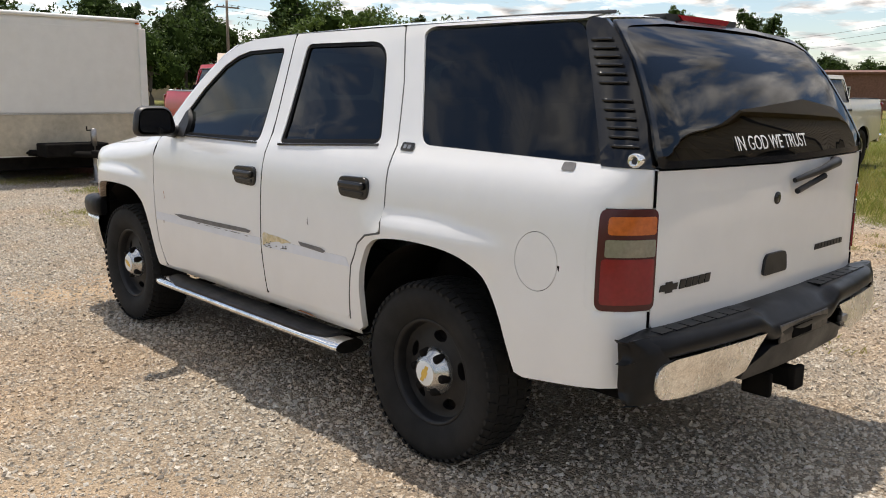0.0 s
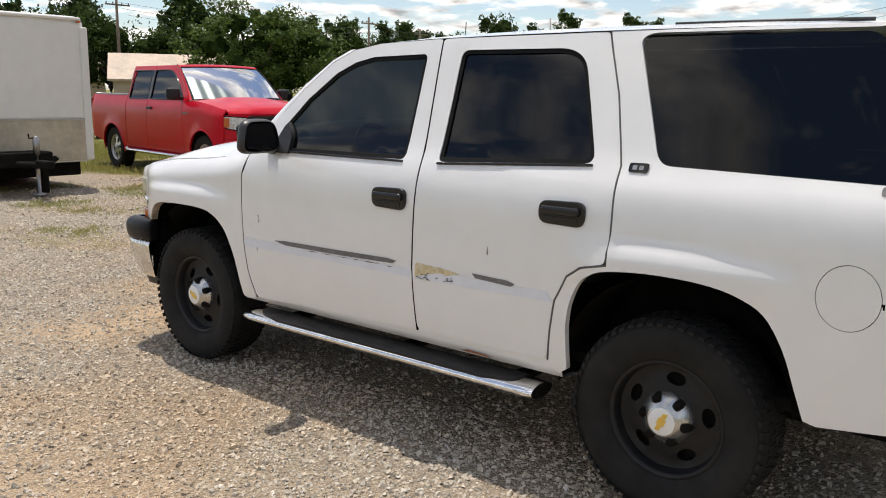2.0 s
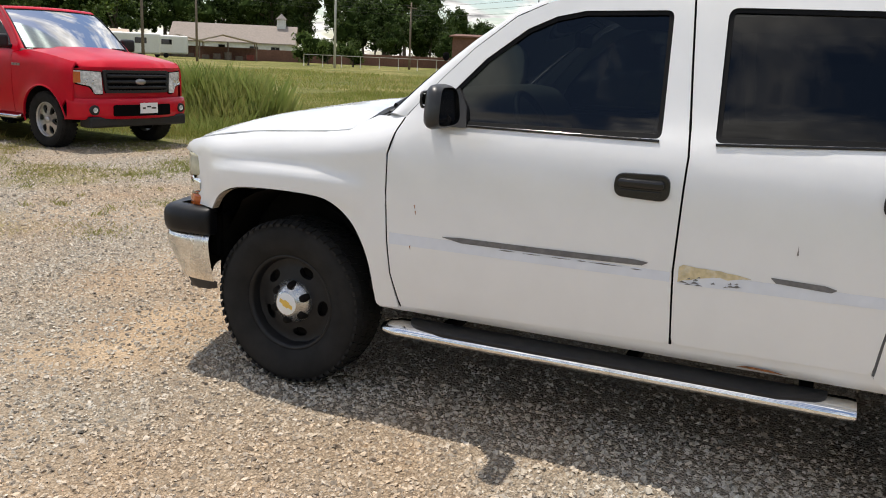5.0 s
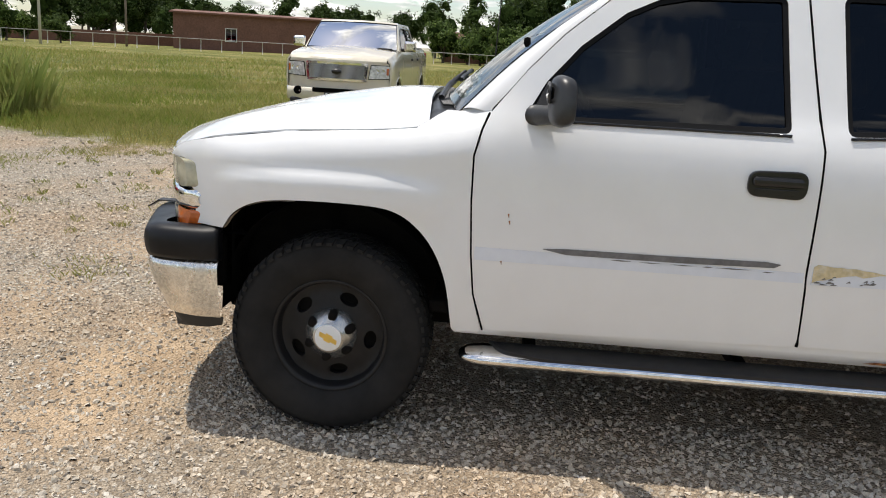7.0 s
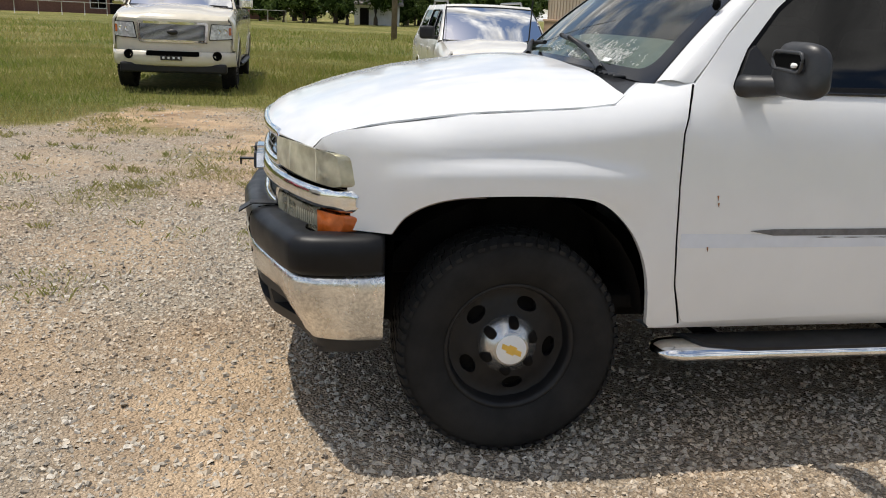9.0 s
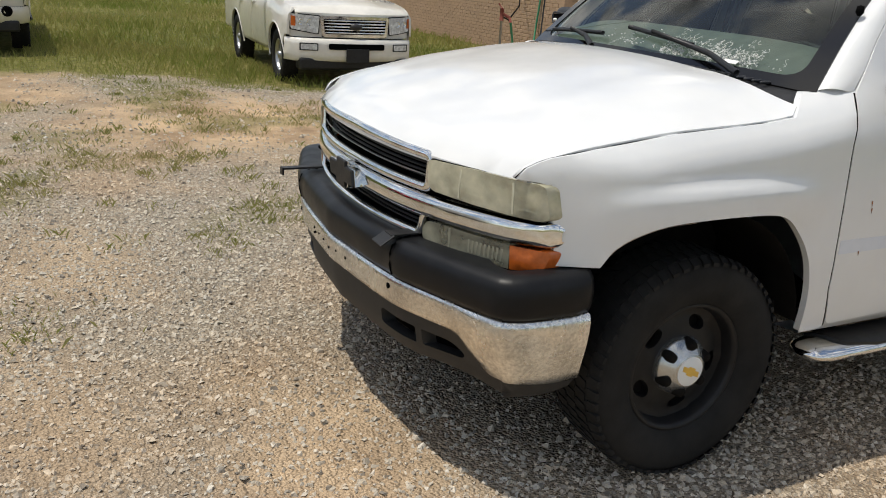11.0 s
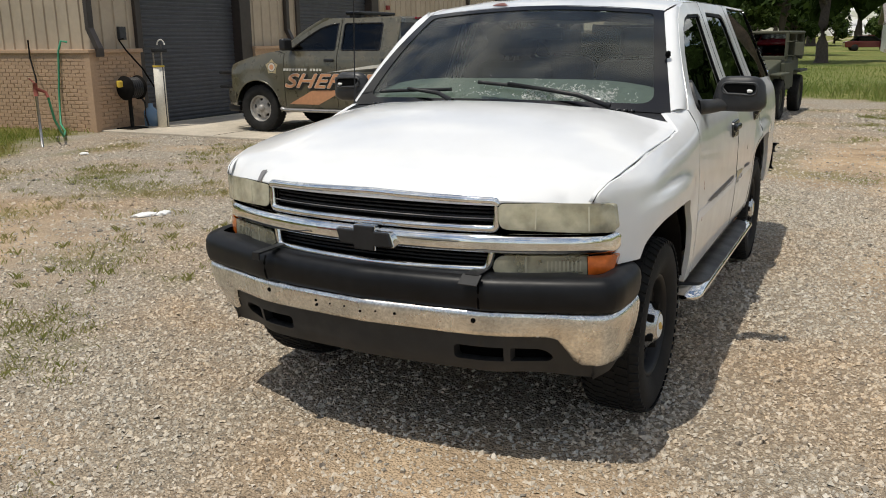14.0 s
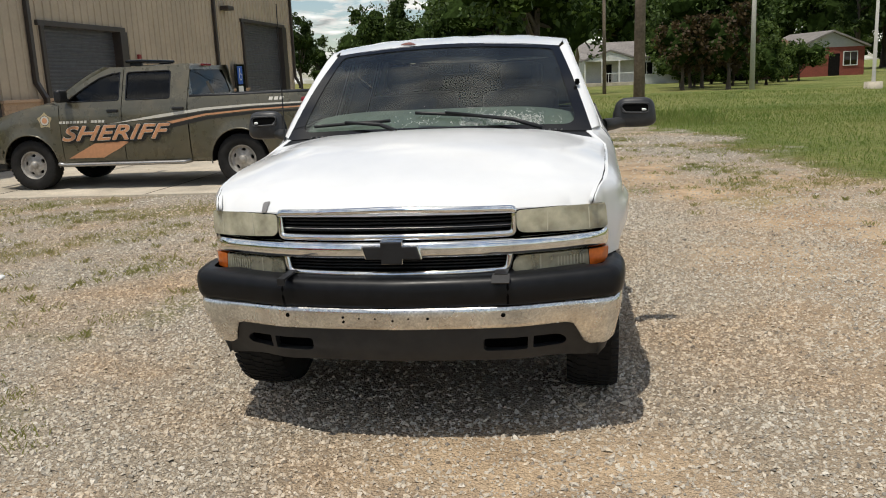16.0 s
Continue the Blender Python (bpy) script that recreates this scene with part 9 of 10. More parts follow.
house("tan_house", "house with a pale tan roof", x, y, face_yard(x, y), 9, 7, 2.2, 2.0, M_SIDING, M_SHINGLET, [(0, 1.5, 1.2, 1)])
# white campers
for az, dist, w in ((46.3, 100, 5.0), (47.9, 112, 6.0)):
    x, y = at_az(-4.13, -1.7, az, dist)
    cp = thing("camper", pose(x, y, 0, 0, 0, face_yard(x, y)), "white camper trailer parked far off", "camper", "far campers")
    part("body", box("body", w, 2.4, 2.2, (0, 0, 1.6), 0.25, 4), M_TRWHITE, cp)
    part("window", box("window", 1.2, 0.05, 0.6, (0.5, -1.21, 1.9), 0.02), M_WINDOW, cp)
    for wx in (-0.6, 0.4):
        part("wheel", lathe("wheel", [(-0.12, 0.0), (-0.12, 0.3), (0.12, 0.3), (0.12, 0.0)], 16, "y"), M_RUBBER, cp, "", Matrix.Translation((wx, -1.0, 0.32)))


def far_car(x, y, rot, paint, label):
    c = thing("parked_car", pose(x, y, 0, 0, 0, rot), label, "car", "far parked cars")
    part("body", extrude2("body", rpoly([(-2.2, 0.35, 0.1), (2.2, 0.35, 0.1), (2.25, 0.75, 0.15), (1.0, 0.92, 0.1), (-1.9, 0.95, 0.1), (-2.25, 0.85, 0.1)], 5), "x", -0.88, 0.88, 0.04), paint, c)
    part("cabin", extrude2("cabin", rpoly([(-1.7, 0.92), (1.0, 0.90), (0.3, 1.40, 0.1), (-1.0, 1.42, 0.1)], 5), "x", -0.76, 0.76, 0.05), M_TINT2, c)
    part("roof", box("roof", 1.4, 1.35, 0.05, (0, -0.35, 1.425), 0.02), paint, c)
    for sx in (-0.82, 0.82):
        for sy in (1.35, -1.35):
            part("wheel", lathe("wheel", [(-0.1, 0.0), (-0.1, 0.3), (-0.08, 0.32), (0.08, 0.32), (0.1, 0.3), (0.1, 0.0)], 18), M_RUBBER, c, "", Matrix.Translation((sx, sy, 0.32)))
    return c


M_DARKREDP = material("dark_red_paint", (0.10, 0.015, 0.015), 0.25, coat=0.7)
M_SILVERP = material("silver_paint", (0.45, 0.46, 0.47), 0.3, 0.5, coat=0.7)
x, y = at_az(-1.2, 5.4, 179.5, 92)
far_car(x, y, 100, M_DARKREDP, "dark red car parked under trees")
x, y = at_az(-0.8, 5.8, -168.6, 84)
far_car(x, y, 20, M_SILVERP, "silver car in a carport")

# poles and wires
def pole(x, y, h, r, mat, label, arm=True, lean=0.0):
    p = thing("utility_pole", pose(x, y, -0.05, 0, lean, 0), label, "pole", "poles")
    part("shaft", lathe("shaft", [(0.0, 0.0), (0.0, r), (h * 0.5, r * 0.85), (h, r * 0.65), (h, 0.0)], 14, "z"), mat, p)
    if arm:
        part("crossarm", box("crossarm", 2.2, 0.1, 0.12, (0, -r, h - 0.6), 0.01), mat, p)
        for k in (-1.0, -0.4, 0.4, 1.0):
            part("insulator", lathe("insulator", [(h - 0.54, 0.03), (h - 0.42, 0.05), (h - 0.38, 0.0)], 8, "z"), M_DARK, p, "", Matrix.Translation((k, -r, 0)))
    return p


POLES = [(*at_az(-3.5, -3.5, 29.9, 78), 9.0, 0.16, M_WOODPOLE, "tall weathered wooden utility pole"), (*at_az(-4.13, -1.76, 46.6, 82), 8.5, 0.14, M_WOODPOLE, "wooden utility pole among trees"),
         (*at_az(-4.19, -0.7, 50.4, 95), 8.5, 0.14, M_WOODPOLE, "wooden utility pole among trees"), (*at_az(-4.19, -0.7, 64.0, 100), 7.5, 0.14, M_WOODPOLE, "wooden utility pole among trees"),
         (45.0, -3.4, 9.0, 0.17, M_WOODPOLE, "dark wooden utility pole in the field")]
for q in POLES:
    pole(*q)
pole(*at_az(-4.19, -0.7, 59.1, 86), 9.0, 0.13, M_LIGHTPOLE, "pale light pole at the field edge", False)
pole(-2.62, -19.4, 9.5, 0.165, M_WOODPOLE, "weathered wooden utility pole at the lane", True, -0.6)
pole(*at_az(-0.8, 5.8, -178.0, 58), 9.0, 0.13, M_WOODPOLE, "thin wooden utility pole by the white house", True)
pole(*at_az(-0.8, 5.8, -168.9, 56), 9.0, 0.16, M_LIGHTPOLE, "pale utility pole by the brick house", False)
fp = thing("flag_pole", pose(*at_az(-0.8, 5.8, -162.1, 50), 0), "grey steel lamp post on a concrete base", "pole")
part("shaft", lathe("shaft", [(0.0, 0.1), (9.0, 0.06), (9.0, 0.0)], 12, "z"), M_LIGHTPOLE, fp)
part("base", lathe("base", [(-0.1, 0.45), (0.35, 0.45), (0.35, 0.0)], 18, "z"), M_CONC, fp)


def wire(a, b, sag=0.5, r=0.012, nm="power_line"):
    pts = [Vector(a).lerp(Vector(b), t) - Vector((0, 0, sag * 4 * t * (1 - t))) for t in [i / 12 for i in range(13)]]
    solid(nm, tube(nm, pts, r, 4, False), M_WIRE, pose(0, 0, 0), "thin dark overhead power line", "wire", "overhead wires")


for k in range(3):
    a, b, c, d = (Vector((p[0] + 0.5 * k, p[1], p[2] - 0.4 - 0.5 * k)) for p in POLES[:4])
    wire(a, b, 0.6); wire(b, c, 0.4); wire(c, d, 0.4)
    wire(d, Vector((45.0, -3.4, 8.6 - 0.5 * k)), 1.0)
wire((45.0, -3.4, 8.5), (60, -60, 8.0), 1.2)
for k in range(3):
    wire((-2.62 - 0.8 + 0.8 * k, -19.4, 9.0 - 0.25 * k), (34, -62, 9.5), 1.0)
    wire((-2.62 - 0.8 + 0.8 * k, -19.4, 9.0 - 0.25 * k), (*at_az(-0.8, 5.8, -169.8, 56), 8.6 - 0.3 * k), 0.6)
# field fence with a top rail
fx0, fy0 = at_az(-3.9, 1.2, 58, 92)
fx1, fy1 = at_az(-3.9, 1.2, 89, 96)
fence = thing("fence", pose(0, 0, 0), "thin grey pipe fence along the far field", "fence")
N = 26
for k in range(N):
    t = k / (N - 1)
    px, py = fx0 + (fx1 - fx0) * t, fy0 + (fy1 - fy0) * t
    part("post", tube("post", [(px, py, 0), (px, py, 1.25)], 0.04, 6), M_LIGHTPOLE, fence)
part("rail", tube("rail", [(fx0, fy0, 1.22), (fx1, fy1, 1.22)], 0.035, 6), M_LIGHTPOLE, fence)

# things along the building
sign = thing("parking_sign", pose(BX - 0.16, -23.3, 0), "black board with a blue accessible-parking sign on the wall", "sign")
part("board", box("board", 0.05, 0.85, 1.35, (0, 0, 1.62), 0.01), M_FRIT, sign)
part("blue_panel", box("blue_panel", 0.02, 0.42, 0.62, (-0.035, 0.05, 1.92), 0.005), material("sign_blue", (0.02, 0.10, 0.42), 0.5), sign)
part("white_panel", box("white_panel", 0.02, 0.40, 0.34, (-0.035, 0.05, 1.38), 0.005), M_DECAL, sign)
part("wheelchair_mark", moved(lathe("wheelchair_mark", [(-0.008, 0.10), (0.0, 0.13), (0.0, 0.10), (-0.008, 0.10)], 20), Matrix.Translation((-0.052, 0.05, 1.86))), M_DECAL, sign)
part("figure_bar", box("figure_bar", 0.008, 0.05, 0.24, (-0.05, 0.09, 2.04), 0.003), M_DECAL, sign)
for k, (x0, y0, z0) in enumerate(((BX - 0.1, -16.4, 2.45),)):
    al = solid("alarm_box", box("alarm_box", 0.07, 0.15, 0.12, (0, 0, 0), 0.015), material("alarm_red", (0.22, 0.025, 0.022), 0.5), pose(x0, y0, z0), "small red alarm box on the siding", "alarm", "wall boxes")
solid("flood_lamp", box("flood_lamp", 0.3, 0.5, 0.14, (0, 0, 0), 0.02), M_BRONZE, pose(BX - 0.2, -22.6, 4.15), "dark wall flood lamp above the apron", "lamp")
conduit = thing("meter_box", pose(BX - 0.05, -6.72, 1.75), "small grey electrical box with a looped cable", "electrical box")
part("box", box("box", 0.1, 0.16, 0.24, (0, 0, 0), 0.015), M_GREYPL, conduit)
part("cable", tube("cable", [(-0.06, 0.02, -0.1), (-0.16, 0.22, -0.12), (-0.18, 0.1, -0.30), (-0.2, -0.25, -0.65), (-0.2, -0.5, -1.0)], 0.016, 6), M_DARK, conduit)
# hose reel on its stand, white canister with broom, water bottle
M_WOODW = material("white_wrap", (0.68, 0.64, 0.55), 0.8, grain=0.1, scale=30, stain=0.3, stain_scale=5, stain_color=(0.45, 0.36, 0.25))
M_GREEN = material("green_hose", (0.05, 0.30, 0.16), 0.5)
M_YELLOW = material("yellow_plastic", (0.70, 0.48, 0.06), 0.5)
reel = thing("hose_reel", pose(10.57, -6.42, 0.035), "black hose reel on a steel stand with a yellow guide", "hose reel")
part("stand", join_meshes("stand", [tube("a", [(0, 0, 0), (0, 0, 0.75)], 0.035, 8), box("b", 0.4, 0.4, 0.02, (0, 0, 0.01), 0.004)]), M_DARK, reel)
part("drum", moved(lathe("drum", [(-0.16, 0.0), (-0.16, 0.22), (-0.14, 0.22), (-0.13, 0.13), (0.13, 0.13), (0.14, 0.22), (0.16, 0.22), (0.16, 0.0)], 26, "y"), Matrix.Translation((-0.02, -0.05, 0.74))), M_DARK, reel)
for k in range(5):
    ring = [(-0.02 + 0.17 * math.cos(a), -0.15 + 0.05 * k, 0.74 + 0.17 * math.sin(a)) for a in [2 * math.pi * i / 20 for i in range(21)]]
    part("hose_turn", tube("hose_turn", ring, 0.024, 6, False), M_BLACKPL, reel)
part("guide", box("guide", 0.07, 0.10, 0.12, (-0.04, 0.24, 0.82), 0.02), M_YELLOW, reel, "yellow hose guide")
part("hose_tail", tube("hose_tail", [(0.0, -0.2, 0.65), (0.0, -0.36, 0.45), (-0.02, -0.32, 0.2), (-0.1, -0.3, 0.03)], 0.02, 6), M_BLACKPL, reel)
can = thing("tool_canister", pose(10.22, -6.85, 0.035), "tall pale canister with a yellow rim holding brushes", "canister")
part("tube", lathe("tube", [(0.0, 0.0), (0.0, 0.10), (1.12, 0.10), (1.12, 0.085), (0.1, 0.085)], 22, "z"), M_WOODW, can)
part("rim", lathe("rim", [(1.10, 0.102), (1.10, 0.106), (1.13, 0.106), (1.13, 0.085)], 22, "z"), M_YELLOW, can)
part("divider", box("divider", 0.012, 0.02, 1.08, (-0.10, 0.0, 0.56), 0.004), M_GREYPL, can)
for dx, dy, h in ((0.03, 0.05, 1.42), (-0.04, -0.03, 1.50)):
    part("brush_pole", tube("brush_pole", [(dx, dy, 0.3), (dx * 1.4, dy * 1.4, h)], 0.014, 6), M_STEEL, can)
part("brush_head", box("brush_head", 0.08, 0.34, 0.07, (-0.05, 0.0, 1.40), 0.02), M_BLACKPL, can)
hook = [(-0.05 + 0.09 * math.cos(a), -0.05, 1.50 + 0.09 * math.sin(a)) for a in [math.pi * i / 8 for i in range(9)]]
part("hook", tube("hook", hook, 0.012, 6), M_LIGHTPOLE, can)
solid("water_bottle", lathe("water_bottle", [(0.0, 0.0), (0.0, 0.13), (0.28, 0.13), (0.36, 0.05), (0.42, 0.045), (0.42, 0.0)], 18, "z"), material("blue_plastic", (0.18, 0.30, 0.45), 0.25), pose(10.62, -6.95, 0.035), "blue plastic water bottle on the apron", "bottle")
tap = thing("yard_hydrant", pose(10.10, -4.10, 0), "rusty red yard hydrant with a green hose", "hydrant")
part("standpipe", tube("standpipe", [(0, 0, -0.02), (0, 0, 0.85)], 0.022, 8), M_STEEL, tap)
part("head", join_meshes("head", [tube("a", [(0, 0, 0.78), (0, 0, 0.98)], 0.035, 8), tube("b", [(0, 0, 0.9), (-0.12, -0.08, 0.84), (-0.14, -0.1, 0.76)], 0.025, 8), tube("c", [(0, 0, 0.98), (0.12, 0, 1.05)], 0.012, 6)]), M_BRICKRED, tap, "red hydrant head")
part("hose", tube("hose", [(-0.14, -0.1, 0.76), (-0.10, -0.2, 0.40), (0.35, -0.7, 0.06), (1.1, -1.35, 0.05), (1.58, -1.66, 0.14), (1.60, -1.72, 0.7), (1.50, -1.73, 1.45), (1.45, -1.76, 1.62), (1.38, -1.84, 1.60)], 0.020, 8), M_GREEN, tap, "green garden hose hanging on the wall")
part("cord", tube("cord", [(0.0, 0.0, 0.85), (0.7, -0.55, 0.75), (1.7, -1.35, 0.95), (2.25, -1.70, 1.35), (2.30, -1.74, 1.64)], 0.016, 5), M_DARK, tap)
for x0, y0, r in ((4.34, -0.66, 0.085), (4.24, -0.80, 0.06), (8.84, -3.82, 0.07)):
    rr = random.Random(int(x0 * 100))
    bm = bmesh.new()
    bmesh.ops.create_icosphere(bm, subdivisions=2, radius=1.0)
    for vtx in bm.verts:
        k = 1 + 0.35 * noise.noise(vtx.co * 1.7 + Vector((x0, y0, 0)))
        vtx.co = Vector((vtx.co.x * r * 1.5 * k, vtx.co.y * r * k, max(-0.01, vtx.co.z * 0.022 * k + 0.012)))
    me = bpy.data.meshes.new("scrap")
    bm.to_mesh(me); bm.free()
    solid("litter_scrap", me, M_DECAL, pose(x0, y0, ground_z(x0, y0), 0, 0, rr.uniform(0, 180)), "crumpled white scrap on the gravel", "litter", "scraps")
part("antenna", tube("antenna", [(0.90, 0.98, 1.20), (0.90, 0.97, 1.30), (0.90, 0.94, 2.02)], [0.012, 0.004, 0.003], 6), M_BLACKPL, suv, "thin black whip antenna")

# ---- trees ----
def leaf_material(name, a, b):
    m = bpy.data.materials.new(name)
    m.use_nodes = True
    nt = m.node_tree
    N, L = nt.nodes.new, nt.links.new
    p = nt.nodes["Principled BSDF"]
    p.inputs["Roughness"].default_value = 0.6
    p.inputs["Specular IOR Level"].default_value = 0.25
    g = N("ShaderNodeNewGeometry")
    oi = N("ShaderNodeObjectInfo")
    r = N("ShaderNodeValToRGB")
    r.color_ramp.elements[0].color, r.color_ramp.elements[1].color = (*a, 1), (*b, 1)
    L(g.outputs["Random Per Island"], r.inputs[0])
    mr = N("ShaderNodeMapRange"); mr.inputs[3].default_value, mr.inputs[4].default_value = 0.75, 1.25
    L(oi.outputs["Random"], mr.inputs[0])
    mx = N("ShaderNodeMix"); mx.data_type = "RGBA"; mx.blend_type = "MULTIPLY"; mx.inputs["Factor"].default_value = 1.0
    L(r.outputs[0], mx.inputs[6]); L(mr.outputs[0], mx.inputs[7])
    L(mx.outputs[2], p.inputs["Base Color"])
    tr = N("ShaderNodeBsdfTranslucent")
    L(mx.outputs[2], tr.inputs[0])
    ms = N("ShaderNodeMixShader"); ms.inputs[0].default_value = 0.25
    out = nt.nodes["Material Output"]
    L(p.outputs[0], ms.inputs[1]); L(tr.outputs[0], ms.inputs[2]); L(ms.outputs[0], out.inputs[0])
    return m


M_LEAF = leaf_material("broad_leaves", (0.022, 0.042, 0.010), (0.085, 0.13, 0.030))
M_LEAFL = leaf_material("bright_leaves", (0.035, 0.065, 0.012), (0.14, 0.20, 0.045))
M_LEAFR = leaf_material("reddish_leaves", (0.045, 0.032, 0.016), (0.115, 0.075, 0.030))
M_BARK = material("bark", (0.085, 0.066, 0.05), 0.95, grain=0.3, scale=12, bump=0.3, bump_scale=30)


def crown_mesh(seed, n, h0, h1, rad, leaf, lobes=9):
    """Leaves in clumps round limb ends, with gaps and an uneven outline."""
    rg = np.random.default_rng(seed)
    c = []
    for k in range(lobes):
        t = (k + 0.5) / lobes
        a = rg.uniform(0, 6.283)
        z = h0 + (h1 - h0) * (0.12 + 0.80 * t)
        env = math.sin(math.pi * (0.16 + 0.74 * t)) ** 0.7
        r = rad * env * rg.uniform(0.25, 0.75)
        c.append((r * math.cos(a), r * math.sin(a), z, rad * env * rg.uniform(0.38, 0.62)))
    c.append((0, 0, h0 + (h1 - h0) * 0.55, rad * 0.6))
    c = np.array(c)
    sub = []
    for x, y, z, r in c:
        m = 16
        d = rg.normal(size=(m, 3)); d /= np.linalg.norm(d, axis=1)[:, None]
        d[:, 2] = d[:, 2] * 0.85 + 0.1
        rr = r * rg.uniform(0.55, 1.08, m)
        sub.append(np.concatenate([np.array([x, y, z]) + d * rr[:, None], (r * rg.uniform(0.20, 0.40, m))[:, None]], 1))
    sub = np.concatenate(sub)
    idx = rg.integers(0, len(sub), n)
    d = rg.normal(size=(n, 3)); d /= np.linalg.norm(d, axis=1)[:, None]
    P = sub[idx, :3] + d * (sub[idx, 3:4] * rg.uniform(0.5, 1.05, (n, 1)))
    P[:, 2] = np.maximum(P[:, 2], h0 * 0.8)
    s = leaf * rg.uniform(0.6, 1.3, n)
    u = rg.normal(size=(n, 3)); u /= np.linalg.norm(u, axis=1)[:, None]
    w = np.cross(u, d + 0.3 * rg.normal(size=(n, 3))); w /= np.linalg.norm(w, axis=1)[:, None] + 1e-9
    V = np.stack([P - u * s[:, None] * 0.5, P + w * s[:, None] * 0.32, P + u * s[:, None] * 0.55, P - w * s[:, None] * 0.30], 1).reshape(-1, 3)
    Q = np.arange(n * 4).reshape(-1, 4)
    return fast_mesh("crown", V, quads=Q), c


def trunk_mesh(seed, h0, h1, r, lobes):
    rg = random.Random(seed)
    ms = []
    top = Vector((rg.uniform(-0.3, 0.3), rg.uniform(-0.3, 0.3), h0 + (h1 - h0) * 0.6))
    mid = Vector((rg.uniform(-0.1, 0.1), rg.uniform(-0.1, 0.1), h0))
    ms.append(tube("t", [(0, 0, -0.1), (0, 0, 0.25), mid * 0.5, mid, top], [r * 1.5, r * 1.1, r, r * 0.85, r * 0.3], 9))
    for x, y, z, lr in lobes:
        st = mid.lerp(top, rg.uniform(0.0, 0.6))
        e = Vector((x, y, z))
        ms.append(tube("t", [st, st.lerp(e, 0.5) + Vector((0, 0, -0.2)), e], [r * 0.45, r * 0.3, r * 0.08], 6))
    return join_meshes("trunk", ms)


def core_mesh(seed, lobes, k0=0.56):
    """One lumpy opaque clump round each limb end, coloured dark as the crown's shade."""
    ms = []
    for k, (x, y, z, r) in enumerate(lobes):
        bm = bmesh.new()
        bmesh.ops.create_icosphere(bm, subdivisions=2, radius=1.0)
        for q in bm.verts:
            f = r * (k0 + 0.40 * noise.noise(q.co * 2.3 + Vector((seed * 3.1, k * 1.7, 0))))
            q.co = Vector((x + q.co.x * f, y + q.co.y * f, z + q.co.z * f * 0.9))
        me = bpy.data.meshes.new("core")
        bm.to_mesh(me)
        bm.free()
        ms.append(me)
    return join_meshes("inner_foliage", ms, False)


def tree_proto(seed, n, h0, h1, rad, leaf, r, mat, label, lobes=9):
    me, c = crown_mesh(seed, n, h0, h1, rad, leaf, lobes)
    t = thing("tree", pose(0, 0, -500), label, "tree", "trees round the field")
    part("trunk", trunk_mesh(seed, h0, h1, r, c), M_BARK, t)
    cr = part("crown", me, mat, t)
    part("inner_foliage", core_mesh(seed, c, 0.42 if n > 9000 else 0.56), M_CROWNSHADE, cr)
    return t


# near-black green: the shade inside the crowns is put into this colour
M_CROWNSHADE = material("crown_shade", (0.022, 0.036, 0.010), 1.0, spec=0.0, grain=0.6, scale=3.0)
protos = [tree_proto(1, 3400, 2.0, 9.5, 4.2, 0.33, 0.26, M_LEAF, "tall broad-leaved tree with a dense dark crown"),
          tree_proto(2, 3400, 1.5, 8.0, 4.6, 0.33, 0.24, M_LEAF, "wide broad-leaved tree with drooping boughs", 8),
          tree_proto(3, 3000, 2.4, 11.0, 3.2, 0.32, 0.22, M_LEAF, "slender tall tree with an open crown", 10),
          tree_proto(4, 2600, 0.5, 4.6, 2.9, 0.29, 0.14, M_LEAFL, "low bushy green tree", 8)]
big = tree_proto(9, 17000, 1.8, 8.6, 4.9, 0.24, 0.30, M_LEAFL, "large sunlit leafy tree", 12)
redt = tree_proto(12, 2800, 1.0, 5.5, 2.6, 0.30, 0.15, M_LEAFR, "small tree with reddish leaves", 8)
rt = random.Random(21)
used = set()


def plant(proto, x, y, s, sz=None):
    m = pose(x, y, 0, 0, 0, rt.uniform(0, 360)) @ Matrix.Diagonal((s, s, sz or s * rt.uniform(0.9, 1.12), 1))
    if proto not in used:
        used.add(proto)
        proto.matrix_basis = m
        return proto
    o = copy_thing(proto, pose(0, 0, 0))
    o.matrix_basis = m
    return o


def row(az0, az1, dist, count, s0, s1, ex=-4.0, ey=0.0, kinds=(0, 1, 2), gap=None):
    for k in range(count):
        az = az0 + (az1 - az0) * (k + rt.uniform(0.2, 0.8)) / count
        x, y = at_az(ex, ey, az, dist * rt.uniform(0.92, 1.10))
        if gap and gap[0] < az < gap[1]:
            continue
        plant(protos[rt.choice(kinds)], x, y, rt.uniform(s0, s1))


plant(big, *at_az(-3.9, -2.6, 38.9, 47), 0.80, 0.66)
row(10, 37, 82, 11, 0.85, 1.10)
row(18, 40, 74, 7, 0.75, 0.95, kinds=(1, 3))
row(33, 52, 104, 10, 0.78, 0.98, gap=(45.5, 60))
row(44, 66, 140, 16, 1.05, 1.30, gap=(46.5, 59.5))
row(61, 70, 138, 6, 0.65, 0.85)
row(40, 60, 118, 7, 0.55, 0.75, kinds=(3,), gap=(46.0, 57.2))
row(66, 90, 150, 10, 0.9, 1.15)
row(42, 66, 190, 16, 1.45, 1.8)
row(186, 191.5, 86, 8, 0.9, 1.25, -1, 5.5, kinds=(3,))
row(88, 105, 112, 12, 0.95, 1.3)
row(89, 104, 96, 8, 0.7, 1.0, kinds=(3, 3, 1))
row(84, 101, 106, 15, 0.75, 1.05, kinds=(3,))
row(100, 118, 118, 8, 0.9, 1.2)
row(166, 176, 78, 6, 0.62, 0.80, -1, 5.5)
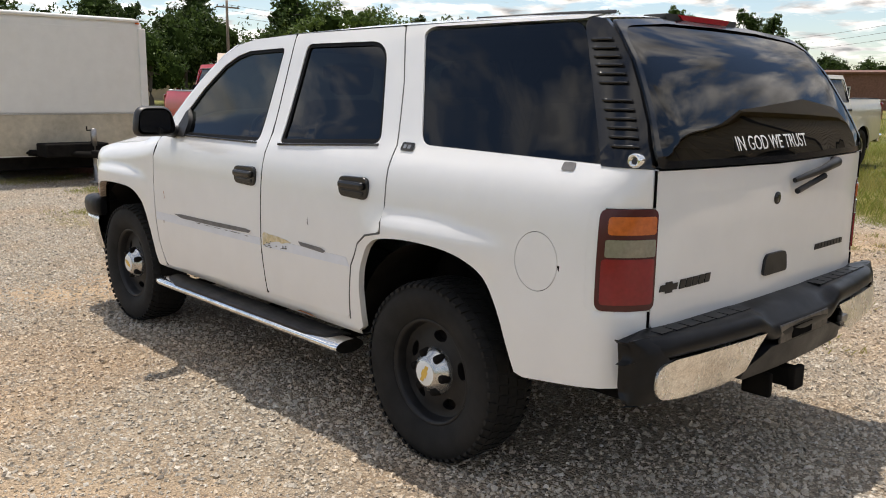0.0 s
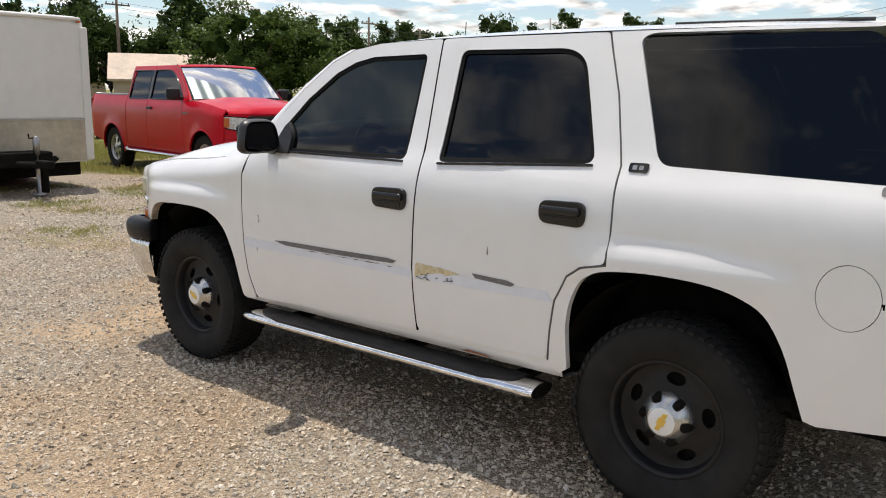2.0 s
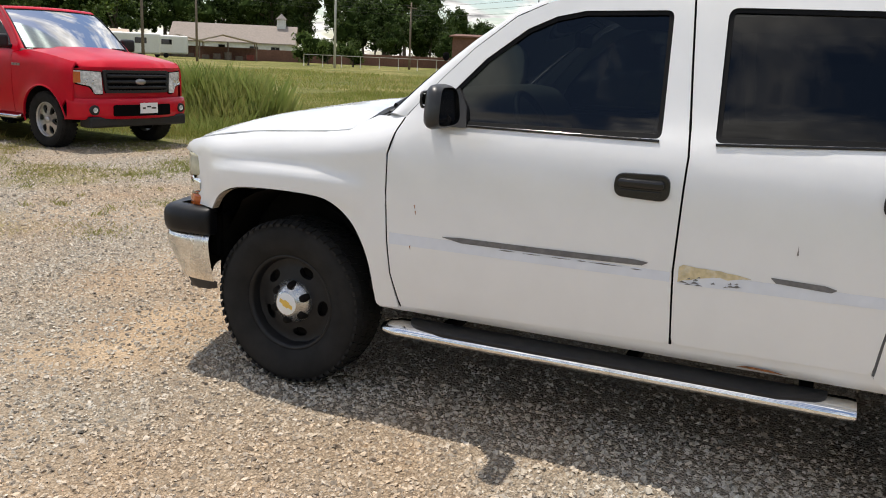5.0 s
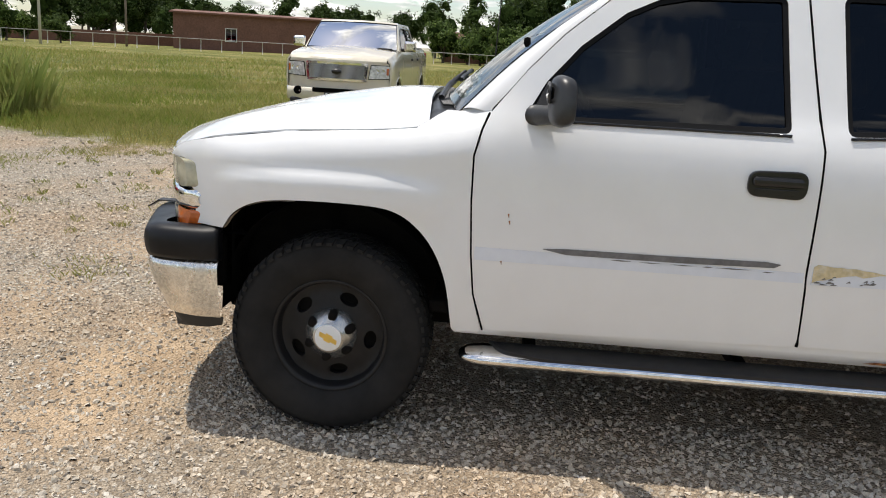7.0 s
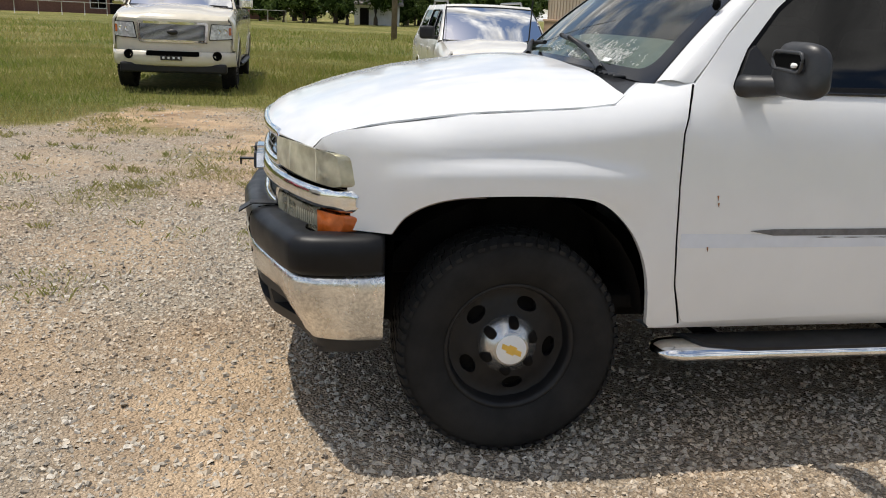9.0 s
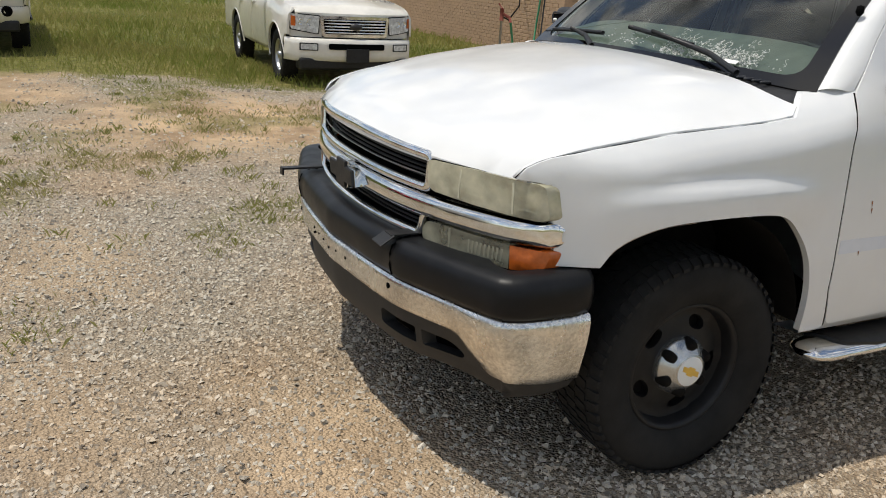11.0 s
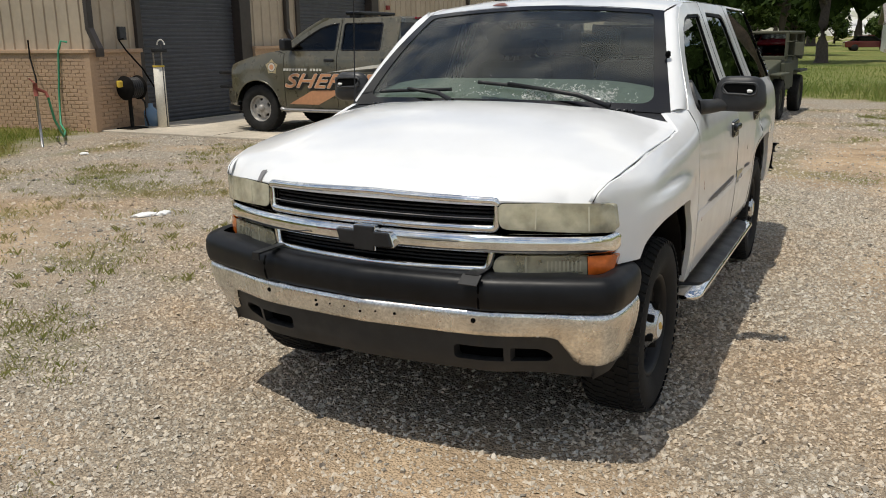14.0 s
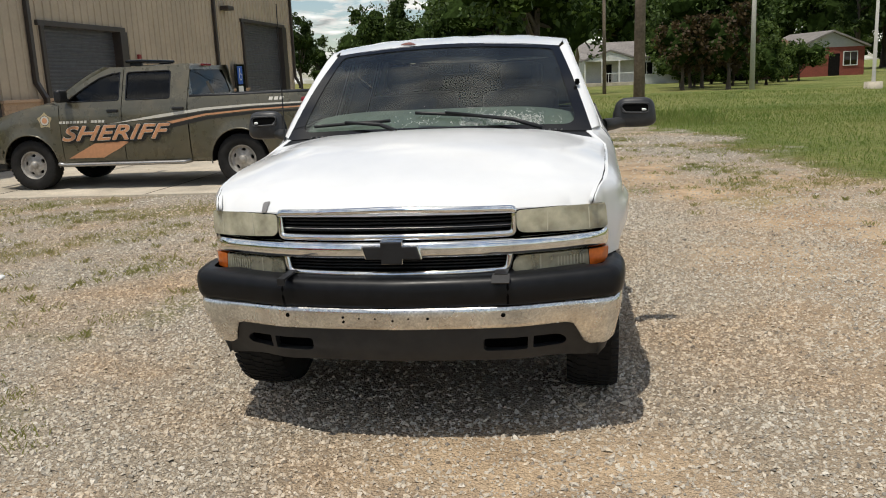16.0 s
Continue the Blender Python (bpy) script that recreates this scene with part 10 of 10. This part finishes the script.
row(186.2, 191, 92, 5, 1.0, 1.3, -1, 5.5, kinds=(0, 1))
row(158, 176, 98, 8, 0.70, 0.90, -1, 5.5)
row(172, 203, 138, 17, 1.75, 2.2, -1, 5.5, kinds=(0, 1))
row(172, 203, 150, 14, 1.2, 1.6, -1, 5.5, kinds=(3,))
row(196, 230, 95, 9, 1.0, 1.3, -1, 5.5)
plant(protos[1], *at_az(-1.4, 5.3, 177.0, 56), 1.35)
plant(protos[0], *at_az(-1.4, 5.3, 174.6, 74), 1.3)
for az, dist, s in ((-173.1, 60, 0.85), (-171.9, 63, 0.8), (-172.6, 64, 0.75), (-170.3, 58, 0.9)):
    plant(redt, *at_az(-0.8, 5.8, az, dist), s)
plant(protos[3], *at_az(-4.19, -0.7, 57.4, 98), 0.75)
plant(protos[3], *at_az(-4.19, -0.7, 60.3, 100), 0.6)
row(186.4, 194, 70, 12, 0.55, 0.80, -1, 5.5, kinds=(3,))
# unseen rows, added only for what the glass and paint mirror
row(-150, -60, 110, 9, 1.0, 1.3)
row(230, 300, 100, 5, 1.0, 1.3, -1, 5.5)

# ---- grass ----
def grass_material(name, ramp, sat=0.18):
    m = bpy.data.materials.new(name)
    m.use_nodes = True
    nt = m.node_tree
    N, L = nt.nodes.new, nt.links.new
    p = nt.nodes["Principled BSDF"]
    p.inputs["Roughness"].default_value = 0.65
    p.inputs["Specular IOR Level"].default_value = 0.2
    g = N("ShaderNodeNewGeometry")
    tc = N("ShaderNodeTexCoord")
    n = N("ShaderNodeTexNoise"); n.inputs["Scale"].default_value = 0.28; n.inputs["Detail"].default_value = 6.0; n.inputs["Roughness"].default_value = 0.65
    L(tc.outputs["Object"], n.inputs["Vector"])
    mr = N("ShaderNodeMapRange"); mr.inputs[1].default_value, mr.inputs[2].default_value, mr.inputs[3].default_value, mr.inputs[4].default_value = 0.3, 0.7, 0.0, 0.72
    L(n.outputs["Fac"], mr.inputs[0])
    ad = N("ShaderNodeMath"); ad.operation = "MULTIPLY_ADD"; ad.inputs[1].default_value = 0.30
    L(g.outputs["Random Per Island"], ad.inputs[0]); L(mr.outputs[0], ad.inputs[2])
    r = N("ShaderNodeValToRGB")
    r.color_ramp.elements[0].color, r.color_ramp.elements[1].color = (*ramp[0], 1), (*ramp[-1], 1)
    for i, c in enumerate(ramp[1:-1]):
        e = r.color_ramp.elements.new((i + 1) / (len(ramp) - 1)); e.color = (*c, 1)
    L(ad.outputs[0], r.inputs[0]); L(r.outputs[0], p.inputs["Base Color"])
    tr = N("ShaderNodeBsdfTranslucent"); L(r.outputs[0], tr.inputs[0])
    ms = N("ShaderNodeMixShader"); ms.inputs[0].default_value = 0.5
    L(p.outputs[0], ms.inputs[1]); L(tr.outputs[0], ms.inputs[2]); L(ms.outputs[0], nt.nodes["Material Output"].inputs[0])
    return m


M_GRASS = grass_material("field_grass", [(0.13, 0.21, 0.035), (0.25, 0.29, 0.065), (0.38, 0.35, 0.12), (0.50, 0.40, 0.19)])
M_LAWN = grass_material("lawn_grass", [(0.13, 0.21, 0.045), (0.18, 0.26, 0.06), (0.26, 0.30, 0.085), (0.38, 0.36, 0.15)])
M_TUFT = grass_material("weed_tufts", [(0.17, 0.22, 0.05), (0.27, 0.29, 0.085), (0.40, 0.36, 0.15), (0.50, 0.42, 0.22)])


def blades(name, x, y, h, w, rg, lean=0.75):
    n = len(x)
    a, b = rg.uniform(0, 6.283, n), rg.uniform(0, 6.283, n)
    z = np.array([ground_z(p, q) for p, q in zip(x, y)])
    dx, dy = np.cos(a) * w * 0.5, np.sin(a) * w * 0.5
    lx, ly = np.cos(b) * h * lean * rg.uniform(0.2, 1.0, n), np.sin(b) * h * lean * rg.uniform(0.2, 1.0, n)
    V = np.stack([np.stack([x - dx, y - dy, z - 0.01], 1), np.stack([x + dx, y + dy, z - 0.01], 1),
                  np.stack([x + dx * 0.7 + lx * 0.4, y + dy * 0.7 + ly * 0.4, z + h * 0.6], 1), np.stack([x + lx, y + ly, z + h], 1)], 1).reshape(-1, 3)
    T = (np.arange(n)[:, None, None] * 4 + np.array([[0, 1, 2], [0, 2, 3]])[None]).reshape(-1, 3)
    return fast_mesh(name, V, tris=T)


def scatter(n, x0, x1, y0, y1, rg, low=0.3):
    x, y = rg.uniform(x0, x1, n), rg.uniform(y0, y1, n)
    k = np.array([rg.random() < max(0.0, grass_at(p, q) - low) / (1 - low) for p, q in zip(x, y)])
    return x[k], y[k]


rg = np.random.default_rng(8)
gx, gy, gh, gw, gl = [], [], [], [], []
for n, box4, h0, h1, w in ((36000, (6.5, 13, -5.8, 9), 0.03, 0.14, 0.008), (34000, (3, 14, 7, 20), 0.04, 0.16, 0.010), (36000, (13, 26, -5.8, 16), 0.05, 0.18, 0.014), (26000, (26, 55, -12, 40), 0.06, 0.22, 0.04)):
    x, y = scatter(n, *box4, rg)
    gx.append(x); gy.append(y)
    patch = np.array([0.55 + 0.9 * max(0, 0.5 + noise.noise((p * 0.35, q * 0.35, 2))) for p, q in zip(x, y)])
    gh.append(rg.uniform(h0, h1, len(x)) * patch); gw.append(np.full(len(x), w)); gl.append(np.full(len(x), 0.75))
# tall weeds past the red pickup
n = 42000
x, y = rg.normal(9.7, 1.4, n), rg.normal(11.8, 2.4, n)
ok = (x > 7.5) & (y > 9.0)
x, y = x[ok], y[ok]
wh = rg.uniform(0.15, 1.15, len(x)) * np.exp(-((x - 9.3) / 1.8) ** 2) * (0.75 + 0.4 * np.sin(x * 2.1 + y * 1.3))
off_truck = ~((np.abs(x - 6.0) < 0.85) & (y > 8.6) & (y < 14))
M_WEED = grass_material("tall_weeds", [(0.19, 0.26, 0.06), (0.30, 0.36, 0.10), (0.42, 0.42, 0.15), (0.56, 0.48, 0.24)])
solid("tall_weeds", blades("tall_weeds", x[off_truck], y[off_truck], wh[off_truck], np.full(int(off_truck.sum()), 0.007), rg, 0.5), M_WEED, pose(0, 0, 0), "tall yellow-green weeds beside the red pickup", "weeds", kind="stuff")
gx, gy, gh, gw, gl = (np.concatenate(q) for q in (gx, gy, gh, gw, gl))
clear = ~((gx > 9.2) & (gx < 13.2) & (np.abs(gy + 0.95) < 0.8)) & ~((gx > 11.6) & (gx < 16.6) & (np.abs(gy - 4.1) < 0.85)) & ~((np.abs(gx - 6.0) < 0.85) & (gy > 8.6) & (gy < 14))
solid("field_grass", blades("field_grass", gx[clear], gy[clear], gh[clear], gw[clear], rg, gl[clear]), M_GRASS, pose(0, 0, 0), "uneven sunlit field grass with dry tan patches", "grass", kind="stuff")
gx, gy, gh, gw = [], [], [], []
for n, box4, h0, h1, w in ((40000, (-14, -1.5, -26, -5), 0.02, 0.09, 0.012), (22000, (-20, 8, -45, -17), 0.03, 0.12, 0.025), (3000, (-5, 9, -24, -17.5), 0.12, 0.32, 0.02)):
    x, y = scatter(n, *box4, rg)
    gx.append(x); gy.append(y); gh.append(rg.uniform(h0, h1, len(x))); gw.append(np.full(len(x), w))
gx, gy, gh, gw = (np.concatenate(q) for q in (gx, gy, gh, gw))
ok = ~((np.abs(gx - 0.7) < 1.0) & (np.abs(gy + 13.8) < 2.3))
solid("lawn_grass", blades("lawn_grass", gx[ok], gy[ok], gh[ok], gw[ok], rg), M_LAWN, pose(0, 0, 0), "green mown lawn beside the gravel lane", "grass", kind="stuff")
# weed tufts in the gravel
tx, ty, th, tw = [], [], [], []
for k in range(2600):
    zone = rt.random()
    if zone < 0.45:
        x, y = rt.uniform(2.2, 9.0), rt.uniform(-5.5, 6.5)
    elif zone < 0.72:
        x, y = rt.uniform(0.3, 7.0), rt.uniform(5.5, 11.0)
    elif zone < 0.88:
        x, y = rt.uniform(-4.6, -1.4), rt.uniform(-15, -5)
    else:
        x, y = rt.uniform(0.8, 4.5), rt.uniform(1.0, 6.0)
    if grass_at(x, y) > 0.75 or (abs(x) < 1.25 and -2.9 < y < 2.7):
        continue
    if noise.noise((x * 0.8, y * 0.8, 4.0)) < (0.12 if zone < 0.88 else 0.18) - grass_at(x, y):
        continue
    m = rt.randint(20, 90)
    r = rt.uniform(0.04, 0.22)
    for j in range(m):
        tx.append(x + rt.gauss(0, r)); ty.append(y + rt.gauss(0, r)); th.append(rt.uniform(0.010, 0.040) * (2.0 if rt.random() < 0.04 else 1)); tw.append(0.0045)
for k in range(420):
    x, y = (rt.uniform(1.2, 7.0), rt.uniform(-4.5, 6.5)) if k < 300 else (rt.uniform(-4.8, -1.8), rt.uniform(-12, 0.5))
    if grass_at(x, y) > 0.75 or rt.random() < math.exp(-float(yard_distance(x, y)) / 0.5):
        continue
    r = rt.uniform(0.015, 0.06)
    for j in range(rt.randint(8, 34)):
        tx.append(x + rt.gauss(0, r)); ty.append(y + rt.gauss(0, r)); th.append(rt.uniform(0.015, 0.06)); tw.append(0.005)
solid("weeds", blades("weeds", np.array(tx), np.array(ty), np.array(th), np.array(tw), rg, 1.3), M_TUFT, pose(0, 0, 0), "sparse green and straw weed tufts in the gravel", "weeds", kind="stuff")
